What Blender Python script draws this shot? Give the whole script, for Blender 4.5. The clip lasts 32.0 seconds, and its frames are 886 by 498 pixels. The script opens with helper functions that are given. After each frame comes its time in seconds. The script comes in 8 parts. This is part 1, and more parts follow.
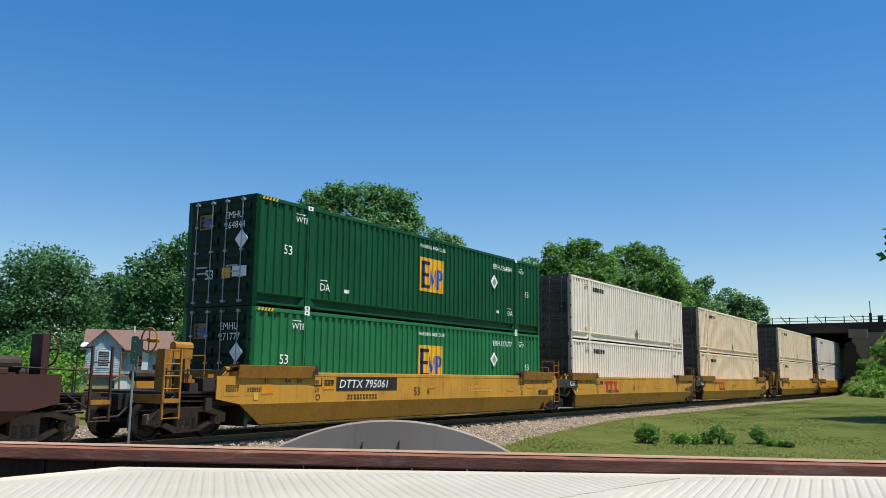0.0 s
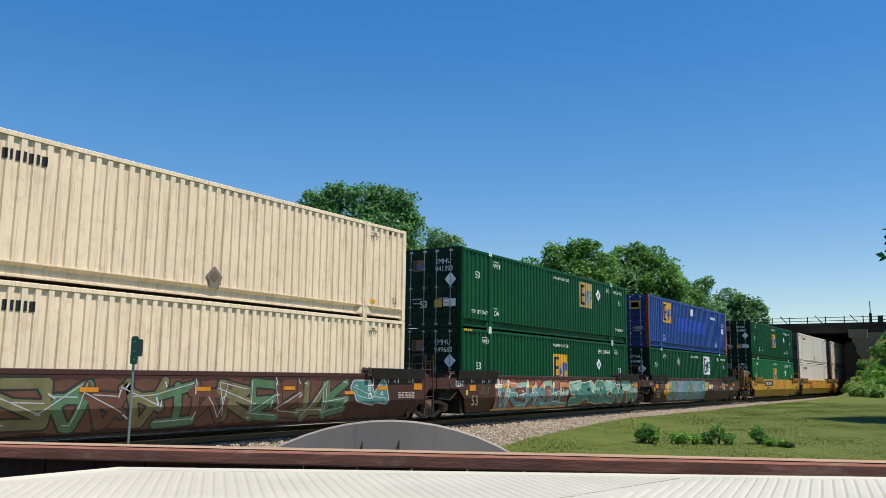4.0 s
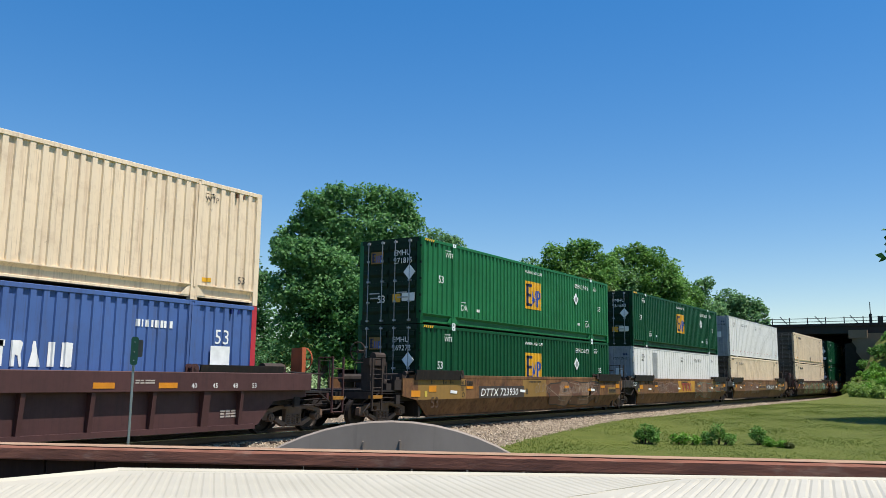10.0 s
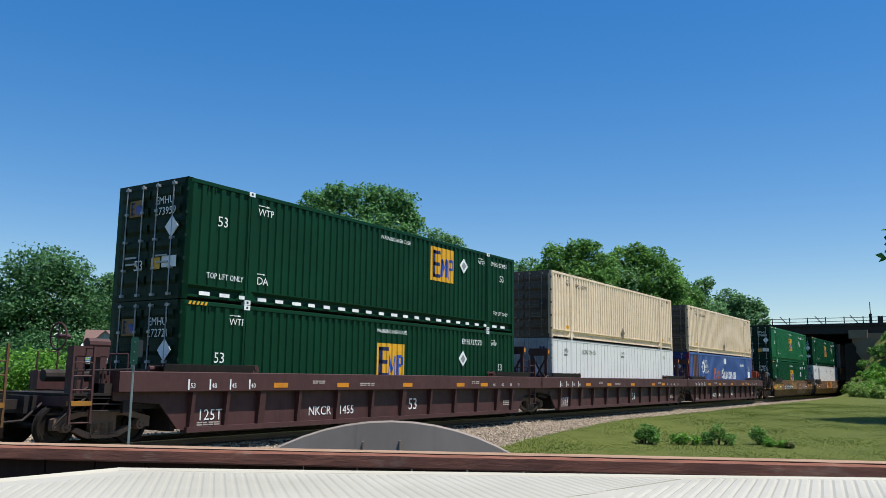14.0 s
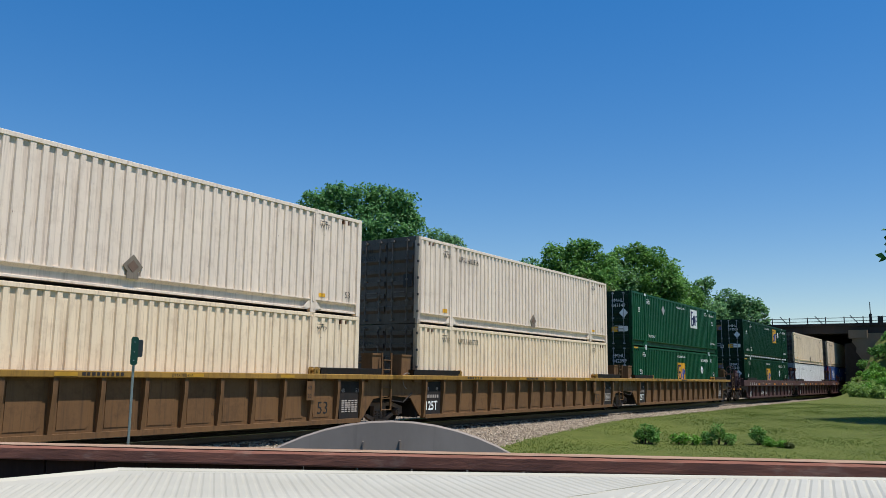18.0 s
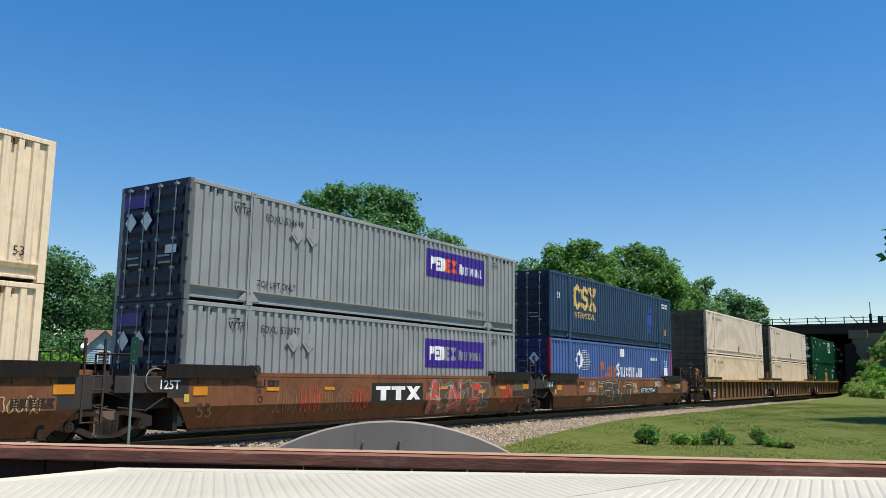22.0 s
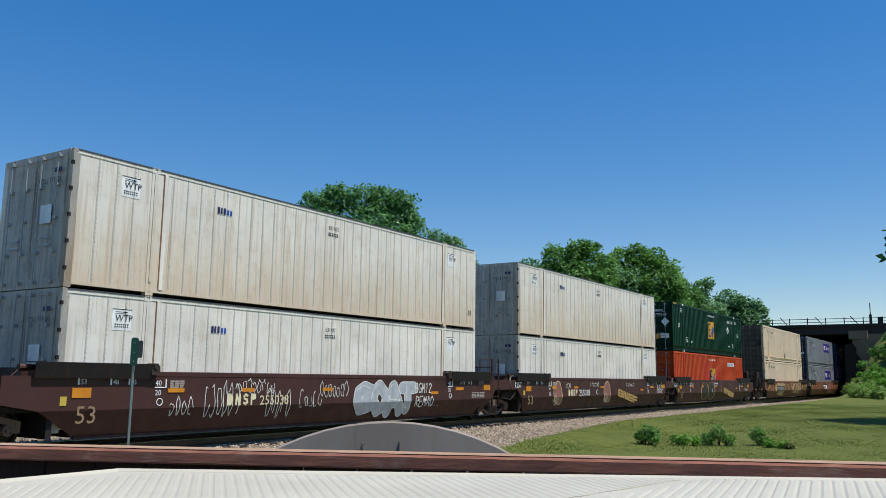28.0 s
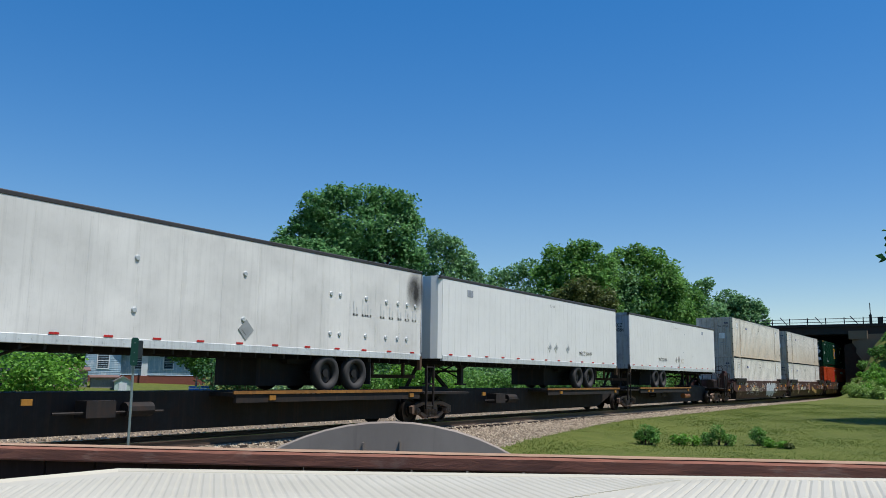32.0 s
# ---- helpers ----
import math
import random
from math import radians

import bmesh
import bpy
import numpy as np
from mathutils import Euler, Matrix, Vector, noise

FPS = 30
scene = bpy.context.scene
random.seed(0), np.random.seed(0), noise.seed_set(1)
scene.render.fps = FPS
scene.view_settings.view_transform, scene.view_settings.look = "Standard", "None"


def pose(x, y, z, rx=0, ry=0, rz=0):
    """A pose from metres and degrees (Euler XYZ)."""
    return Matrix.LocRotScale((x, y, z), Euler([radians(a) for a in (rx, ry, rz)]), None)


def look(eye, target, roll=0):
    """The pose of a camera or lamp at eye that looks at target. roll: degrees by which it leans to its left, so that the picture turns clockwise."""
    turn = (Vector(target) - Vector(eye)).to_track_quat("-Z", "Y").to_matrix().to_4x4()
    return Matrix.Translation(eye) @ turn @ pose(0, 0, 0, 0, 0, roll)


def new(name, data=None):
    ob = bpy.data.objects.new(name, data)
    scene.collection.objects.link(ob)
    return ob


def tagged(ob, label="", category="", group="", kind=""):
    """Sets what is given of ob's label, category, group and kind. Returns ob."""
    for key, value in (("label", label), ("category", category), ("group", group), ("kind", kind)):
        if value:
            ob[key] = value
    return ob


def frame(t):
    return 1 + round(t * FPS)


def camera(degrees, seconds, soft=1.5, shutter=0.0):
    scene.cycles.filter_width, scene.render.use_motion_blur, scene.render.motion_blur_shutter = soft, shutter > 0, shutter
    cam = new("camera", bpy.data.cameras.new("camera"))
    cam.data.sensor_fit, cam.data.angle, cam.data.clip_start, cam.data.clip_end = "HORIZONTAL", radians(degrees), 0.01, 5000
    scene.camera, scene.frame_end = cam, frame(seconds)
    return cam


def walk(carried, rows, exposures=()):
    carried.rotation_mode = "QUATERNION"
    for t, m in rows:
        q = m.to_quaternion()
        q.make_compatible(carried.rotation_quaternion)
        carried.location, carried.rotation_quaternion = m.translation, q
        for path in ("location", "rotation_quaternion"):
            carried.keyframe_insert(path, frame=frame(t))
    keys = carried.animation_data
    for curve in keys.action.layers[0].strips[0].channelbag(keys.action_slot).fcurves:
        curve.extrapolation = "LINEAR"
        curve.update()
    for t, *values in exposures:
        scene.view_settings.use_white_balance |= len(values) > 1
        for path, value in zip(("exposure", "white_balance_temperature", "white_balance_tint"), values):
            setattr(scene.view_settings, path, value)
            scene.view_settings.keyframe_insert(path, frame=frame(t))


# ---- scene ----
import itertools

# ---------- camera ----------
cam = camera(56.25, 32.0, 0.8)
EYE = Vector((0.0, 0.0, 1.52))


def aim(yaw, pitch, roll):
    a, b = radians(yaw), radians(pitch)
    way = Vector((math.sin(a) * math.cos(b), math.cos(a) * math.cos(b), math.sin(b)))
    return look(EYE, EYE + way * 10, roll)


walk(cam, [(0.0, aim(56.68, 8.72, 0.70)), (3.5, aim(56.68, 8.72, 0.70)), (5.5, aim(56.68, 8.77, 0.70)),
           (19.0, aim(56.68, 8.77, 0.70)), (24.5, aim(56.68, 8.77, 0.70)), (26.5, aim(56.68, 8.82, 0.70)),
           (32.0, aim(56.68, 8.82, 0.70))],
     # the film camera's own exposure steps
     [(0.0, .48, 6500, 10), (3.4, .48, 6500, 10), (5.2, .33, 6150, 10), (8.4, .30, 6150, 10), (8.9, .52, 6500, 10), (11.4, .54, 6500, 10), (11.9, .28, 6150, 10), (13.4, .32, 6150, 10), (15.3, .5, 6500, 10),
      (16.4, .5, 6500, 10), (16.9, .27, 6150, 10), (19.4, .26, 6150, 10), (19.9, .50, 6500, 10), (22.3, .52, 6500, 10), (22.9, .27, 6150, 10), (32.0, .27, 6150, 10)])

# ---------- sky and sun ----------
SUN_AZ, SUN_EL = 168.0, 69.0   # azimuth from +Y (the far side of the track) towards +X
world = bpy.data.worlds.new("sky")
scene.world = world
world.use_nodes = True
wn = world.node_tree
sky = wn.nodes.new("ShaderNodeTexSky")
sky.sky_type = "NISHITA"
sky.sun_disc = False
sky.sun_elevation = radians(SUN_EL)
sky.sun_rotation = radians(SUN_AZ)
sky.air_density, sky.dust_density, sky.ozone_density = 1.0, 0.2, 1.6
wn.nodes["Background"].inputs["Strength"].default_value = 0.158
hue = wn.nodes.new("ShaderNodeHueSaturation")
hue.inputs["Hue"].default_value, hue.inputs["Saturation"].default_value = 0.508, 1.74
soft = wn.nodes.new("ShaderNodeGamma")      # evens the step from zenith to horizon
soft.inputs["Gamma"].default_value = 0.71
wn.links.new(sky.outputs["Color"], soft.inputs["Color"])
wn.links.new(soft.outputs["Color"], hue.inputs["Color"])
wn.links.new(hue.outputs["Color"], wn.nodes["Background"].inputs["Color"])
sun = new("sun", bpy.data.lights.new("sun", "SUN"))
sun.data.energy, sun.data.angle, sun.data.color = 4.9, radians(0.53), (1.0, 0.94, 0.86)
sd = Vector((math.sin(radians(SUN_AZ)) * math.cos(radians(SUN_EL)), math.cos(radians(SUN_AZ)) * math.cos(radians(SUN_EL)), math.sin(radians(SUN_EL))))
sun.matrix_world = look(sd * 60, (0, 0, 0))
scene.view_settings.exposure = 0.25


# ---------- materials ----------
def lin(h):
    c = [int(h[i:i + 2], 16) / 255 for i in (0, 2, 4)]
    return tuple(v / 12.92 if v <= 0.04045 else ((v + 0.055) / 1.055) ** 2.4 for v in c) + (1.0,)


def shade(c, k):
    return tuple(min(1.0, v * k) for v in c[:3]) + (1.0,)


MATS = {}


def node(nt, kind, **kw):
    n = nt.nodes.new(kind)
    for k, v in kw.items():
        n.inputs[k.replace("_", " ")].default_value = v
    return n


def ramp(nt, fac, stops):
    r = nt.nodes.new("ShaderNodeValToRGB")
    while len(r.color_ramp.elements) < len(stops):
        r.color_ramp.elements.new(0.5)
    for e, (p, c) in zip(r.color_ramp.elements, stops):
        e.position, e.color = p, c
    nt.links.new(fac, r.inputs["Fac"])
    return r.outputs["Color"]


def mix(nt, fac, a, b):
    m = nt.nodes.new("ShaderNodeMix")
    m.data_type = "RGBA"
    for sock, v in ((m.inputs[0], fac), (m.inputs[6], a), (m.inputs[7], b)):
        if isinstance(v, (float, tuple)):
            sock.default_value = v
        else:
            nt.links.new(v, sock)
    return m.outputs[2]


def coords(nt, scale=(1, 1, 1), kind="Object"):
    tc = nt.nodes.new("ShaderNodeTexCoord")
    mp = nt.nodes.new("ShaderNodeMapping")
    mp.inputs["Scale"].default_value = scale
    nt.links.new(tc.outputs[kind], mp.inputs["Vector"])
    return mp.outputs["Vector"]


def base(name, rough=0.6, metal=0.0, spec=0.5):
    m = bpy.data.materials.new(name)
    m.use_nodes = True
    p = m.node_tree.nodes["Principled BSDF"]
    p.inputs["Roughness"].default_value, p.inputs["Metallic"].default_value = rough, metal
    p.inputs["Specular IOR Level"].default_value = spec
    return m, m.node_tree, p


def bump(nt, p, height, strength=0.3, distance=0.02):
    b = nt.nodes.new("ShaderNodeBump")
    b.inputs["Strength"].default_value, b.inputs["Distance"].default_value = strength, distance
    nt.links.new(height, b.inputs["Height"])
    nt.links.new(b.outputs["Normal"], p.inputs["Normal"])


def paint(name, hexcol, rough=0.5, dirt=0.25, dirtcol="4a3a2c", streak=0.3, metal=0.0, spec=0.4, rust=0.0, fade=0.15):
    """Weathered paint on steel: fading, vertical run-off streaks, grime and specks of rust."""
    if name in MATS:
        return MATS[name]
    m, nt, p = base(name, rough, metal, spec)
    c = lin(hexcol)
    big = node(nt, "ShaderNodeTexNoise", Scale=0.7, Detail=5.0)
    nt.links.new(coords(nt), big.inputs["Vector"])
    col = ramp(nt, big.outputs["Fac"], [(0.3, shade(c, 1 - fade)), (0.7, shade(c, 1 + fade * .7))])
    run = node(nt, "ShaderNodeTexNoise", Scale=1.0, Detail=6.0)
    nt.links.new(coords(nt, (9, 9, 0.35)), run.inputs["Vector"])
    f = ramp(nt, run.outputs["Fac"], [(0.52, (0, 0, 0, 1)), (0.78, (streak,) * 3 + (1,))])
    col = mix(nt, f, col, lin(dirtcol))
    fine = node(nt, "ShaderNodeTexNoise", Scale=1.0, Detail=4.0, Roughness=0.6)
    nt.links.new(coords(nt, (34, 34, 0.9)), fine.inputs["Vector"])
    f = ramp(nt, fine.outputs["Fac"], [(0.56, (0, 0, 0, 1)), (0.72, (streak * .9,) * 3 + (1,))])
    col = mix(nt, f, col, shade(lin(dirtcol), .8))
    gr = node(nt, "ShaderNodeTexNoise", Scale=2.6, Detail=9.0, Roughness=0.7)
    nt.links.new(coords(nt), gr.inputs["Vector"])
    f = ramp(nt, gr.outputs["Fac"], [(0.5, (0, 0, 0, 1)), (0.75, (dirt,) * 3 + (1,))])
    col = mix(nt, f, col, lin(dirtcol))
    if rust:
        rs = node(nt, "ShaderNodeTexNoise", Scale=7.0, Detail=8.0, Roughness=0.75)
        nt.links.new(coords(nt, (1, 1, 0.5)), rs.inputs["Vector"])
        f = ramp(nt, rs.outputs["Fac"], [(0.66 - 0.12 * rust, (0, 0, 0, 1)), (0.72 - 0.1 * rust, (1, 1, 1, 1))])
        col = mix(nt, f, col, lin("5b3320"))
    nt.links.new(col, p.inputs["Base Color"])
    nt.links.new(ramp(nt, gr.outputs["Fac"], [(0.3, (rough * 0.8,) * 3 + (1,)), (0.8, (min(1, rough * 1.35),) * 3 + (1,))]), p.inputs["Roughness"])
    bump(nt, p, gr.outputs["Fac"], 0.12, 0.01)
    MATS[name] = m
    return m


def plain(name, hexcol, rough=0.6, metal=0.0, var=0.15, scale=3.0):
    if name in MATS:
        return MATS[name]
    m, nt, p = base(name, rough, metal)
    c = lin(hexcol)
    n = node(nt, "ShaderNodeTexNoise", Scale=scale, Detail=6.0)
    nt.links.new(coords(nt), n.inputs["Vector"])
    nt.links.new(ramp(nt, n.outputs["Fac"], [(0.3, shade(c, 1 - var)), (0.7, shade(c, 1 + var))]), p.inputs["Base Color"])
    MATS[name] = m
    return m


def leafmat(name, dark, mid, lit, scale=0.25):
    m, nt, p = base(name, 0.55, 0.0, 0.3)
    g = nt.nodes.new("ShaderNodeNewGeometry")
    n = node(nt, "ShaderNodeTexNoise", Scale=scale, Detail=4.0)
    nt.links.new(coords(nt), n.inputs["Vector"])
    a = ramp(nt, g.outputs["Random Per Island"], [(0.0, lin(dark)), (0.5, lin(mid)), (1.0, lin(lit))])
    b = ramp(nt, n.outputs["Fac"], [(0.35, lin(dark)), (0.65, lin(lit))])
    col = mix(nt, 0.4, a, b)
    nt.links.new(col, p.inputs["Base Color"])
    t = nt.nodes.new("ShaderNodeBsdfTranslucent")
    nt.links.new(col, t.inputs["Color"])
    mx = nt.nodes.new("ShaderNodeMixShader")
    mx.inputs[0].default_value = 0.4
    nt.links.new(p.outputs[0], mx.inputs[1])
    nt.links.new(t.outputs[0], mx.inputs[2])
    nt.links.new(mx.outputs[0], nt.nodes["Material Output"].inputs["Surface"])
    MATS[name] = m
    return m


def ground_mat(name, cols, scales=(0.15, 2.5, 30.0), rough=0.95, bumpy=0.4):
    m, nt, p = base(name, rough, 0.0, 0.2)
    v = coords(nt)
    ns = []
    for s in scales:
        n = node(nt, "ShaderNodeTexNoise", Scale=s, Detail=6.0, Roughness=0.65)
        nt.links.new(v, n.inputs["Vector"])
        ns.append(n)
    a = ramp(nt, ns[0].outputs["Fac"], [(0.35, lin(cols[0])), (0.65, lin(cols[1]))])
    b = ramp(nt, ns[1].outputs["Fac"], [(0.35, lin(cols[0])), (0.7, lin(cols[2]))])
    c = ramp(nt, ns[2].outputs["Fac"], [(0.3, lin(cols[3])), (0.7, lin(cols[1]))])
    nt.links.new(mix(nt, 0.45, mix(nt, 0.45, a, b), c), p.inputs["Base Color"])
    bump(nt, p, ns[2].outputs["Fac"], bumpy, 0.05)
    MATS[name] = m
    return m


def stone_mat(name, a, b, c):
    m, nt, p = base(name, 0.9, 0.0, 0.25)
    g = nt.nodes.new("ShaderNodeNewGeometry")
    col = ramp(nt, g.outputs["Random Per Island"], [(0.0, lin(a)), (0.5, lin(b)), (1.0, lin(c))])
    n = node(nt, "ShaderNodeTexNoise", Scale=18.0, Detail=5.0)
    nt.links.new(coords(nt), n.inputs["Vector"])
    col = mix(nt, 0.3, col, ramp(nt, n.outputs["Fac"], [(0.3, lin(a)), (0.7, lin(c))]))
    nt.links.new(col, p.inputs["Base Color"])
    MATS[name] = m
    return m


def wood_mat(name, a, b, along=(1.2, 14, 14), rough=0.75, chip=None):
    m, nt, p = base(name, rough, 0.0, 0.3)
    n = node(nt, "ShaderNodeTexNoise", Scale=2.2, Detail=9.0, Roughness=0.7, Distortion=0.4)
    nt.links.new(coords(nt, along), n.inputs["Vector"])
    col = ramp(nt, n.outputs["Fac"], [(0.3, lin(a)), (0.7, lin(b))])
    if chip:
        n2 = node(nt, "ShaderNodeTexNoise", Scale=9.0, Detail=8.0, Roughness=0.7)
        nt.links.new(coords(nt, (0.6, 2, 2)), n2.inputs["Vector"])
        f = ramp(nt, n2.outputs["Fac"], [(0.56, (0, 0, 0, 1)), (0.64, (0.8, 0.8, 0.8, 1))])
        col = mix(nt, f, col, lin(chip))
    nt.links.new(col, p.inputs["Base Color"])
    bump(nt, p, n.outputs["Fac"], 0.5, 0.006)
    MATS[name] = m
    return m


# ---------- mesh tools ----------
class Geo:
    """Vertices and faces of one part."""

    def __init__(self):
        self.v, self.f = [], []

    def add(self, vs, fs):
        k = len(self.v)
        self.v += [tuple(a) for a in vs]
        self.f += [tuple(i + k for i in f) for f in fs]
        return self

    def box(self, x0, x1, y0, y1, z0, z1):
        return self.add([(x0, y0, z0), (x1, y0, z0), (x1, y1, z0), (x0, y1, z0), (x0, y0, z1), (x1, y0, z1), (x1, y1, z1), (x0, y1, z1)],
                        [(0, 3, 2, 1), (4, 5, 6, 7), (0, 1, 5, 4), (1, 2, 6, 5), (2, 3, 7, 6), (3, 0, 4, 7)])

    def cham(self, x0, x1, y0, y1, z0, z1, c=0.02):
        """A box with its long edges along x chamfered."""
        pr = [(y0 + c, z0), (y1 - c, z0), (y1, z0 + c), (y1, z1 - c), (y1 - c, z1), (y0 + c, z1), (y0, z1 - c), (y0, z0 + c)]
        return self.prism_x(pr, x0, x1)

    def prism_x(self, pr, x0, x1):
        n = len(pr)
        vs = [(x0, y, z) for y, z in pr] + [(x1, y, z) for y, z in pr]
        fs = [(i, (i + 1) % n, n + (i + 1) % n, n + i) for i in range(n)]
        return self.add(vs, fs + [tuple(range(n))[::-1], tuple(range(n, 2 * n))])

    def prism_y(self, pr, y0, y1):
        """pr: (x, z) outline, clockwise seen from -y."""
        n = len(pr)
        vs = [(x, y0, z) for x, z in pr] + [(x, y1, z) for x, z in pr]
        fs = [(i, (i + 1) % n, n + (i + 1) % n, n + i) for i in range(n)]
        return self.add(vs, fs + [tuple(range(n))[::-1], tuple(range(n, 2 * n))])

    def prism_z(self, pr, z0, z1):
        n = len(pr)
        vs = [(x, y, z0) for x, y in pr] + [(x, y, z1) for x, y in pr]
        fs = [(i, (i + 1) % n, n + (i + 1) % n, n + i) for i in range(n)]
        return self.add(vs, fs + [tuple(range(n))[::-1], tuple(range(n, 2 * n))])

    def rod(self, a, b, r, n=8, r2=None):
        a, b = Vector(a), Vector(b)
        d = (b - a).normalized()
        u = d.orthogonal().normalized()
        w = d.cross(u)
        r2 = r if r2 is None else r2
        vs = [a + (u * math.cos(k * math.tau / n) + w * math.sin(k * math.tau / n)) * r for k in range(n)]
        vs += [b + (u * math.cos(k * math.tau / n) + w * math.sin(k * math.tau / n)) * r2 for k in range(n)]
        fs = [(i, (i + 1) % n, n + (i + 1) % n, n + i) for i in range(n)]
        return self.add(vs, fs + [tuple(range(n))[::-1], tuple(range(n, 2 * n))])

    def pipe(self, pts, r, n=6):
        """One bent tube through the points."""
        pts = [Vector(p) for p in pts]
        m = len(pts)
        vs, u = [], None
        for i, p in enumerate(pts):
            d = (pts[min(i + 1, m - 1)] - pts[max(i - 1, 0)]).normalized()
            u = d.orthogonal() if u is None else u - d * u.dot(d)
            u = (u if u.length > 1e-4 else d.orthogonal()).normalized()
            v = d.cross(u)
            vs += [p + (u * math.cos(k * math.tau / n) + v * math.sin(k * math.tau / n)) * r for k in range(n)]
        fs = [(i * n + k, i * n + (k + 1) % n, (i + 1) * n + (k + 1) % n, (i + 1) * n + k) for i in range(m - 1) for k in range(n)]
        return self.add(vs, fs + [tuple(range(n))[::-1], tuple(range((m - 1) * n, m * n))])

    def mesh(self, name, mat, smooth=False):
        me = bpy.data.meshes.new(name)
        me.from_pydata(self.v, [], self.f)
        me.materials.append(mat)
        if smooth:
            me.polygons.foreach_set("use_smooth", [True] * len(me.polygons))
        me.update()
        return me


def put(name, me, parent=None, m=None, label=""):
    ob = new(name, me)
    if parent is not None:
        ob.parent = parent
    if m is not None:
        ob.matrix_basis = m
    if label:
        ob["label"] = label
    return ob


def part(name, g, mat, parent=None, label="", m=None, smooth=False):
    ob = put(name, g.mesh(name, mat, smooth), parent, m, label)
    return tagged(ob, kind="stuff") if name in ("spray_paint", "spray_outline", "spray_drips", "scrawled_tag") else ob


CACHE = {}


def cached(key, make):
    if key not in CACHE:
        CACHE[key] = make()
    return CACHE[key]


def thing(name, label, category, group="", m=None, kind=""):
    ob = new(name)
    if m is not None:
        ob.matrix_basis = m
    return tagged(ob, label, category, group, kind)


def text_mesh(s, mat, size, shear=0.0, bold=0.0):
    def make():
        cu = bpy.data.curves.new("lettering", "FONT")
        cu.body, cu.size, cu.shear, cu.resolution_u, cu.offset = s, size, shear, 2, bold
        cu.align_x, cu.align_y = "LEFT", "BOTTOM_BASELINE"
        ob = bpy.data.objects.new("lettering", cu)
        me = bpy.data.meshes.new_from_object(ob)
        bpy.data.objects.remove(ob)
        me.materials.clear()
        me.materials.append(mat)
        return me
    return cached(("text", s, mat.name, size, shear, bold), make)


def lettering(s, mat, parent, x, y, z, size, wide=1.0, shear=0.0, bold=0.0, m=None):
    """Writing on a face that looks to -y; x, z: its lower left corner."""
    me = text_mesh(s, mat, size, shear, bold)
    if m is None:
        m = Matrix.Translation((x, y, z)) @ Matrix.Rotation(radians(90), 4, "X") @ Matrix.Diagonal((wide, 1, 1, 1))
    return put("lettering", me, parent, m)


def bars(parent, mat, x, y, z, w, h, n, name="marking", gap=0.35, rows=1):
    """Plain bars of the size of a line of writing that cannot be read."""
    g = Geo()
    rng = random.Random(int(abs(x * 971 + z * 133) * 10) + n)
    hh = h / rows
    for r in range(rows):
        xx = x
        for i in range(n):
            step = w / n
            ww = step * (1 - gap) * rng.uniform(0.75, 1.1)
            g.box(xx, xx + ww, y - 0.004, y, z + r * hh, z + r * hh + hh * (0.62 if rows > 1 else 1.0))
            xx += step
    return part(name, g, mat, parent)


def panel(parent, mat, x0, x1, z0, z1, y, name="panel", label="", d=0.004):
    return part(name, Geo().box(x0, x1, y - d, y, z0, z1), mat, parent, label)

# ---------- the ground, the track ----------
TRACK_Y = 16.88          # the track's middle; z = 0 is the top of the rails
grass_m = ground_mat("mown_grass", ("3b471a", "5c6626", "7e7842", "333c16"))
ballast_m = ground_mat("ballast_bed", ("6c6154", "887b6a", "9c8e7a", "473e34"), (0.4, 6.0, 45.0), 0.95, 0.9)
stone_m = stone_mat("ballast_stone", "66594b", "988772", "c4b59e")


def smooth(a, b, x):
    t = min(1.0, max(0.0, (x - a) / (b - a)))
    return t * t * (3 - 2 * t)


EDGE_X = (10, 24, 26, 29, 32.6, 38, 50, 66, 85, 110)
EDGE_Y = (3.9, 3.45, 3.1, 2.85, 2.5, 1.98, 2.0, 1.82, 1.76, 1.7)


def lawn_edge(x):
    """How far from the track's middle the lawn begins."""
    return float(np.interp(x, EDGE_X, EDGE_Y))


def shoulder_z(a):
    """The ballast's height at a metres from the track's middle."""
    return float(np.interp(a, (1.1, 1.5, 2.5, 3.8, 4.7), (-.19, -.30, -.42, -.72, -1.1)))


def ground_z(x, y):
    z = -0.82 + 0.62 * smooth(5, 85, x) + 0.5 * smooth(60, 100, x)
    far = smooth(21, 46, y)
    z = z * (1 - far) + far * (-0.45 + 1.3 * smooth(46, 72, y) + 0.6 * smooth(75, 110, y))
    # the bank of the road that crosses by the bridge
    b = smooth(86, 110, x - 0.25 * max(0.0, 12 - y)) * (1 - smooth(10.0, 13.2, y))
    z += 7.2 * b * (1 - smooth(160, 200, x))
    b2 = smooth(96, 110, x) * smooth(21.5, 27, y) * (1 - smooth(160, 200, x))
    z += 6.6 * b2
    # towards the track the sheet meets the ballast and dips under it
    d = TRACK_Y - y
    if d > 0:
        e = lawn_edge(x)
        k = smooth(e, e + 3.5, d)
        return shoulder_z(e) * (1 - k) + z * k if d >= e else max(-1.15, shoulder_z(e) - (e - d) * 1.2)
    t = 1 - smooth(8.6, 10.2, -d)
    return z * (1 - t) + min(z, -0.85) * t


def spread(a, b, fine0, fine1, step, grow=1.25):
    out = list(np.arange(fine0, fine1 + 0.01, step))
    s = step
    while out[-1] < b:
        s *= grow
        out.append(min(b, out[-1] + s))
    s = step
    while out[0] > a:
        s *= grow
        out.insert(0, max(a, out[0] - s))
    return out


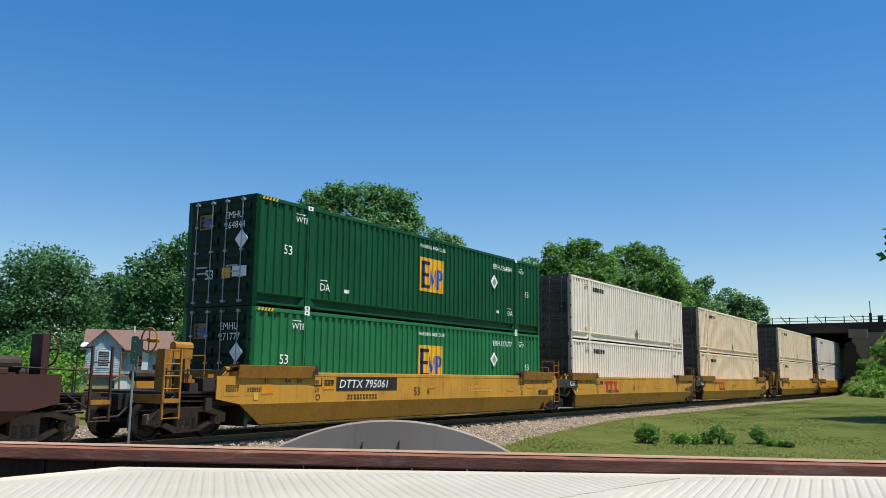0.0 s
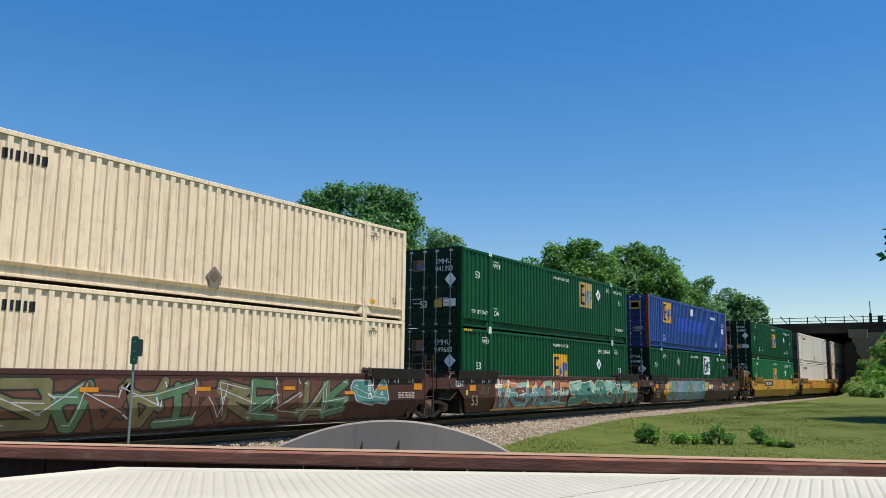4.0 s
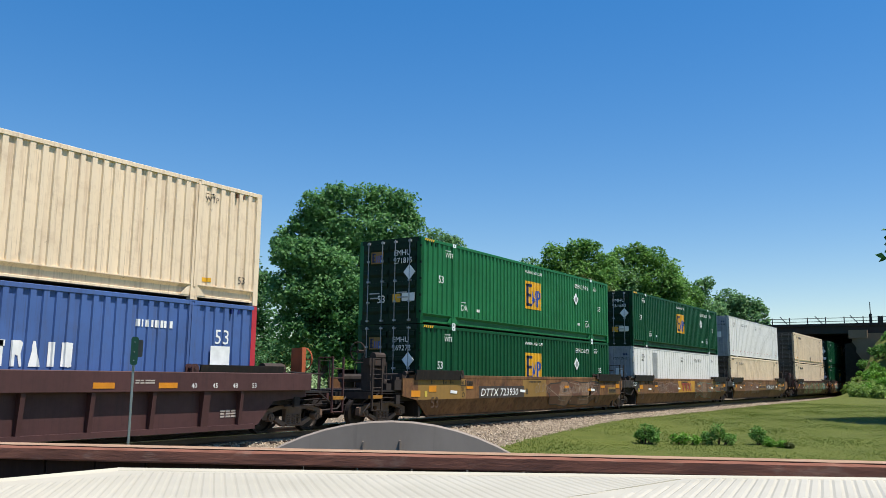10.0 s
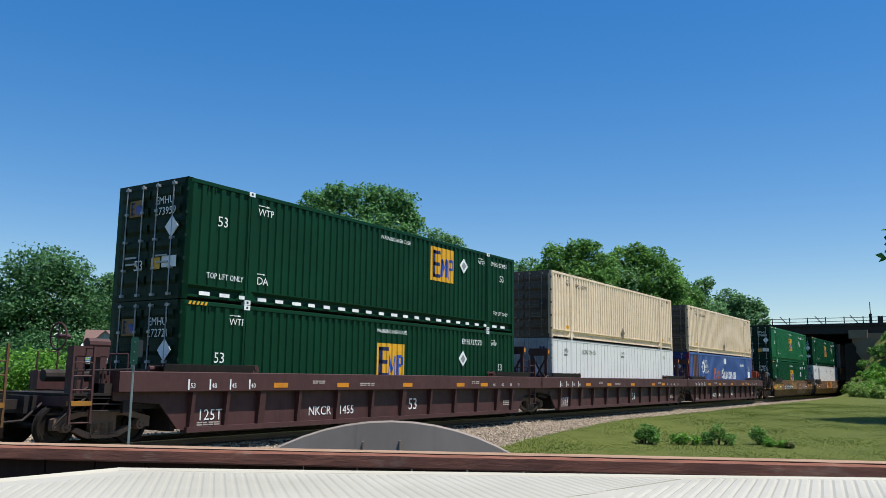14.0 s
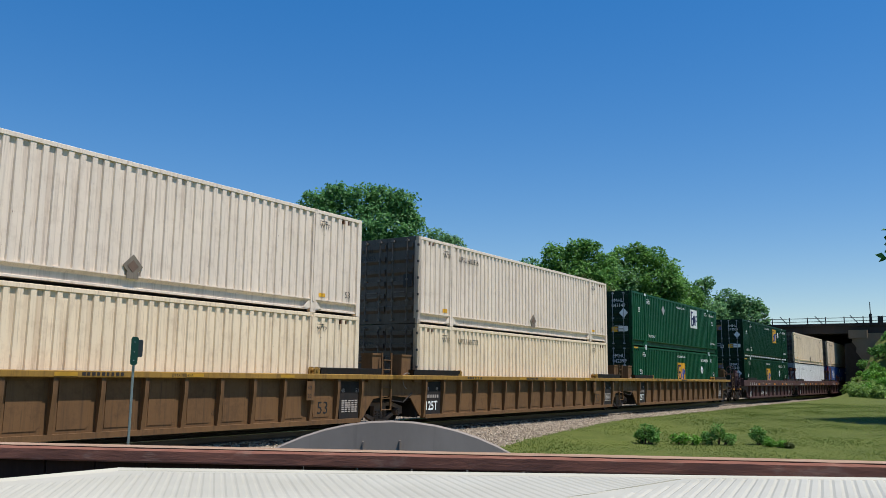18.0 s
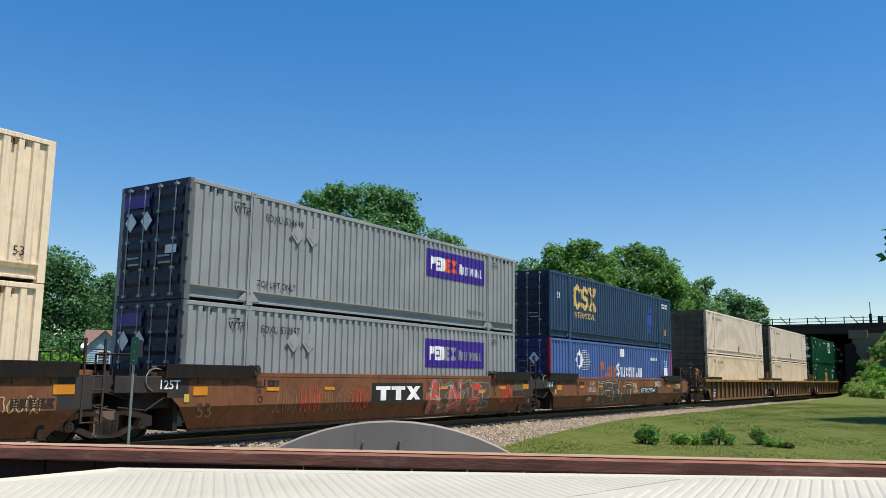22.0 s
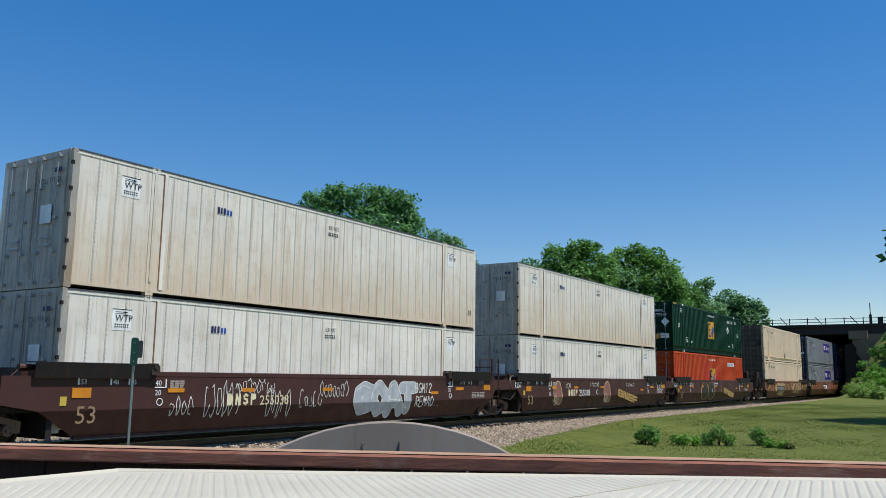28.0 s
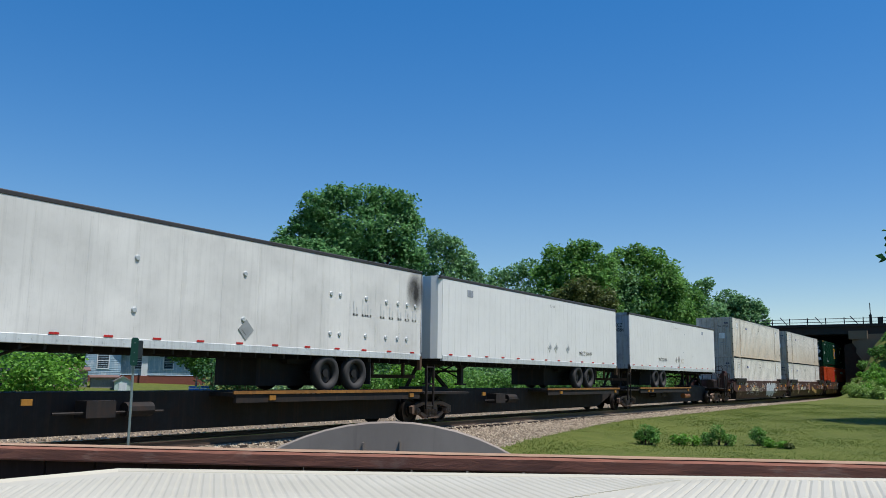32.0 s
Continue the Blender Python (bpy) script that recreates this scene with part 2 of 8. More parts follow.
def build_ground():
    xs = spread(-900, 2500, -12, 130, 1.2)
    ys = sorted(spread(-900, 2500, -6, 60, 1.2) + list(np.arange(12.1, 16.2, .17)) + list(np.arange(25.2, 27.4, .3)))
    g = Geo()
    g.v = [(x, y, ground_z(x, y) + (0.05 * noise.noise((x * 0.3, y * 0.3, 0)) if abs(y - TRACK_Y) > 5 else 0)) for y in ys for x in xs]
    n = len(xs)
    g.f = [(j * n + i, j * n + i + 1, (j + 1) * n + i + 1, (j + 1) * n + i) for j in range(len(ys) - 1) for i in range(n - 1)]
    ob = part("ground", g, grass_m, None, "", None, True)
    tagged(ob, "mown green lawn and verge beside the railway", "lawn", kind="structure")


build_ground()


def build_track():
    g = Geo()
    prof = [(-4.7, -1.1), (-3.8, -0.72), (-2.5, -0.42), (-1.5, -0.30), (-1.1, -0.19), (1.3, -0.17), (2.1, -0.20), (9.0, -0.26), (10.5, -1.1)]
    xs = list(np.arange(-60, 210.1, 1.5))
    for x in xs:
        for k, (y, z) in enumerate(prof):
            g.v.append((x, TRACK_Y + y, z + 0.03 * noise.noise((x * 0.7, k * 3.1, 0)) * (k in (1, 2, 3))))
    n = len(prof)
    g.f = [(j * n + i, (j + 1) * n + i, (j + 1) * n + i + 1, j * n + i + 1) for j in range(len(xs) - 1) for i in range(n - 1)]
    bal = part("ballast", g, ballast_m)
    tagged(bal, "grey crushed stone ballast bed under the track", "ballast", kind="structure")
    # loose stones on the shoulder that faces the lawn
    g = Geo()
    rng = random.Random(5)
    ico = [(-1, -1, -.6), (1, -.8, -.7), (.8, 1, -.6), (-.9, .8, -.7), (-.6, -.5, .7), (.5, -.7, .6), (.7, .6, .7), (-.5, .6, .6)]
    fs = [(0, 3, 2, 1), (4, 5, 6, 7), (0, 1, 5, 4), (1, 2, 6, 5), (2, 3, 7, 6), (3, 0, 4, 7)]
    for i in range(24000):
        x = 10 + 62 * rng.random() ** 1.6
        y = rng.uniform(-lawn_edge(x) - rng.uniform(0, .35), -0.9) if i % 7 else rng.uniform(0.9, 6.0)
        a = abs(y)
        z = max(shoulder_z(a), ground_z(x, TRACK_Y + y)) if y < 0 else -0.20
        r = rng.uniform(0.018, 0.045)
        c = rng.uniform(0, 6.3)
        cs, sn = math.cos(c) * r, math.sin(c) * r
        vs = []
        for p in ico:
            q = [v * rng.uniform(0.7, 1.25) for v in p]
            vs.append((x + q[0] * cs - q[1] * sn, TRACK_Y + y + q[0] * sn + q[1] * cs, z + q[2] * r * 0.8 + r * 0.3))
        g.add(vs, fs)
    tagged(part("ballast_stones", g, stone_m), "loose grey and tan ballast stones along the track", "stones", kind="stuff")
    # two rails on sleepers
    tr = thing("railway_track", "steel rails on dark wooden sleepers", "railway track", kind="structure")
    rail_m = plain("rail_steel", "5a4a40", 0.45, 0.6)
    head_m = plain("rail_head", "a8a6a2", 0.2, 1.0)
    for s in (-1, 1):
        yc = TRACK_Y + s * 0.7525
        pr = [(yc - .075, -.172), (yc + .075, -.172), (yc + .07, -.155), (yc + .012, -.135), (yc + .012, -.045), (yc + .036, -.035),
              (yc + .036, -.006), (yc - .036, -.006), (yc - .036, -.035), (yc - .012, -.045), (yc - .012, -.135), (yc - .07, -.155)]
        r = part("rail", Geo().prism_x(pr, -60, 210), rail_m, tr)
        part("rail_head", Geo().box(-60, 210, yc - .034, yc + .034, -.006, 0), head_m, r, "polished running surface")
    tie_m = wood_mat("sleeper_wood", "2c2420", "4b3f36", (14, 1.2, 14))
    me = Geo().box(-.115, .115, -1.3, 1.3, -.34, -.178).mesh("sleeper", tie_m)
    rng = random.Random(2)
    for i in range(230):
        put("sleeper", me, tr, pose(-9 + i * 0.53, TRACK_Y + rng.uniform(-.04, .04), rng.uniform(-.012, .004), 0, 0, rng.uniform(-1, 1)))


build_track()

# ---------- the overpass ----------
conc_m = ground_mat("old_concrete", ("7c6d5a", "8f7e68", "64553f", "6e604c"), (0.5, 2.0, 14.0), 0.9, 0.3)
girder_m = paint("girder_steel", "2b2724", 0.7, 0.4, "4c3526", 0.4)
iron_m = plain("dark_iron", "26282a", 0.6, 0.4)


def build_bridge():
    b = thing("overpass", "dark steel girder road bridge over the railway", "bridge")
    # unseen depth added past the near girder to keep daylight from showing below
    x0, x1 = 110.0, 168.0
    for x in (x0, 114, 120, 130, 145, x1):
        part("girder", Geo().box(x - 0.15, x + 0.15, -14, 60, 7.25, 8.15), girder_m, b)
    part("deck", Geo().box(x0 - 0.4, x1 + 0.4, -14, 60, 8.15, 8.45), girder_m, b)
    part("pier", Geo().prism_x([(6.0, -1), (14.75, -1), (14.6, 6.0), (13.4, 6.3), (6.0, 6.3)], x0 + 0.6, x1), plain("pier_dark", "3a342d", 0.9), b, "dark pier")
    part("abutment", Geo().prism_x([(5.5, 5.3), (13.0, 5.3), (13.6, 6.2), (13.6, 7.22), (5.5, 7.22)], x0 - 0.7, x0 + 0.55), conc_m, b, "weathered concrete bearing block")
    part("bearing_block", Geo().box(x0 - 1.0, x0 - 0.35, 11.9, 13.9, 6.6, 7.6), conc_m, b)
    part("wing_wall", Geo().prism_x([(5.5, 3.6), (12.3, 3.6), (13.2, 5.0), (13.0, 6.6), (5.5, 6.6)], x0 - .9, x0 + .3), conc_m, b, "sloping concrete wing wall")
    part("pier", Geo().box(x0 + 0.4, x1, 21.5, 26, -1, 7.22), plain("pier_dark", "3a342d", 0.9), b, "dark pier")
    post = Geo().box(-.05, .05, -.05, .05, 0, .8).mesh("rail_post", iron_m)
    for i in range(26):
        put("rail_post", post, b, pose(x0 - 0.3, 0 + i * 2.05, 8.45))
    for z in (8.72, 9.12):
        part("hand_rail", Geo().rod((x0 - .3, -14, z), (x0 - .3, 60, z), 0.035, 6), iron_m, b)
    for y in (13.6, 17.5, 21.5):
        part("brace", Geo().rod((x0 - .3, y - .7, 8.45), (x0 - .3, y + .1, 9.4), 0.05, 6), iron_m, b)
    part("mast", Geo().rod((x0 - .3, 11.5, 8.4), (x0 - .3, 11.5, 10.9), 0.05, 6).box(x0 - .45, x0 - .15, 11.36, 11.64, 8.45, 9.5), iron_m, b)
    part("mast", Geo().box(x0 - .45, x0 - .15, 10.3, 10.75, 8.45, 9.2), iron_m, b)


build_bridge()


# ---------- trees and bushes ----------
bark_m = wood_mat("bark", "3a3028", "5a4c40", (10, 10, 1.2), 0.9)
leaf_mid = leafmat("maple_leaf", "355c28", "548638", "82ae54")
leaf_deep = leafmat("deep_leaf", "2c4e2c", "44733f", "6c9a60")
leaf_maple = leafmat("lush_leaf", "36602f", "528648", "7dab6a")
# paler, bluer green: the haze of distance is put into this leaf colour
leaf_far = leafmat("far_leaf", "42683e", "609056", "8cb478")
leaf_fresh = leafmat("fresh_leaf", "3c6b1c", "5c9130", "86b648")
leaf_weed = leafmat("weed_leaf", "5a7a30", "7a9a48", "a0b868")
leaf_pale = leafmat("pale_leaf", "6a8a58", "93b07c", "bccfa4")
leaf_pine = leafmat("dull_leaf", "39471f", "55602f", "717c44")


def foliage(name, lobes, count, size, mat, parent, seed, flat=0.35):
    """Many small bent leaves over a set of lobes (x, y, z, radius, height factor)."""
    rng = np.random.default_rng(seed)
    lob = np.array(lobes, float)
    w = lob[:, 3] ** 2
    pick = rng.choice(len(lob), count, p=w / w.sum())
    d = rng.normal(size=(count, 3))
    d /= np.linalg.norm(d, axis=1)[:, None]
    # clumps: pull directions towards a set of twig tips, which leaves gaps between them
    tips = rng.normal(size=(len(lob), 46, 3))
    tips /= np.linalg.norm(tips, axis=2)[:, :, None]
    which = rng.integers(0, 46, count)
    near = tips[pick, which]
    k = rng.uniform(0.0, 0.55, (count, 1))
    d = near + (d - near) * k
    d /= np.linalg.norm(d, axis=1)[:, None]
    tiplen = rng.uniform(0.76, 1.16, (len(lob), 46))[pick, which]
    rad = lob[pick, 3] * (1 - 0.55 * rng.random(count) ** 2.2) * (0.92 + 0.2 * rng.random(count)) * tiplen
    c = lob[pick, :3] + d * rad[:, None] * np.stack([np.ones(count), np.ones(count), lob[pick, 4]], 1)
    s = size * rng.uniform(0.6, 1.35, count)
    u = rng.normal(size=(count, 3))
    u[:, 2] *= 0.6
    u /= np.linalg.norm(u, axis=1)[:, None]
    nrm = d * (1 - flat) + rng.normal(size=(count, 3)) * 0.5 + np.array([0, 0, 0.35])
    v = np.cross(nrm, u)
    v /= np.linalg.norm(v, axis=1)[:, None] + 1e-9
    nn = np.cross(u, v)
    a, b = u * s[:, None] * 0.5, v * s[:, None] * 0.32
    droop = nn * s[:, None] * 0.14
    verts = np.stack([c - a - droop, c + b, c + a - droop, c - b], 1).reshape(-1, 3)
    me = bpy.data.meshes.new(name)
    me.vertices.add(count * 4)
    me.vertices.foreach_set("co", verts.ravel())
    me.loops.add(count * 4)
    me.loops.foreach_set("vertex_index", np.arange(count * 4))
    me.polygons.add(count)
    me.polygons.foreach_set("loop_start", np.arange(0, count * 4, 4))
    me.materials.append(mat)
    me.update(calc_edges=True)
    return put(name, me, parent)


def tree(at, height, lobes, count, size, mat, label, trunk=0.3, group="trees behind the railway", seed=1, face=56.7):
    """lobes: (across, height, radius[, towards]) about the trunk; across runs at right angles to the heading face."""
    x, y = at
    z0 = ground_z(x, y)
    t = thing("tree", label, "tree", group, pose(x, y, z0))
    ca, sa = math.cos(radians(face)), math.sin(radians(face))
    rng = random.Random(seed)
    world = []
    for l in lobes:
        a, h, r = l[:3]
        dep = l[3] if len(l) > 3 else rng.uniform(-0.3, 0.3) * r
        world.append((a * ca + dep * sa, -a * sa + dep * ca, h, r, 0.9))
    g = Geo()
    top = height * 0.55
    g.rod((0, 0, -0.3), (0, 0, top * 0.5), trunk, 8, trunk * 0.8)
    g.rod((0, 0, top * 0.5), (0.2, 0.1, top), trunk * 0.8, 8, trunk * 0.35)
    for wx, wy, wz, r, _ in world:
        s = top * rng.uniform(0.3, 0.8)
        mid = (wx * 0.45, wy * 0.45, s + (wz - s) * 0.55)
        g.rod((0, 0, s), mid, trunk * 0.4, 6, trunk * 0.25)
        g.rod(mid, (wx, wy, wz), trunk * 0.25, 5, trunk * 0.06)
    part("trunk", g, bark_m, t)
    foliage("crown", world, count, size, mat, t, seed)
    return t


def bush(at, lobes, count, size, mat, label, seed=1, group="bushes", z=None):
    x, y = at
    t = thing("bush", label, "bush", group, pose(x, y, ground_z(x, y) if z is None else z))
    g = Geo()
    rng = random.Random(seed)
    for l in lobes:
        for k in range(4):
            g.rod((l[0] * .5 + rng.uniform(-.1, .1), l[1] * .5, -0.1), (l[0] + rng.uniform(-.5, .5) * l[3], l[1] + rng.uniform(-.5, .5) * l[3], l[2] + .3 * l[3]), 0.02 + .01 * l[3], 5, 0.006)
    part("stems", g, bark_m, t)
    foliage("leaves", lobes, count, size, mat, t, seed)
    return t

# ---------- the train ----------
SPEED, SIDE_Y = 13.1615, 15.58
MOVERS, WHEELS = [], []
LEN, WID, HGT, INS = 16.154, 2.591, 2.896, 2.05
LOW_Z, HIGH_Z = 0.338, 3.254

white_p = plain("white_marking", "e8e8e4", 0.5)
black_p = plain("black_marking", "1a1a1c", 0.5)
yellow_p = plain("yellow_marking", "d9a21e", 0.5)
navy_p = plain("navy_marking", "1d2a55", 0.5)
azure_p = plain("blue_marking", "2450a8", 0.5)
orange_p = plain("orange_reflector", "c98016", 0.45)
REFLECT = plain("yellow_reflector", "b08420", .5)
red_p = plain("red_marking", "b0211c", 0.45)
grey_p = plain("grey_marking", "8a8d8c", 0.6)
slate_p = plain("faded_blue_marking", "6a8496", .5)
FADED = paint("emblem_faded", "b89a5c", .5, .2, "8a7a50", .2)
HOLDER = paint("placard_holder", "7d7263", .6, .4, "3a3028", .4)
rod_m = paint("galvanised_rod", "a4a8aa", 0.45, 0.3, "3a3530", 0.4, 0.3)
rubber_m = plain("rubber", "2e2c2b", 0.8)
casting_m = paint("truck_casting", "6e594a", 0.8, 0.5, "2a211c", 0.3)
GRIMY = paint("grimy_ironwork", "3a2f28", 0.8, 0.5, "1d1814", 0.4, rust=.4)
ENDBLACK = paint("black_end_paint", "2a2725", 0.7, 0.5, "4a3a2c", 0.4)
STEPYEL = paint("worn_step_yellow", "9a6a22", .7, .5, "3a2a1c", .4)
truck_m = paint("truck_iron", "2c2420", 0.8, 0.4, "1d1714", 0.3)
wheel_m = paint("wheel_iron", "2a2420", 0.6, 0.4, "1c1815", 0.1, 0.5)
black_m = paint("black_grime", "1c1816", 0.8, 0.4, "4a3524", 0.3)
dull_yellow = paint("dull_yellow", "8a6a34", .6, .5, "3a3020", .4)
seam_m = paint("seam_metal", "b9b7ae", .5, .2, "8a8070", .3)
placard_m = plain("placard", "dfe2e2", 0.4)

GREEN = paint("container_green", "08492a", 0.5, 0.2, "0b331e", 0.3, spec=.22)
DEEPGREEN = paint("container_deep_green", "05361f", 0.5, 0.2, "06261a", 0.3, spec=.18)
GREEN2 = paint("container_green_faded", "1f6a3e", 0.5, 0.15, "184a2e", 0.3, spec=.25)
CREAM = paint("container_cream", "e9d4b4", 0.5, 0.3, "8f6746", 0.45, fade=0.05, rust=.1)
IVORY = paint("container_ivory", "e2d8c8", 0.5, 0.2, "8d8068", 0.35, fade=0.05)
WHITE = paint("container_white", "dcdbd6", 0.45, 0.1, "9c968a", 0.1, fade=0.04)
BLUSH = paint("container_blush_cream", "e5d4c0", 0.5, 0.25, "866650", 0.4, fade=0.05, rust=.1)
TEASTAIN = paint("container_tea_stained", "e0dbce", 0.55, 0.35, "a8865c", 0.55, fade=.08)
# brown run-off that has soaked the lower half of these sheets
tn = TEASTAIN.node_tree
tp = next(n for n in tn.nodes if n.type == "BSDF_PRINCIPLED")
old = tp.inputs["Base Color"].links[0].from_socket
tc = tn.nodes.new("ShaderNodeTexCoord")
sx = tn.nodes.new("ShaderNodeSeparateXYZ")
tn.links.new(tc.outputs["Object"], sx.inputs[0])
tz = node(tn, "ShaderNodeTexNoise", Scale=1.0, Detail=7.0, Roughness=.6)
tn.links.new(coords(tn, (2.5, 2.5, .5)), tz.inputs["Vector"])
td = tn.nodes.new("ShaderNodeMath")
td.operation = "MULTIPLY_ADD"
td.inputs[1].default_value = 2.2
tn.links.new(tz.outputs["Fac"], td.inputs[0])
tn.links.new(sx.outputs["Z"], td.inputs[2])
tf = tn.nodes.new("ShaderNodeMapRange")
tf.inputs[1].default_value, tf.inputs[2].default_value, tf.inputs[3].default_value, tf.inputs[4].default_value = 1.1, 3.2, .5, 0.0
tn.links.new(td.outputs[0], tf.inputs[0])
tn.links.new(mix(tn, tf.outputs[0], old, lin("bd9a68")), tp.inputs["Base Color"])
RUSTLINE = paint("rust_line", "8a6238", .8, .5, "5a3a20", .6)
DOORSTAIN = paint("door_rust_stained", "bdb7ad", 0.6, 0.45, "5a4630", 0.7)
STAINED = paint("container_stained_white", "e2ddd0", 0.5, 0.3, "a88a60", 0.5)
BLUE = paint("container_blue", "284a8e", 0.5, 0.4, "232f50", 0.6, rust=.2, spec=.25)
DULLBLUE = paint("container_dull_blue", "46639a", 0.55, 0.3, "4b4a52", 0.4)
NAVY = paint("container_navy", "24405c", 0.5, 0.25, "1c2a36", 0.3)
SILVER = paint("container_silver_grey", "8b8e8e", 0.5, 0.2, "6f7274", 0.25)
ORANGE = paint("container_orange", "c34c22", 0.5, 0.3, "7d351c", 0.4, spec=.25)
DOORGREY = paint("door_dark_grey", "51483f", 0.36, 0.6, "33241a", 0.6, rust=.1, fade=.25)
RUSTLUG = paint("rusty_lug", "6a4a34", .8, .4, "3a2418", .4)
GREYROD = paint("grey_rod", "6e655c", 0.5, 0.5, "2b211a", 0.5)
DOORWHITE = paint("door_weathered_white", "9ba1a8", 0.55, 0.5, "4f4840", 0.6)
# door-end paints: grime, plus the unlit end's shade put into the colour
DOORGREEN = paint("door_shaded_green", "082a1a", .55, .6, "0a120e", .6, 0, .2)
DOORBLUE = paint("door_shaded_blue", "1d2f70", .5, .5, "141a30", .6)
DOORNAVY = paint("door_shaded_navy", "1a2540", .5, .5, "12161f", .6)
faint_q = plain("dim_print", "6a645e", .6)
REDDISH = paint("maroon_strip_paint", "5a2a26", .6, .4, "3a2018", .3)
DARKRAIL = paint("dark_top_rail", "4a4a4c", .5, .4, "2a2826", .3)
REDP = paint("post_red", "b5303a", 0.5, 0.2, "6e2a28", 0.3)
RUSTP = paint("post_orange", "b25a35", 0.55, 0.3, "6e3a28", 0.4)


def corrugated(x0, x1, z0, z1, depth=0.046):
    n = max(1, round((x1 - x0) / 0.278))
    p = (x1 - x0) / n
    prof = []
    for i in range(n):
        a = x0 + i * p
        prof += [(a, 0.006), (a + p * 0.43, 0.006), (a + p * 0.51, depth), (a + p * 0.92, depth)]
    prof.append((x1, 0.006))
    g = Geo()
    m = len(prof)
    g.v = [(x, y, z0) for x, y in prof] + [(x, y, z1) for x, y in prof]
    g.f = [(i, i + 1, m + i + 1, m + i) for i in range(m - 1)]
    return g


def riveted(x0, x1, z0, z1):
    return Geo().box(x0, x1, 0.008, 0.05, z0, z1)


def rivet_strips(x0, x1, z0, z1, pitch=0.41):
    """The overlapping seams of a sheet-sided box, with their rivets."""
    g = Geo()
    n = max(1, round((x1 - x0) / pitch))
    p = (x1 - x0) / n
    for i in range(1, n):
        x = x0 + i * p
        g.box(x - 0.012, x + 0.012, 0.002, 0.008, z0, z1)
        z = z0 + 0.05
        while z < z1:
            g.box(x + 0.016, x + 0.030, -0.003, 0.008, z, z + 0.018)
            z += 0.10
    return g


def container(kind, side, door, name, label, post=None, cast=None, doorband=None):
    """A 53 ft box: x runs from its door end, y from its lit side inwards, z from its floor."""
    c = thing(name, label, "container", "containers on the train")
    post = post or side
    cast = cast or side
    K = (kind, side.name)
    fn = corrugated if kind == "corrugated" else riveted
    zt, zb = HGT - 0.10, 0.36 if kind == "corrugated" else 0.14
    spans = [(0.16, INS - 0.1), (INS + 0.1, LEN - INS - 0.1), (LEN - INS + 0.1, LEN - 0.16)]
    flip = Matrix.Translation((LEN, WID, 0)) @ Matrix.Rotation(math.pi, 4, "Z")
    for i, (a, b) in enumerate(spans):
        me = cached(("side", K, i), lambda: fn(a, b, zb, zt).mesh("side_panel", side))
        put("side_panel", me, c)
        put("side_panel", me, c, flip)
        if kind == "riveted":
            put("rivet_strip", cached(("rivets", i), lambda: rivet_strips(a, b, zb, zt).mesh("rivet_strip", seam_m)), c)
    part_c = lambda nm, key, make, mat, m=None, lab="": put(nm, cached((nm, key, mat.name), lambda: make().mesh(nm, mat)), c, m, lab)
    part_c("roof", kind, lambda: roof_geo(), side)
    part_c("floor", "all", lambda: Geo().box(0.1, LEN - 0.1, 0.12, WID - 0.12, 0.04, 0.16), black_m)
    for m in (None, flip):
        part_c("top_rail", "all", lambda: Geo().cham(0.1, LEN - 0.1, -0.004, 0.11, HGT - 0.105, HGT - 0.004, 0.008), side, m)
        if kind == "riveted":
            part_c("roof_edge", "all", lambda: Geo().box(0.1, LEN - 0.1, -0.012, 0.09, HGT - 0.034, HGT - 0.001), DARKRAIL, m)
        part_c("bottom_rail", kind, lambda: Geo().prism_x([(0.002, .14), (0.002, .065), (.14, .065), (.14, .14)], 0.1, LEN - 0.1) if kind == "riveted" else Geo().prism_x([(0.004, 0.37), (0.004, 0.345), (0.085, 0.27), (0.085, 0.12), (0.03, 0.11), (0.03, 0.065), (0.14, 0.065), (0.14, 0.37)], 0.1, LEN - 0.1), side, m)
        for x in (INS, LEN - INS):
            part_c("lifting_post", round(x, 2), lambda: Geo().box(x - 0.1, x + 0.1, -0.006, 0.12, 0.0, HGT - 0.1).box(x - .03, x + .03, -0.022, -0.006, 0.3, HGT - 0.12), side, m)
            for z in (-0.004, HGT - 0.115):
                part_c("corner_casting", (round(x, 2), round(z, 2)), lambda: casting(x, z), cast, m)
        if kind == "corrugated":
            for x in (.62, .84, LEN - .84, LEN - .62):
                part_c("lashing_lug", round(x, 2), lambda: Geo().box(x - .022, x + .022, -.02, .05, HGT - .24, HGT - .13), RUSTLUG if side in (CREAM, BLUSH, IVORY) else door, m)
            for x in (INS, LEN - INS):
                for q in (-1, 1):
                    part_c("gusset", (round(x, 2), q), lambda: Geo().prism_y([(x + q * .1, .1), (x + q * .1, .36), (x + q * .38, .1)][::q], .02, .035), side, m)
        part_c("corner_post", "b", lambda: Geo().box(LEN - .16, LEN, -.002, .16, 0, HGT), post, m)
        part_c("corner_post", "a", lambda: Geo().cham(0.0, 0.16, -0.002, 0.16, 0.0, HGT, 0.0).box(0, .16, -.002, .16, 0, HGT), post, m)
        if m is None:
            for k in range(5):
                part_c("hinge", k, lambda: Geo().box(-0.03, 0.03, -0.016, 0.03, 0.35 + k * 0.55, 0.43 + k * 0.55), black_m if door is DOORSTAIN else door)
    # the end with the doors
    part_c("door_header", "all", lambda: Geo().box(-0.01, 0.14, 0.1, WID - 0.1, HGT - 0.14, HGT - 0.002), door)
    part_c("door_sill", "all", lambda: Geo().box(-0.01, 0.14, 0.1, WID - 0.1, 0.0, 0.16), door)
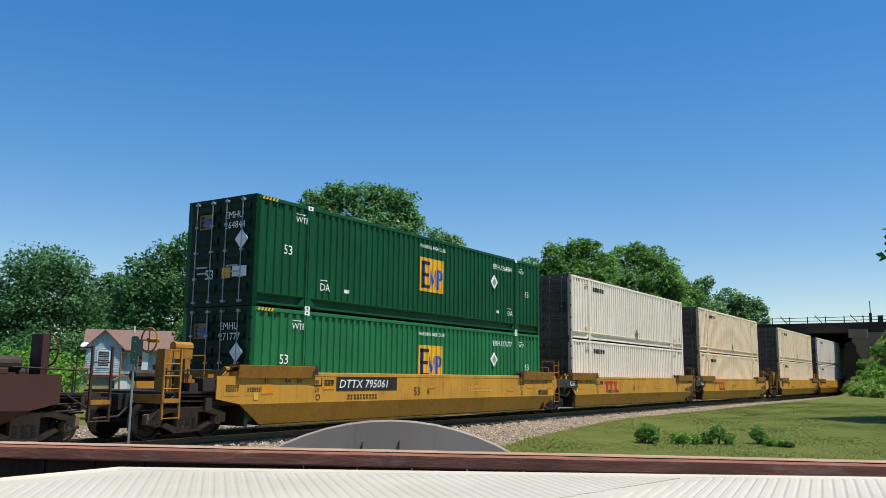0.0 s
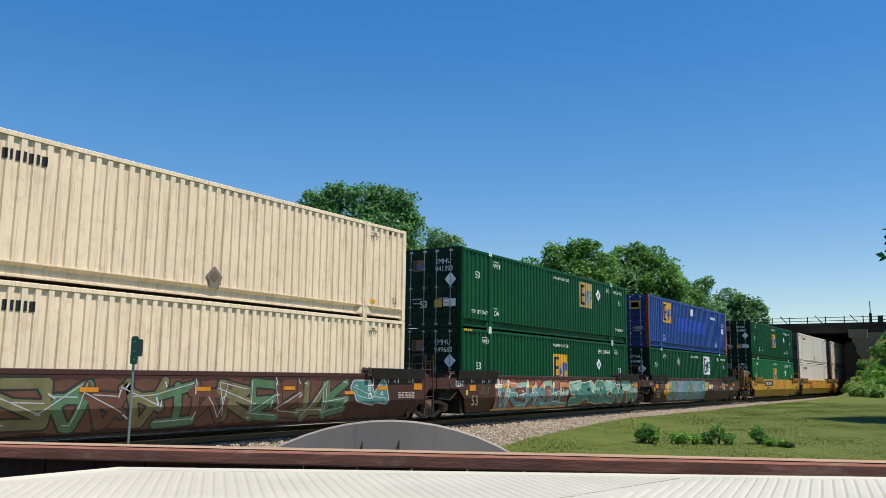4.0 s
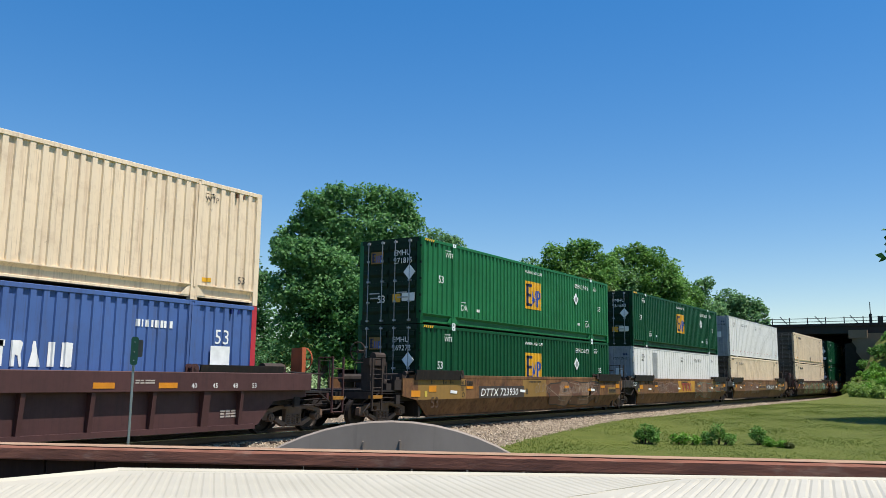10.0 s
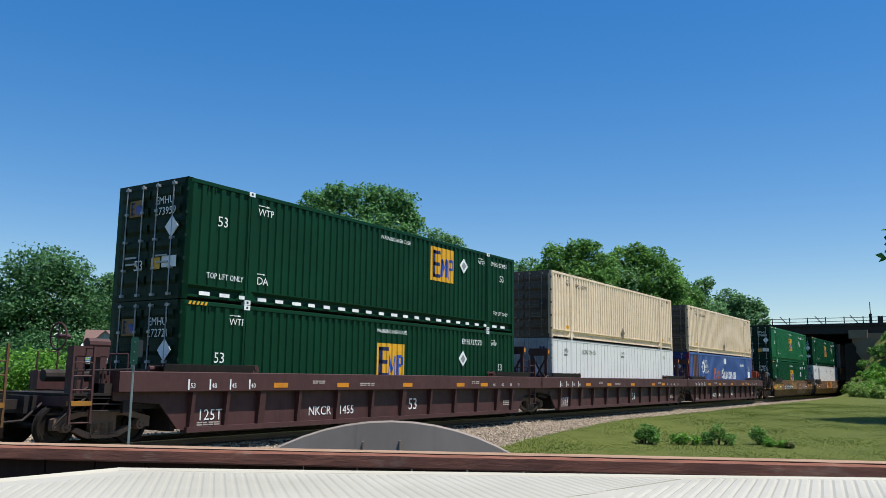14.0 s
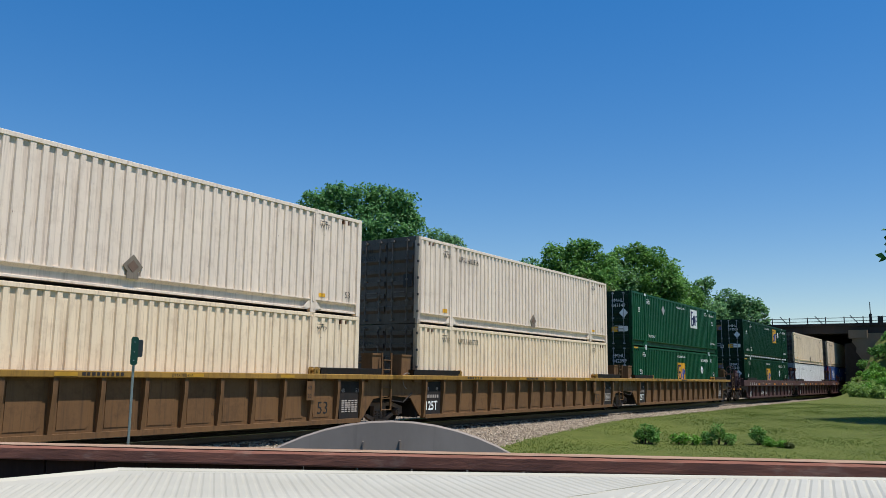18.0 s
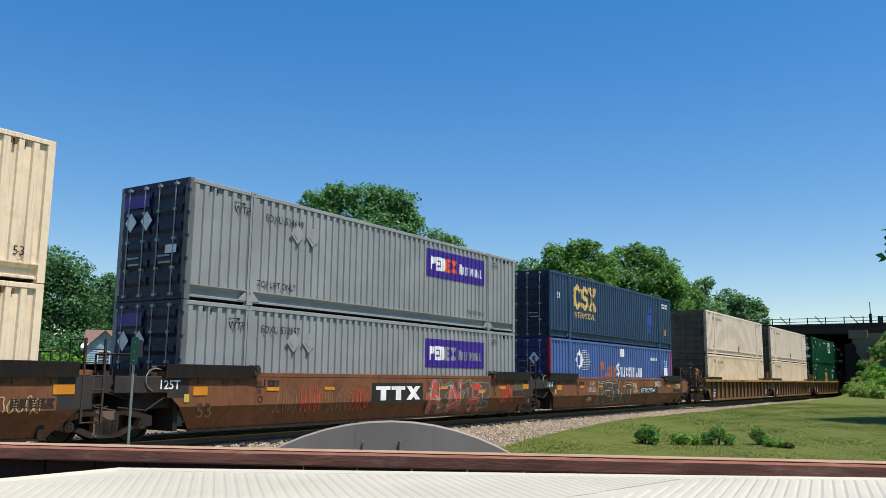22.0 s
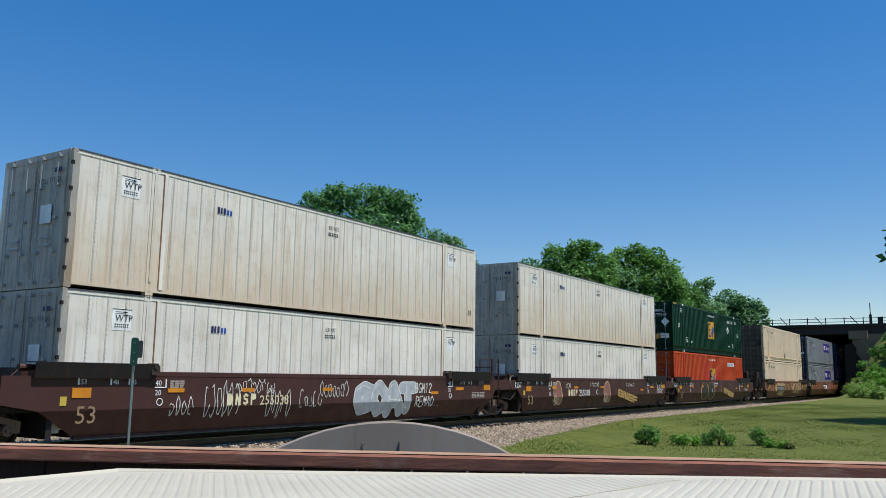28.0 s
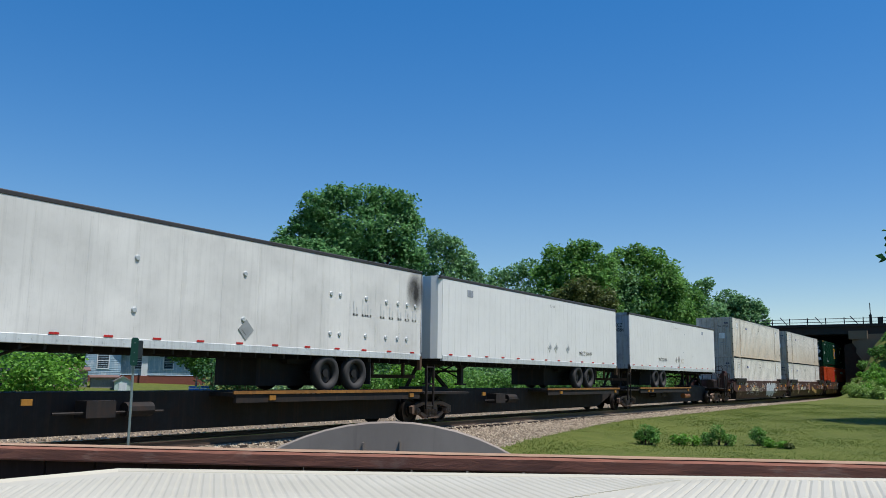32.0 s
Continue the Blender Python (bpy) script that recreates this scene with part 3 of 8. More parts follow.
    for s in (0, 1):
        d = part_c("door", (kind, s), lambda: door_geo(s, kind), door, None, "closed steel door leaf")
        y0 = 0.16 + s * 1.14
        rm = GREYROD if door is DOORGREY else rod_m
        for yy in (y0 + 0.26, y0 + 0.86):
            put("lock_rod", cached(("rod", round(yy, 2), rm.name), lambda: rod_geo(yy).mesh("lock_rod", rm)), d)
        put("door_handle", cached(("handle", s, rm.name), lambda: Geo().box(-0.105, -0.08, y0 + 0.30, y0 + 0.72, 0.86, 0.90).box(-0.105, -0.08, y0 + 0.34, y0 + 0.76, 1.02, 1.06).mesh("door_handle", rm)), d)
    part_c("end_wall", "all", lambda: end_geo(), side)
    return c


def roof_geo():
    g = Geo()
    n = 58
    xs = []
    for i in range(n):
        a = 0.1 + (LEN - 0.2) * i / n
        w = (LEN - 0.2) / n
        xs += [(a, 0), (a + w * 0.4, 0), (a + w * 0.5, -0.02), (a + w * 0.9, -0.02)]
    xs.append((LEN - 0.1, 0))
    m = len(xs)
    g.v = [(x, 0.1, HGT - 0.008 + z) for x, z in xs] + [(x, WID - 0.1, HGT - 0.008 + z) for x, z in xs]
    g.f = [(i, i + 1, m + i + 1, m + i) for i in range(m - 1)]
    return g


def casting(x, z):
    g = Geo()
    a, b = x - 0.1, x + 0.1
    y = -0.012
    h = 0.118
    for bx in ((a, x - 0.035, z, z + h), (x + 0.035, b, z, z + h), (x - 0.035, x + 0.035, z, z + 0.03), (x - 0.035, x + 0.035, z + h - 0.03, z + h)):
        g.box(bx[0], bx[1], y, 0.1, bx[2], bx[3])
    return g.box(x - 0.04, x + 0.04, 0.03, 0.09, z + 0.02, z + h - 0.02)


def door_geo(s, kind):
    y0, y1 = 0.16 + s * 1.14, 0.16 + s * 1.14 + 1.13
    g = Geo().box(0.0, 0.06, y0, y1, 0.16, HGT - 0.14)
    if kind == "corrugated":
        for k in range(6):
            z = 0.34 + k * 0.42
            for a, b in ((y0 + 0.05, y0 + 0.22), (y0 + 0.30, y0 + 0.82), (y0 + 0.90, y1 - 0.05)):
                g.add([(0, a, z), (0, b, z), (0, b, z + 0.24), (0, a, z + 0.24), (-0.055, a, z + 0.1), (-0.055, b, z + 0.1), (-0.055, b, z + 0.23), (-0.055, a, z + 0.23)],
                      [(0, 1, 5, 4), (1, 2, 6, 5), (2, 3, 7, 6), (3, 0, 4, 7), (4, 5, 6, 7)])
    else:
        for a in (y0 + 0.02, y1 - 0.06):
            g.box(-0.012, 0.0, a, a + 0.04, 0.2, HGT - 0.18)
    return g


def rod_geo(y):
    g = Geo().rod((-0.07, y, 0.08), (-0.07, y, HGT - 0.06), 0.016, 6)
    for z in (0.12, 0.75, 1.45, 2.15, HGT - 0.12):
        g.box(-0.09, 0.0, y - 0.05, y + 0.05, z - 0.03, z + 0.03)
    return g


def end_geo():
    g = Geo().box(LEN - 0.13, LEN, 0.1, WID - 0.1, HGT - 0.13, HGT - 0.002).box(LEN - 0.13, LEN, 0.1, WID - 0.1, 0.0, 0.18)
    n = 9
    p = (WID - 0.32) / n
    prof = []
    for i in range(n):
        a = 0.16 + i * p
        prof += [(a, -0.006), (a + p * .3, -0.006), (a + p * .46, -0.045), (a + p * .84, -0.045)]
    prof.append((WID - 0.16, -0.006))
    m = len(prof)
    g.add([(LEN + x, y, 0.16) for y, x in prof] + [(LEN + x, y, HGT - 0.12) for y, x in prof], [(i, i + 1, m + i + 1, m + i) for i in range(m - 1)])
    return g


# --- markings on a box; x from its door end ---
def emblem(c, x, z, s, back, dark, light, y=-0.006, r=.8):
    """A square panel with a dark bracket and two lighter shapes in it."""
    p = panel(c, back, x, x + s, z, z + s * r, y, "emblem")
    yy = y - 0.004
    g = Geo()
    for bx in ((.08, .2, .1, .9), (.08, .42, .1, .2), (.08, .38, .45, .55), (.08, .42, .8, .9)):
        g.box(x + s * bx[0], x + s * bx[1], yy - .003, yy, z + s * r * bx[2], z + s * r * bx[3])
    part("emblem_shape", g, dark, p)
    g = Geo()
    for pr in ([(.42, .15), (.48, .15), (.5, .62), (.44, .66)], [(.44, .66), (.5, .7), (.58, .3), (.54, .2)], [(.54, .2), (.58, .3), (.68, .7), (.64, .7)], [(.64, .7), (.71, .66), (.7, .15), (.63, .15)]):
        g.prism_y([(x + s * a, z + s * r * b) for a, b in pr], yy - .003, yy)
    for bx in ((.74, .8, .1, .7), (.8, .93, .62, .7), (.8, .93, .38, .45), (.9, .96, .43, .65)):
        g.box(x + s * bx[0], x + s * bx[1], yy - .003, yy, z + s * r * bx[2], z + s * r * bx[3])
    part("emblem_shape", g, light, p)
    return p


def diamond(c, x, z, r, mat, y=-0.008):
    d = part("placard", Geo().prism_y([(x, z - r), (x - r, z), (x, z + r), (x + r, z)], y - 0.012, y), mat, c, "diamond-shaped placard holder")
    part("placard_sheet", Geo().prism_y([(x, z - r * .55), (x - r * .55, z), (x, z + r * .55), (x + r * .55, z)], y - 0.018, y - .012), grey_p if mat is not HOLDER else casting_m, d)
    return d


def arrow_word(c, s, mat, x, z, size):
    lettering(s, mat, c, x, -0.008, z, size)
    w = size * 0.62 * len(s) * 0.8
    part("arrow", Geo().box(x, x + w * 0.8, -0.012, -0.008, z + size * 0.93, z + size * 1.0).prism_y([(x + w * .75, z + size * .86), (x + w * .75, z + size * 1.07), (x + w * 1.05, z + size * .965)], -0.012, -0.008), mat, c)


def door_text(c, s, mat, y, z, size, wide=1.0):
    m = Matrix.Translation((-0.06, y, z)) @ Matrix.Rotation(radians(-90), 4, "Z") @ Matrix.Rotation(radians(90), 4, "X") @ Matrix.Diagonal((wide, 1, 1, 1))
    lettering(s, mat, c, 0, 0, 0, size, m=m)


def door_marks(c, kind, code=""):
    """Marks on the door leaves, which face -x."""
    def plate(mat, y0, y1, z0, z1, nm="label_plate", lab=""):
        part(nm, Geo().box(-0.062, -0.056, y0, y1, z0, z1), mat, c, lab)
    if kind == "green":
        plate(dull_yellow, 1.53, 2.05, 2.07, 2.48, "emblem")
        part("emblem_shape", Geo().box(-0.066, -0.062, 1.93, 2.0, 2.12, 2.43).box(-0.066, -0.062, 1.86, 2.0, 2.38, 2.43).box(-0.066, -0.062, 1.88, 2.0, 2.25, 2.3).box(-0.066, -0.062, 1.86, 2.0, 2.12, 2.17), navy_p, c)
        part("emblem_shape", Geo().box(-0.066, -0.062, 1.79, 1.82, 2.12, 2.35).box(-0.066, -0.062, 1.7, 1.73, 2.12, 2.35).box(-0.066, -0.062, 1.62, 1.66, 2.1, 2.35).box(-0.066, -0.062, 1.57, 1.66, 2.3, 2.35), azure_p, c)
        door_text(c, code.split()[0], white_p, 1.08, 2.3, .27, .95)
        door_text(c, code.split()[1], white_p, 1.08, 2.03, .27, .95)
        part("placard", Geo().add([(-0.074, 0.42, 1.98), (-0.074, 0.66, 1.72), (-0.074, 0.42, 1.46), (-0.074, 0.18, 1.72), (-0.06, 0.42, 1.98), (-0.06, 0.66, 1.72), (-0.06, 0.42, 1.46), (-0.06, 0.18, 1.72)],
                                  [(0, 1, 2, 3), (0, 4, 5, 1), (1, 5, 6, 2), (2, 6, 7, 3), (3, 7, 4, 0)]), placard_m, c, "white diamond placard")
        plate(yellow_p, 0.78, 1.1, 0.72, 1.0)
        plate(placard_m, 0.2, 0.72, 0.75, 1.02)
        lettering("53", white_p, c, 0, 0, 0, 0.36, m=Matrix.Translation((-0.062, 1.76, 0.72)) @ Matrix.Rotation(radians(-90), 4, "Z") @ Matrix.Rotation(radians(90), 4, "X"))
    elif kind == "dark":
        door_text(c, code.split()[0], black_p, 2.38, 2.4, .24, .9)
        door_text(c, code.split()[1], black_p, 2.38, 2.16, .24, .9)
        part("placard", Geo().box(-0.074, -0.045, 0.2, 0.55, 1.2, 1.62), black_p, c, "black placard")
    elif kind == "emblems":
        for y in (0.45, 1.6):
            plate(yellow_p, y, y + 0.55, 2.1, 2.55, "emblem")
            plate(azure_p, y + .06, y + .49, 2.18, 2.46, "emblem_shape")
        plate(placard_m, 1.95, 2.2, 1.2, 1.5)
        plate(grey_p, 0.3, 0.75, 0.95, 1.15)
    elif kind == "diamonds":
        for y in (.7, 1.85):
            part("placard", Geo().add([(-.074, y, 2.3), (-.074, y + .25, 2.02), (-.074, y, 1.74), (-.074, y - .25, 2.02)], [(0, 1, 2, 3)]), placard_m, c, "white diamond badge")
            part("emblem_shape", Geo().box(-.08, -.076, y - .07, y + .07, 1.92, 2.12), azure_p, c)
    elif kind == "light":
        plate(placard_m, 0.55, 0.95, 1.35, 1.75)
        plate(navy_p, 0.3, 0.55, 2.42, 2.52)
        door_text(c, code, black_p, 1.1, 2.2, .17, .85)

# --- car paints ---
YEL = paint("car_yellow", "b8862c", .55, .35, "6b4a22", .4)
OLDYEL = paint("car_old_yellow", "74512f", .7, .8, "35261d", .7, rust=1.0, fade=.4)
TAN = paint("car_tan", "6e4f2e", .7, .6, "43301f", .6)
BROWN = paint("car_brown", "43261f", .6, .35, "33211b", .4)
CHORDYEL = paint("chord_worn_yellow", "94702c", .65, .6, "4a3420", .5)
MAROON = paint("car_dark_maroon", "4a2e2c", .6, .3, "2a1d1c", .35)
RUST = paint("car_rusty_orange", "74492b", .72, .6, "4a2f20", .55, rust=.9, fade=.25)


# --- running gear ---
def truck(car, off, x, r=0.42):
    """A two-axle freight truck; its frames carry two turning wheelsets."""
    t = put("truck", cached("bolster", lambda: Geo().box(-0.22, 0.22, -1.0, 1.0, 0.42, 0.66).box(-0.5, 0.5, -0.3, 0.3, 0.62, 0.95).mesh("truck", truck_m)), car, pose(x, MID, 0))
    for s in (-1, 1):
        put("side_frame", cached(("frame", s), lambda: frame_geo(s).mesh("side_frame", casting_m)), t)
        put("spring_nest", cached(("spring", s), lambda: spring_geo(s).mesh("spring_nest", casting_m)), t)
    for dx in (-0.88, 0.88):
        ws = put("wheelset", cached(("wheelset", r), lambda: wheel_geo(r).mesh("wheelset", wheel_m)), t, pose(dx, 0, r))
        WHEELS.append((ws, off + x, (dx, 0, r), r))
    return t


def frame_geo(s):
    y0, y1 = (-1.12, -0.98) if s < 0 else (0.98, 1.12)
    g = Geo()
    g.prism_y([(-1.15, .36), (-1.15, .58), (-.62, .72), (.62, .72), (1.15, .58), (1.15, .36), (.98, .36), (.9, .52), (.52, .62), (.30, .62), (.30, .28), (.62, .40), (.72, .34), (.36, .17),
               (-.36, .17), (-.72, .34), (-.62, .40), (-.30, .28), (-.30, .62), (-.52, .62), (-.9, .52), (-.98, .36)], y0, y1)
    for x in (-.88, .88):
        g.rod((x, y0 - .06, .42), (x, y1, .42), 0.11, 10)
        g.rod((x, y0 - .08, .42), (x, y0 - .05, .42), 0.06, 8)
    return g


def spring_geo(s):
    y = -1.05 if s < 0 else 1.05
    g = Geo().box(-.3, .3, y - .12, y + .12, .19, .23)
    for x in (-.19, 0, .19):
        for k in range(5):
            g.rod((x, y - .06, .25 + k * .05), (x, y - .06, .275 + k * .05), .075, 8)
    return g


def wheel_geo(r):
    g = Geo().rod((0, -1.05, 0), (0, 1.05, 0), 0.075, 8)
    n = 28
    for s in (-1, 1):
        y = s * 0.7525
        prof = [(-.07, .10), (-.07, .18), (-.02, .2), (-.02, r - .09), (-.07, r - .06), (-.07, r), (.045, r + .004), (.05, r + .026), (.075, r + .024), (.08, r - .07), (.03, r - .09), (.03, .2), (.08, .17), (.08, .1)]
        vs = [(rr * math.cos(k * math.tau / n), y - s * a, rr * math.sin(k * math.tau / n)) for a, rr in prof for k in range(n)]
        m = len(prof)
        g.add(vs, [(j * n + k, j * n + (k + 1) % n, (j + 1) * n + (k + 1) % n, (j + 1) * n + k) for j in range(m - 1) for k in range(n)])
        for k in range(3):
            a = k * math.tau / 3
            g.rod((0.05 * math.cos(a), s * 1.2, 0.05 * math.sin(a)), (0.05 * math.cos(a), s * 1.05, 0.05 * math.sin(a)), 0.018, 6)
    return g


MID = WID / 2
XR, XF = -1.68, LEN + 1.68       # the joints or end trucks of a unit


# --- well cars ---
def well_car(off, style, body, label, rear="joint", front="joint", trim=None, chord=None):
    """One unit of a double-stack set; its space is that of the box in its well, z from the rails."""
    w = thing("well_car", label, "well car", "cars of the train")
    trim, chord = trim or (STEPYEL if body is YEL else black_m), chord or (CHORDYEL if body is TAN else body)
    mirror = Matrix.Translation((0, WID, 0)) @ Matrix.Diagonal((1, -1, 1, 1))
    for m in (None, mirror):
        if style == "smooth":
            put("side_sill", cached(("sill", body.name, rear, front), lambda: smooth_sill(rear, front).mesh("side_sill", body)), w, m)
            dark = body if body is BROWN else ENDBLACK
            if rear == "joint":
                put("end_panel", cached(("endp0", dark.name), lambda: Geo().cham(-1.83, -.5, -.232, -.17, 1.1, 1.46, .008).mesh("end_panel", dark)), w, m)
            if front == "joint":
                put("end_panel", cached(("endp1", dark.name), lambda: Geo().cham(LEN + 1.1, LEN + 1.5, -.232, -.17, 1.1, 1.46, .008).mesh("end_panel", dark)), w, m)
        else:
            s = put("side_sill", cached(("sill2", body.name), lambda: ribbed_sill().mesh("side_sill", body)), w, m)
            if m is None:
                me = cached(("stake", body.name), lambda: Geo().prism_x([(-.33, 1.44), (-.33, 1.1), (-.25, .24), (-.14, .24), (-.14, 1.44)], -.05, .05).mesh("stake", body))
                if body is MAROON:
                    xs = (.27, 1.31, 2.44, 3.79, 5.35, 6.91, 8.47, 9.98, 11.46, 12.95, 14.41, 15.5)
                else:
                    xs = [.11 + i * 1.06 for i in range(16)]
                for i, x in enumerate(xs):
                    put("stake", me, s, Matrix.Translation((x, 0, 0)) @ Matrix.Diagonal((2.0 if body is MAROON and i in (2, 6, 10) else 1.0, 1, 1, 1)))
        put("top_chord", cached(("chord", style, chord.name), lambda: chord_geo(style, body is MAROON).mesh("top_chord", chord)), w, m)
        for k, x in enumerate((-0.62, LEN - 2.0)):
            put("end_guide", cached(("guide", k, trim.name), lambda: guide_geo(x).mesh("end_guide", trim)), w, m)
        for k, x in enumerate((1.98, LEN - 2.3)):
            put("guide_bracket", cached(("bracket", k, chord.name), lambda: bracket_geo(x).mesh("guide_bracket", GRIMY if style == "smooth" else chord)), w, m)
    put("well_floor", cached("floor", lambda: Geo().box(0.4, LEN - 0.4, 0.02, WID - 0.02, 0.24, 0.33).box(-1.3, -0.2, 0.0, WID, 0.75, 1.05).box(LEN + .2, LEN + 1.3, 0.0, WID, 0.75, 1.05).box(-.18, -.06, -.1, WID + .1, .24, 1.1).box(LEN + .06, LEN + .18, -.1, WID + .1, .24, 1.1).mesh("well_floor", black_m)), w)
    for s, end in ((0, rear), (1, front)):
        build_end(w, s, end, body, off)
    return w


def smooth_sill(rear, front):
    """A flat side with its lower part folded in; the ends are cut away over the trucks."""
    top = 1.46
    if rear == "joint":
        a = [(-.5, top), (-.5, 1.12), (-.12, .78)]
        la, lb = -.12, .38
    else:
        a = [(-1.22, top), (-1.22, .92), (-.45, .78)]
        la, lb = -.45, .5
    if front == "joint":
        b = [(LEN + .8, .78), (LEN + 1.1, 1.12), (LEN + 1.1, top)]
        ra, rb = LEN + .8, LEN + .3
    else:
        b = [(LEN + 1.55, .78), (LEN + 2.1, .9), (LEN + 2.1, top)]
        ra, rb = LEN + 1.55, LEN + .45
    g = Geo().prism_y(a + b, -.235, -.19)
    vs = [(la, -.235, .78), (ra, -.235, .78), (rb, .03, .24), (lb, .03, .24), (la, -.19, .78), (ra, -.19, .78), (rb, .06, .24), (lb, .06, .24)]
    g.add(vs, [(0, 3, 2, 1), (4, 5, 6, 7), (0, 4, 7, 3), (3, 7, 6, 2), (2, 6, 5, 1)])
    return g.box(lb, rb, .0, .1, .2, .245)


def ribbed_sill():
    x0, x1 = -1.75, LEN + 1.75
    g = Geo().prism_y([(x0, .95), (x0, 1.45), (x1, 1.45), (x1, .95), (LEN + .55, .85), (LEN + .05, .3), (LEN - .2, .24), (.2, .24), (-.05, .3), (-.55, .85)], -0.17, -0.13)
    return g.box(0.15, LEN - .15, -.27, -.05, .2, .32)


def chord_geo(style, deep=False):
    if style == "smooth":
        return Geo().cham(-.6, LEN + 1.0, -.242, -.04, 1.46, 1.575, .012)
    return Geo().cham(-1.75, LEN + 1.75, -.36, -.04, 1.12 if deep else 1.42, 1.56, .015)


def guide_geo(x):
    return Geo().add([(x, -.30, 1.42), (x + 2.7, -.30, 1.42), (x + 2.7, -.36, 1.72), (x, -.36, 1.72), (x, -.26, 1.42), (x + 2.7, -.26, 1.42), (x + 2.7, -.32, 1.72), (x, -.32, 1.72)],
                     [(0, 1, 2, 3), (4, 7, 6, 5), (3, 2, 6, 7), (0, 3, 7, 4), (1, 5, 6, 2), (0, 4, 5, 1)]).box(x, x + 2.7, -.34, .0, 1.715, 1.735)


def bracket_geo(x):
    return Geo().prism_y([(x + .04, 1.5), (x + .04, 1.68), (x + .09, 1.75), (x + .19, 1.75), (x + .25, 1.68), (x + .25, 1.5)], -.34, -.3).prism_y([(x + .04, 1.5), (x + .04, 1.68), (x + .09, 1.75), (x + .19, 1.75), (x + .25, 1.68), (x + .25, 1.5)], -.14, -.1).rod((x + .14, -.36, 1.66), (x + .14, -.08, 1.66), .045, 8)


def build_end(w, s, end, body, off):
    """The platform, ladder and joint or coupler at one end. s = 0: the trailing end."""
    X = lambda d: -d if s == 0 else LEN + d     # d metres out from the box's end
    sg = -1 if s == 0 else 1
    bx = lambda g, d0, d1, *r: g.box(min(X(d0), X(d1)), max(X(d0), X(d1)), *r)
    key = (s, end, body.name)

    def deck():
        g = Geo()
        bx(g, 0.1, 1.45, -.1, WID + .1, 1.05, 1.12)
        if end != "joint":
            bx(g, 1.45, 2.7, -.15, WID + .15, 1.05, 1.1)
        return g

    def sill():
        g = Geo()
        bx(g, 0.2, 1.9 if end == "joint" else 3.0, MID - .33, MID + .33, .68, 1.04)
        # added filler box: blocks the daylight that would show beneath the platform
        bx(g, 0.2, 1.75 if end == "joint" else 2.6, MID + .35, MID + .75, .34, 1.04)
        return g
    put("end_platform", cached(("deck",) + key, lambda: deck().mesh("end_platform", black_m)), w)
    put("draft_sill", cached(("sillend",) + key, lambda: sill().mesh("draft_sill", black_m)), w)
    iron = body if body in (BROWN, MAROON, TAN) else STEPYEL if body is YEL else GRIMY
    put("end_bulkhead", cached(("bulk",) + key, lambda: bx(Geo(), 0.06, 0.16, .1, WID - .1, 1.12, 1.62).mesh("end_bulkhead", iron)), w)
    if end != "joint":
        put("end_beam", cached(("beam",) + key, lambda: bx(Geo(), 2.62, 2.72, -.15, WID + .15, .84, 1.04).mesh("end_beam", iron)), w)

    d = .86 if end == "joint" else (2.29 if s == 0 else 2.75)

    def ladder():
        g = Geo()
        top = 2.22 if end == "joint" else 2.05
        bx(g, d - .022, d + .022, -.25, -.2, .5, top)
        g.rod((X(d), -.22, top - .03), (X(d), .3, top - .03), .016, 6)
        return g.rod((X(d), .3, top - .03), (X(d), .3, 1.1), .016, 6)
    if end != "joint" or s == 1:
        lad = put("ladder", cached(("ladder",) + key, lambda: ladder().mesh("ladder", iron)), w)
        put("stile", cached(("stile",) + key, lambda: bx(Geo(), d + .438, d + .482, -.25, -.2, .5, 2.22 if end == "joint" else 2.05).mesh("stile", iron)), lad)
        rung = cached(("rung", iron.name), lambda: Geo().rod((-.23, -.225, 0), (.23, -.225, 0), .014, 6).mesh("rung", iron))
        for z in (.52, .86, 1.17, 1.45, 1.72) + ((2.0,) if end == "joint" else ()):
            put("rung", rung, lad, pose((X(d) + X(d + .46)) / 2, 0, z))
        if end != "joint":
            part("step", bx(Geo(), d, d + .46, -.27, -.1, .86, .95), STEPYEL, lad, "worn yellow step")

    def rails():
        g = Geo()
        for y in (WID * .3, WID * .55, WID * .8):
            g.rod((X(.75), y, 1.1), (X(.75), y, 1.95), .022, 6)
        g.pipe([(X(.75), WID * .3, 1.95), (X(.75), WID * .8, 1.95)], .022)
        return g
    put("grab_iron", cached(("grab",) + key, lambda: Geo().pipe([(X(1.2), WID + .2, 1.05), (X(1.2), WID + .2, 2.0), (X(1.7), WID + .2, 2.0), (X(1.7), WID + .2, .6)], .025).mesh("grab_iron", iron)), w)
    put("hand_rail", cached(("rails",) + key, lambda: rails().mesh("hand_rail", iron)), w)

    def gear():
        g = Geo()
        bx(g, .3, .9, .15, .5, 1.12, 1.42)
        g.rod((X(.4), .7, 1.3), (X(1.1), .7, 1.3), .12, 10)
        g.pipe([(X(.2), .3, .95), (X(.8), .1, .8), (X(1.5), .2, .72), (X(1.9), .4, .8)], .025)
        g.pipe([(X(.9), 1.0, 1.2), (X(1.3), .9, 1.35), (X(1.8), .95, 1.1)], .02)
        return g
    put("brake_gear", cached(("gear",) + key, lambda: gear().mesh("brake_gear", black_m)), w)

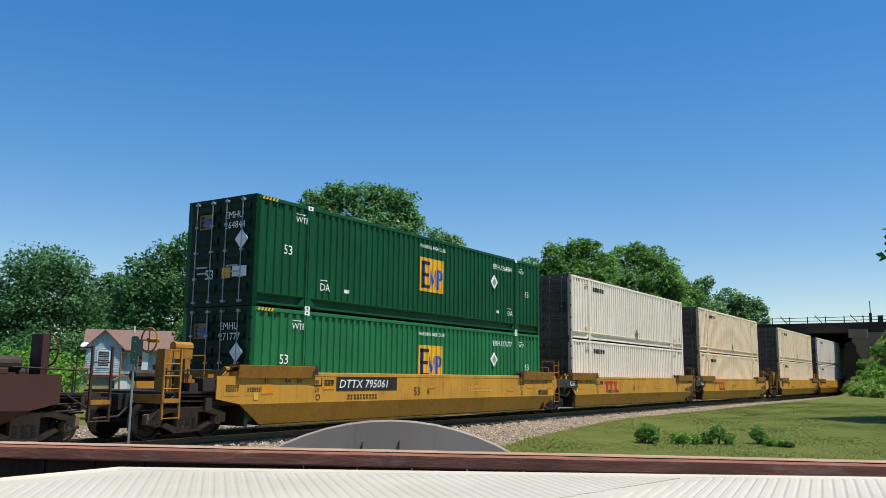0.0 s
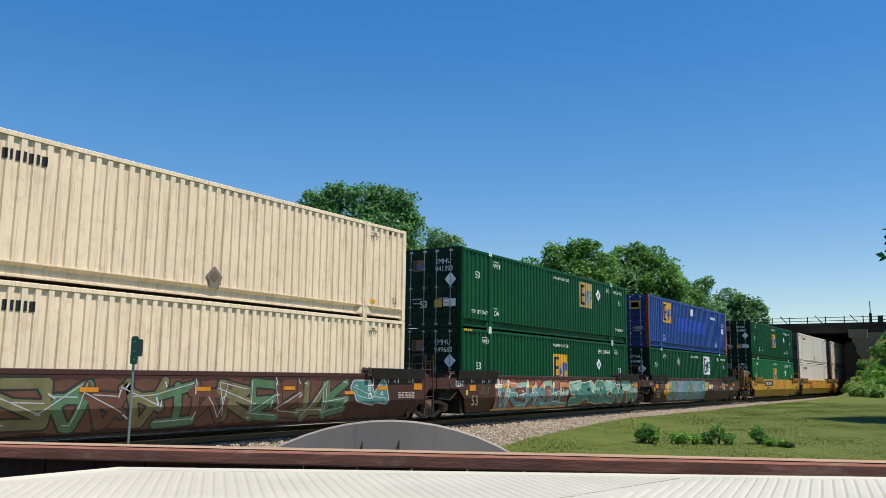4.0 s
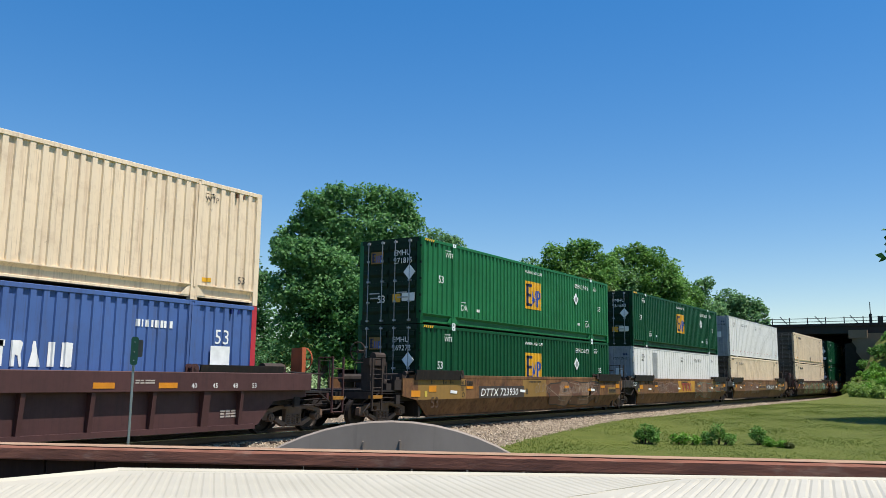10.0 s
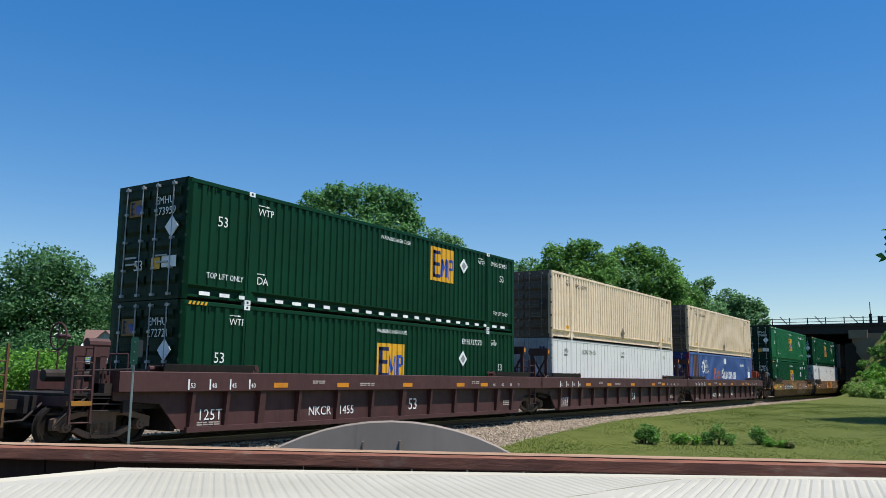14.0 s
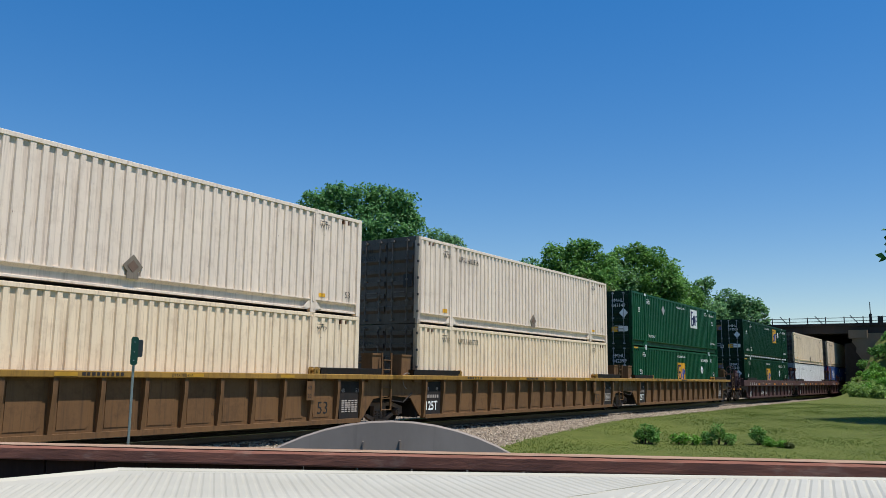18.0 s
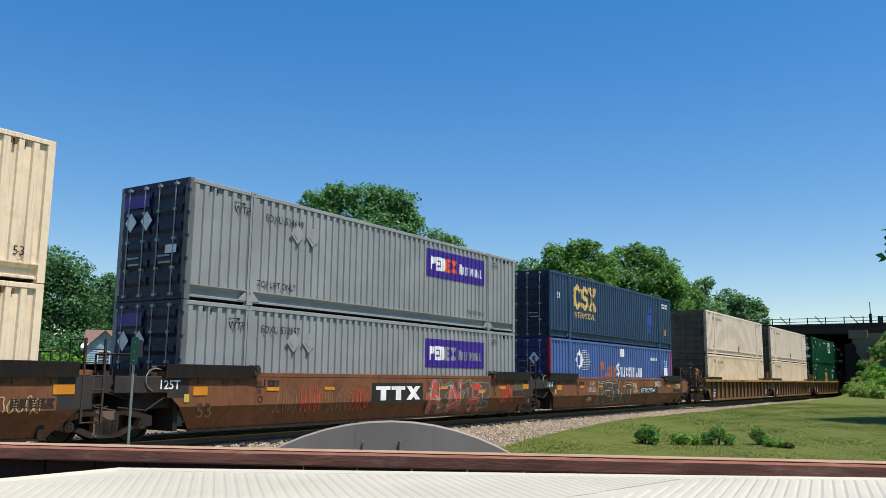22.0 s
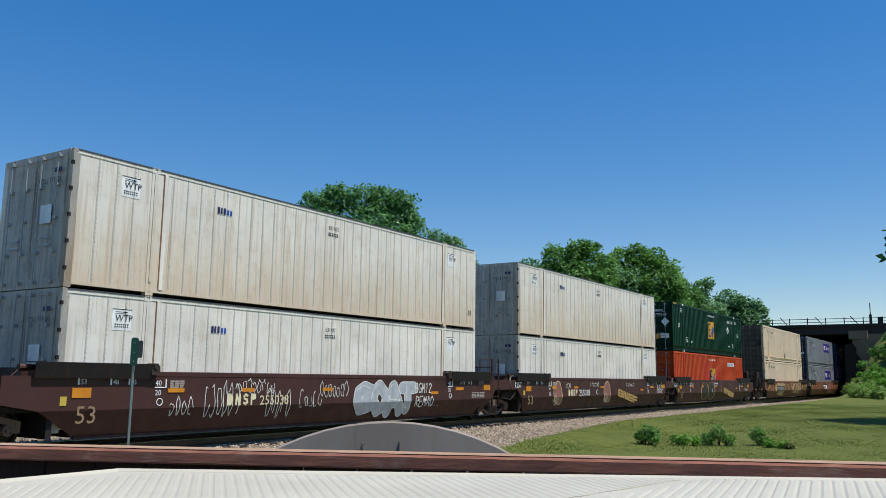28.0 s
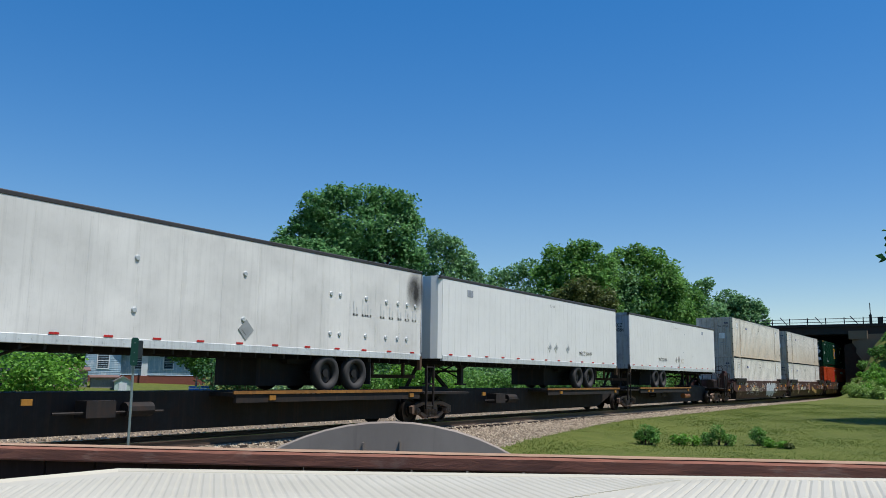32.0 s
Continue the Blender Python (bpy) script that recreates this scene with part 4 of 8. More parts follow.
    def valves():
        g = Geo()
        rng = random.Random(3 + s)
        for i in range(9):
            d, y, z = rng.uniform(.15, 1.7), rng.uniform(-.12, .5), rng.uniform(1.12, 1.5)
            bx(g, d, d + rng.uniform(.08, .25), y, y + .12, z, z + rng.uniform(.06, .16))
        for i in range(6):
            d, z = rng.uniform(.1, 1.2), rng.uniform(1.15, 1.6)
            g.pipe([(X(d), -.12, z), (X(d + .2), -.14, z - rng.uniform(.0, .2)), (X(d + rng.uniform(.3, .6)), -.1, z - rng.uniform(0, .3))], .014, 5)
        g.rod((X(.25), .05, 1.62), (X(.75), .05, 1.62), .07, 10)
        return g
    tagged(put("valve_gear", cached(("valves", s, iron.name), lambda: valves().mesh("valve_gear", iron)), w), kind="stuff")
    if end == "joint" and s == 0:
        put("air_hose", cached("hose0", lambda: Geo().pipe([(X(.6), -.16, 1.6), (X(.8), -.18, 1.63), (X(.97), -.2, 1.58), (X(1.07), -.24, 1.46), (X(1.08), -.25, 1.33), (X(1.02), -.25, 1.22), (X(.9), -.25, 1.14)], .012, 6).mesh("air_hose", plain("hose_grey", "7a746c", .7))), w, None, "pale rubber air hose")
        for k, pts in enumerate((((.9, -.1, 1.3), (1.4, -.15, 1.05), (1.9, -.1, 1.25)), ((.7, .0, 1.2), (1.3, -.05, .95), (2.0, 0, 1.15)), ((.5, -.17, 1.0), (1.0, -.2, .72), (1.7, -.18, .8)))):
            put("air_hose", cached(("hose", k), lambda: Geo().pipe([(X(d), y, z) for d, y, z in pts], .02, 6).mesh("air_hose", black_m)), w)
    if end != "joint":
        def rig():
            g = Geo()
            for d in (1.3, 1.75, 2.2, 2.6):
                g.rod((X(d), -.05, .95), (X(d), .35, .62), .02, 5)
            for z in (.72, .86, .98):
                g.rod((X(1.0), -.12, z), (X(2.65), -.12, z + .03), .016, 5)
            bx(g, 1.25, 1.6, -.2, .1, 1.1, 1.4)
            bx(g, 1.7, 1.95, -.15, .2, 1.1, 1.3)
            bx(g, 1.3, 1.5, -.2, -.1, .68, .95)
            for d in (1.5, 1.9, 2.5):
                g.rod((X(d), .0, 1.1), (X(d), .0, 1.62), .018, 5)
            g.rod((X(1.2), .0, 1.6), (X(2.6), .0, 1.55), .02, 5)
            g.rod((X(1.4), 1.2, 1.45), (X(2.5), 1.2, 1.45), .13, 10)
            g.pipe([(X(2.3), -.15, 1.05), (X(2.7), -.2, .8), (X(3.0), -.1, .45)], .022, 6)
            return g
        tagged(put("brake_rigging", cached(("rig", s, end), lambda: rig().mesh("brake_rigging", truck_m)), w), kind="stuff")
        if s == 0:
            def winch():
                g = Geo()
                bx(g, 1.75, 2.55, .05, .3, 1.84, 2.06)
                bx(g, 2.3, 2.5, .05, .4, 1.1, 1.86)
                bx(g, 1.8, 1.95, .05, .4, 1.1, 1.86)
                g.rod((X(1.7), .2, 2.12), (X(2.2), .2, 2.12), .12, 10)
                return g
            put("brake_housing", cached(("winch", iron.name), lambda: winch().mesh("brake_housing", iron)), w)

            def wheel():
                n = 16
                ring = [(X(2.75), .35 + .28 * math.cos(k * math.tau / n), 2.25 + .28 * math.sin(k * math.tau / n)) for k in range(n + 1)]
                g = Geo().pipe(ring, .02, 5)
                for k in range(0, n, 4):
                    g.rod((X(2.75), .35, 2.25), ring[k], .014, 5)
                return g.rod((X(2.5), .35, 2.25), (X(2.78), .35, 2.25), .05, 8)
            put("hand_brake", cached(("wheel", iron.name), lambda: wheel().mesh("hand_brake", iron)), w)
    if body is TAN and end == "joint":
        def block():
            g = Geo()
            bx(g, .52, 1.0, -.12, .3, 1.1, 2.2)
            bx(g, .5, 1.02, -.14, .32, 2.14, 2.2)
            bx(g, .15, .5, -.28, -.1, 1.35, 1.72)
            return g
        put("container_stop", cached(("block",) + key, lambda: block().mesh("container_stop", body)), w, None, "upright steel stop")
    if body is MAROON and end == "joint":
        def stop():
            g = Geo()
            for y in (-.1, .55):
                bx(g, .55, .67, y, y + .12, 1.1, 2.75)
            bx(g, .53, .69, -.15, .72, 2.45, 2.75)
            g.rod((X(.6), -.05, 2.4), (X(.6), .6, 1.3), .04, 6)
            g.rod((X(.6), .6, 2.4), (X(.6), -.05, 1.3), .04, 6)
            return g
        st = put("container_stop", cached(("stop",) + key, lambda: stop().mesh("container_stop", body)), w, None, "tall braced steel stop")
        part("reflector", bx(Geo(), .54, .68, -.158, -.151, 2.54, 2.68), orange_p, st, "orange reflector")
    if end == "coupled":
        def coupler():
            g = Geo()
            bx(g, 2.9, 3.55, MID - .1, MID + .1, .76, .96)
            bx(g, 3.45, 3.7, MID - .2, MID + .12, .7, 1.02)
            g.pipe([(X(2.7), MID - .5, .9), (X(3.1), MID - .5, .55), (X(3.65), MID - .3, .5)], .03)
            g.pipe([(X(2.72), -.1, .7), (X(2.78), MID, .62)], .02)
            return g
        put("coupler", cached(("coupler", s), lambda: coupler().mesh("coupler", truck_m)), w)
        if s == 1:
            def tank():
                g = Geo().rod((X(1.0), .75, 1.66), (X(1.75), .75, 1.66), .17, 14)
                return g
            put("air_tank", cached(("tank", body.name), lambda: tank().mesh("air_tank", GRIMY)), w)

            def brake():
                g = Geo().box(X(1.85), X(2.0), .1, .5, 1.1, 2.25)
                n = 16
                ring = [(X(2.12), .3 + .32 * math.cos(k * math.tau / n), 1.95 + .32 * math.sin(k * math.tau / n)) for k in range(n + 1)]
                g.pipe(ring, .02, 5)
                for k in range(0, n, 4):
                    g.rod((X(2.12), .3, 1.95), ring[k], .014, 5)
                return g.rod((X(1.95), .3, 1.95), (X(2.15), .3, 1.95), .04, 8)
            put("hand_brake", cached(("brake", body.name), lambda: brake().mesh("hand_brake", RUSTP if body is MAROON else iron)), w)
    # running gear: joints belong to the unit in front of them
    if end == "coupled" or s == 0:
        truck(w, off, X(1.68))


# --- spine cars with road trailers ---
def spine_car(off, body, first=False, p0=7.9, p1=15.9):
    w = thing("spine_car", "dark spine car with a yellow-edged wheel platform under a road trailer", "spine car", "cars of the train")
    part("spine", Geo().prism_y([(-1.0, .75), (-1.0, 1.12), (17.1, 1.12), (17.1, .75), (15.4, .22), (1.3, .22)], MID - .55, MID + .55), black_m, w, "deep centre beam")
    part("wheel_platform", Geo().box(p0 + .1, p1 - .1, -.2, WID + .2, 1.0, 1.1).box(p0 + .1, p1 - .1, -.2, -.12, .85, 1.0), black_m, w)
    part("platform_edge", Geo().box(p0, p1, -.235, -.19, 1.06, 1.14), paint("edge_yellow", "8a5e28", .65, .6, "43301c", .5, rust=.4), w, "worn yellow edge")
    part("end_platform", Geo().box(-1.0, 1.8, -.15, WID + .15, .98, 1.05).box(-1.3, -.9, MID - .25, MID + .25, .7, 1.0), black_m, w)
    h = part("hitch", Geo().box(1.0, 1.5, MID - .5, MID + .5, 1.9, 2.1).pipe([(1.2, MID - .35, 1.95), (.6, MID - .45, 1.1)], .07).pipe([(1.2, MID + .35, 1.95), (.6, MID + .45, 1.1)], .07).pipe([(1.3, MID, 1.95), (2.6, MID, 1.12)], .08).box(.3, 1.9, MID - .5, MID + .5, 1.1, 1.2), truck_m, w, "folding trailer hitch")
    for x in (2.6, p0 + 1.2, p1 - .7):
        part("bracket", Geo().box(x, x + .22, -.24, -.2, .9, 1.02), STEPYEL, w, "dull yellow bracket")
    part("ladder", Geo().box(-.9, -.85, -.2, -.14, .5, 1.9).box(-.5, -.45, -.2, -.14, .5, 1.9).rod((-.9, -.17, .6), (-.45, -.17, .6), .02, 6).rod((-.9, -.17, 1.3), (-.45, -.17, 1.3), .02, 6).rod((-.9, -.17, 1.85), (-.45, -.17, 1.85), .02, 6), body, w)
    bars(w, faint_q, p0 + 2.2, -.206, 1.045, 1.0, .06, 5)
    part("brake_gear", Geo().rod((3.5, .2, .7), (6.2, .2, .7), .03, 6).box(4.2, 4.9, .1, .5, .6, .95).rod((5.2, .25, .75), (5.9, .25, .75), .16, 10), black_m, w)
    truck(w, off, 0.0)
    if first:
        truck(w, off, 16.6)
        part("coupler", Geo().box(16.9, 18.8, MID - .2, MID + .2, .68, .98).box(18.6, 18.95, MID - .2, MID + .15, .66, 1.0), truck_m, w)
        part("hitch", Geo().box(14.6, 15.2, MID - .5, MID + .5, 1.86, 1.98).pipe([(14.9, MID - .35, 1.9), (15.5, MID - .45, 1.1)], .08).pipe([(14.9, MID + .35, 1.9), (15.5, MID + .45, 1.1)], .08).pipe([(14.8, MID - .3, 1.88), (12.9, MID - .3, 1.12)], .08).pipe([(14.8, MID + .3, 1.88), (12.9, MID + .3, 1.12)], .08).box(12.7, 15.8, MID - .5, MID + .5, 1.1, 1.2), black_m, w, "folding trailer hitch")
        part("air_tank", Geo().rod((8.5, -.05, .62), (9.5, -.05, .62), .15, 14), paint("tank_rust", "7a4c28", .6, .5, "3b2415", .5), w, "rusty brown air tank")
        part("brake_wheel", Geo().pipe([(16.9 + .25 * math.cos(k * .5236), .1, 1.75 + .25 * math.sin(k * .5236)) for k in range(13)], .025).rod((16.9, .1, 1.06), (16.9, .1, 1.75), .03, 6).rod((16.65, .1, 1.75), (17.15, .1, 1.75), .018, 6), truck_m, w, "dark hand-brake wheel on a post")
        part("brake_box", Geo().cham(16.5, 17.2, .3, .8, 1.06, 1.6, .05).rod((16.4, .5, 1.5), (17.6, .5, 1.5), .12, 10).pipe([(17.5, .2, 1.06), (17.5, .2, 1.7), (17.9, .2, 1.7), (17.9, .2, 1.06)], .03), paint("rusty_brake_gear", "3a2a22", .7, .6, "2a1a12", .6), w, "rusty brake gear")
        part("end_platform", Geo().box(16.0, 18.2, -.15, WID + .15, .98, 1.06), black_m, w)
        part("ladder", Geo().box(17.3, 17.36, -.22, -.16, .5, 1.9).box(17.8, 17.86, -.22, -.16, .5, 1.9).rod((17.3, -.19, .7), (17.86, -.19, .7), .02, 6).rod((17.3, -.19, 1.3), (17.86, -.19, 1.3), .02, 6).rod((17.3, -.19, 1.86), (17.86, -.19, 1.86), .02, 6), body, w)
    return w


def trailer(label, side, seams, L=16.1, axles=(11.6, 12.85), leg=2.3):
    """A road trailer; x from its nose, z from its floor (2.1 m over the rails)."""
    t = thing("semi_trailer", label, "trailer", "trailers on the train")
    H = 2.9
    part("side_wall", trailer_side(L, H, seams), side, t)
    part("side_wall", trailer_side(L, H, seams), side, t, "", Matrix.Translation((0, WID, 0)) @ Matrix.Diagonal((1, -1, 1, 1)))
    part("roof", Geo().box(0.1, L - .05, .05, WID - .05, H - .06, H - .01), side, t)
    part("top_rail", Geo().cham(0.12, L, -.012, .1, H - .11, H, .02), paint("trailer_rail_dark", "4a4644", .5, .3, "2a2624", .2, .5), t, "dark extruded roof rail")
    part("nose", Geo().prism_z([(0.0, .3), (0.0, WID - .3), (.12, WID - .08), (.3, WID), (.3, 0), (.12, .08)], .06, H - .02), side, t, "rounded front end")
    g = Geo().cham(0.3, L, -.014, .08, -.02, .17, .01)
    for i in range(60):
        x = .5 + i * (L - .8) / 59
        g.box(x - .012, x + .012, -.02, -.014, .05, .075)
    part("bottom_rail", g, paint("trailer_alu", "cdd0ce", .4, .3, "6f6a62", .4, .2), t)
    for i in range(13):
        x = .7 + i * (L - 1.3) / 12
        part("reflector", Geo().box(x, x + .22, -.02, -.012, .18, .225), red_p, t, "red reflective strip")
    part("floor", Geo().box(.3, L, .08, WID - .08, .0, .1), black_m, t)
    part("rear_frame", Geo().box(L - .02, L + .06, 0, WID, 0, .22).box(L - .02, L + .06, 0, .1, 0, H).box(L - .02, L + .06, WID - .1, WID, 0, H).box(L - .02, L + .06, 0, WID, H - .15, H), DOORWHITE, t)
    part("rear_door", Geo().box(L - .03, L + .02, .1, WID - .1, .22, H - .15), paint("trailer_door_grey", "a2a8ae", .5, .5, "4f4a46", .5), t)
    for y in (.35, .75, 1.15, WID - 1.15, WID - .75, WID - .35):
        part("lock_rod", Geo().rod((L + .05, y, .12), (L + .05, y, H - .1), .018, 6).box(L + .02, L + .07, y - .05, y + .05, .6, .66).box(L + .02, L + .07, y - .05, y + .05, 1.5, 1.56).box(L + .02, L + .07, y - .05, y + .05, 2.3, 2.36), rod_m, t)
    part("door_gap", Geo().box(L + .018, L + .024, MID - .015, MID + .015, .22, H - .15), black_m, t, "dark gap between door leaves")
    part("rear_bumper", Geo().box(L - .1, L, .2, WID - .2, -.62, -.5).box(L - .1, L - .03, .6, .7, -.55, 0).box(L - .1, L - .03, WID - .7, WID - .6, -.55, 0).box(L - .06, L + .05, -.02, .1, -.35, .1), paint("rusty_bumper", "54402f", .8, .5, "4a2c1c", .4), t)
    for y in (.5, WID - .66):
        part("landing_leg", Geo().box(leg, leg + .18, y, y + .16, -.78, .05).box(leg - .1, leg + .28, y - .05, y + .21, -.84, -.78).rod((leg + .1, y + .08, -.3), (leg + 1.0, y + .08, .04), .035, 6).rod((leg + .1, y + .08, -.3), (leg - .7, y + .08, .04), .03, 6), black_m, t)
    part("leg_brace", Geo().rod((leg + .1, .6, -.35), (leg + .1, WID - .6, -.35), .04, 6).rod((leg + .1, .6, -.6), (leg + .1, WID - .6, .0), .03, 6).rod((leg + .1, .6, 0), (leg + .1, WID - .6, -.6), .03, 6), black_m, t)
    beam = cached("floor_beam", lambda: Geo().box(-.03, .03, .1, WID - .1, -.13, .0).mesh("floor_beam", black_m))
    for i in range(30):
        put("floor_beam", beam, t, pose(.6 + i * (L - 1.1) / 29, 0, 0))
    part("bogie_frame", Geo().box(axles[0] - 1.1, axles[1] + 1.1, .55, .75, -.25, .02).box(axles[0] - 1.1, axles[1] + 1.1, WID - .75, WID - .55, -.25, .02).box(axles[0] - 2.0, axles[1] + .6, .8, WID - .2, -.85, .0).rod((axles[0], .3, -.5), (axles[0], WID - .3, -.5), .07, 8).rod((axles[1], .3, -.5), (axles[1], WID - .3, -.5), .07, 8), black_m, t)
    part("mud_flap", Geo().box(axles[1] + .75, axles[1] + .78, .1, .7, -.8, .0), rubber_m, t)
    me = cached("tyre", lambda: tyre_geo().mesh("tyre", rubber_m, True))
    hub = cached("hub", lambda: Geo().rod((0, -.05, 0), (0, .2, 0), .27, 16).rod((0, -.1, 0), (0, 0, 0), .12, 10).mesh("hub", paint("wheel_hub", "1c1a19", .6, .4, "0f0d0c", .3)))
    for x in axles:
        for y, turn in ((.02, 0), (WID - .02, 180)):
            ty = put("tyre", me, t, pose(x, y, -.49, 0, 0, turn))
            put("hub", hub, ty, pose(0, .19, 0))
    return t


def trailer_side(L, H, seams):
    g = Geo().box(.28, L, .0, .04, .16, H - .1)
    n = seams
    for i in range(1, n):
        x = .28 + (L - .28) * i / n
        g.box(x - .02, x + .02, -.0008, 0, .17, H - .11)
        z = .24
        while z < H - .15:
            g.box(x - .03, x - .018, -.007, -.002, z, z + .014)
            g.box(x + .018, x + .03, -.007, -.002, z, z + .014)
            z += .09
    return g


def tyre_geo():
    g = Geo()
    n = 28
    prof = [(.30, .02), (.42, -.01), (.48, .02), (.505, .06), (.505, .2), (.48, .25), (.40, .27), (.30, .25)]
    g.v = [(r * math.cos(k * math.tau / n), y, r * math.sin(k * math.tau / n)) for r, y in prof for k in range(n)]
    m = len(prof)
    g.f = [(j * n + k, j * n + (k + 1) % n, ((j + 1) % m) * n + (k + 1) % n, ((j + 1) % m) * n + k) for j in range(m) for k in range(n)]
    return g


# --- the consist ---
BOX = {
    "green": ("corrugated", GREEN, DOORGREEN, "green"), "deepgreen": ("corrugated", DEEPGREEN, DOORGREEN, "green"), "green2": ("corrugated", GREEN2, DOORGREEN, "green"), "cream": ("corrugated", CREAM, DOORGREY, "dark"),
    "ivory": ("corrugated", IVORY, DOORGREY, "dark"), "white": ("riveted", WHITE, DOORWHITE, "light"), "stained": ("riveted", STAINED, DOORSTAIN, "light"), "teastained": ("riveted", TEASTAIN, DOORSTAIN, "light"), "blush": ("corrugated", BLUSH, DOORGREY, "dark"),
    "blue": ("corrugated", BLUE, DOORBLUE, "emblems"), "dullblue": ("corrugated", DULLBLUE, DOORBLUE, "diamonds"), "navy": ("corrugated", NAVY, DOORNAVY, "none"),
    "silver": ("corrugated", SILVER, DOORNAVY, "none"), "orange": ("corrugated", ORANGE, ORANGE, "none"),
}
LABELS = {
    "green": "dark green corrugated 53-foot steel container", "deepgreen": "deep green corrugated 53-foot steel container", "green2": "faded green corrugated 53-foot steel container", "cream": "cream corrugated 53-foot container with stained dark grey doors",
    "ivory": "ivory corrugated 53-foot container with stained dark grey doors", "white": "white riveted sheet-and-post 53-foot container", "stained": "stained white riveted 53-foot container", "teastained": "white riveted 53-foot container with brown run-off stains", "blush": "pinkish cream corrugated 53-foot container with stained dark grey doors",
    "blue": "blue corrugated 53-foot container with orange corner posts", "dullblue": "worn blue corrugated container with red corner posts", "navy": "dark navy corrugated 53-foot container",
    "silver": "silver-grey corrugated container with navy doors", "orange": "orange corrugated 53-foot steel container",
}
CARS = [  # offset, well style, body, rear end, front end, upper box, lower box
    ("A", 97.6, "smooth", YEL, "coupled", "joint", "ivory", "ivory"), ("B", 78.01, "smooth", YEL, "coupled", "joint", "cream", "cream"),
    ("C", 54.01, "smooth", YEL, "joint", "coupled", "cream", "cream"), ("D", 34.42, "smooth", YEL, "joint", "joint", "ivory", "ivory"),
    ("E", 15.12, "smooth", YEL, "coupled", "joint", "green", "green2"), ("F", -8.32, "smooth", BROWN, "joint", "coupled", "blue", "green"),
    ("G", -27.75, "smooth", BROWN, "joint", "joint", "green", "green"), ("H", -47.29, "smooth", BROWN, "coupled", "joint", "cream", "cream"),
    ("I", -70.72, "smooth", OLDYEL, "joint", "coupled", "white", "cream"), ("J", -90.11, "smooth", OLDYEL, "joint", "joint", "green", "white"),
    ("K", -109.63, "smooth", OLDYEL, "coupled", "joint", "green2", "green"), ("L", -133.08, "ribbed", MAROON, "joint", "coupled", "cream", "dullblue"),
    ("M", -152.38, "ribbed", MAROON, "joint", "joint", "cream", "white"), ("N", -171.89, "ribbed", MAROON, "coupled", "joint", "deepgreen", "deepgreen"),
    ("O", -195.35, "ribbed", TAN, "joint", "coupled", "green", "green"), ("P", -214.92, "ribbed", TAN, "joint", "joint", "blush", "cream"),
    ("Q", -234.08, "ribbed", TAN, "coupled", "joint", "blush", "cream"), ("R", -257.57, "smooth", RUST, "joint", "coupled", "navy", "dullblue"),
    ("S", -276.81, "smooth", RUST, "joint", "joint", "silver", "silver"), ("T", -296.39, "smooth", RUST, "coupled", "joint", "cream", "cream"),
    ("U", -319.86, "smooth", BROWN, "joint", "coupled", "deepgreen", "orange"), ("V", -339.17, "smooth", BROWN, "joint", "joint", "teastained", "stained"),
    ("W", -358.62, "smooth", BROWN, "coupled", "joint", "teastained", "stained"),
]
WELLNAME = {"car_yellow": "yellow smooth-sided well car", "car_old_yellow": "rusty yellow-brown smooth-sided well car", "car_tan": "tan ribbed-sided well car", "car_brown": "red-brown smooth-sided well car",
            "car_dark_maroon": "dark maroon ribbed-sided well car", "car_rusty_orange": "rusty orange-brown smooth-sided well car"}
CODES = {"EU": "EMHU 264844", "EL": "EMHU 271777", "FL": "EMHU 644401", "GU": "EMHU 641393", "GL": "EMHU 249660", "IU": "ECDU 238348", "IL": "UPSU 601031", "JU": "EMHU 261663", "JL": "ECDU 296327",
         "KU": "EMHU 271815", "KL": "EMHU 269272", "LU": "UPSU 604477", "MU": "UPSU 601991", "ML": "ECDU 296331", "NU": "EMHU 273959", "NL": "EMHU 272721", "OU": "EMHU 643149", "OL": "EMHU 642399",
         "PU": "UPSU 605856", "PL": "UPSU 604723", "QU": "UPSU 605559", "QL": "UPSU 605175", "TU": "UPSU 602069", "TL": "UPSU 604274", "UU": "EMHU 275247", "UL": "EMHU 201462",
         "VU": "FEDU 779071", "VL": "FEDU 779083", "WU": "FEDU 779126", "WL": "FEDU 779100", "SU": "FDXU 534649", "SL": "FDXU 532857"}
UNIT = {}
for key, off, style, body, rear, front, up, low in CARS:
    w = well_car(off, style, body, WELLNAME[body.name] + " carrying two stacked containers", rear, front)
    MOVERS.append((w, off, SIDE_Y, 0.0))
    pair = []
    for nm, z, where in ((up, HIGH_Z, ", stacked on top"), (low, LOW_Z, " in a well car")):
        kind, side, door, marks = BOX[nm]
        post = {"blue": RUSTP, "dullblue": REDP}.get(nm)
        cast = {"green": placard_m, "green2": placard_m, "deepgreen": placard_m}.get(nm)
        c = container(kind, side, door, "container", LABELS[nm] + where, post, cast)
        door_marks(c, marks, CODES.get(key + ("U" if nm is up and z == HIGH_Z else "L"), "UPSU 605" + str(201 + 37 * len(MOVERS) % 700) if marks == "dark" else "ECDU 296301"))
        MOVERS.append((c, off, SIDE_Y, z))
        pair.append(c)
    UNIT[key] = (w, pair[0], pair[1])

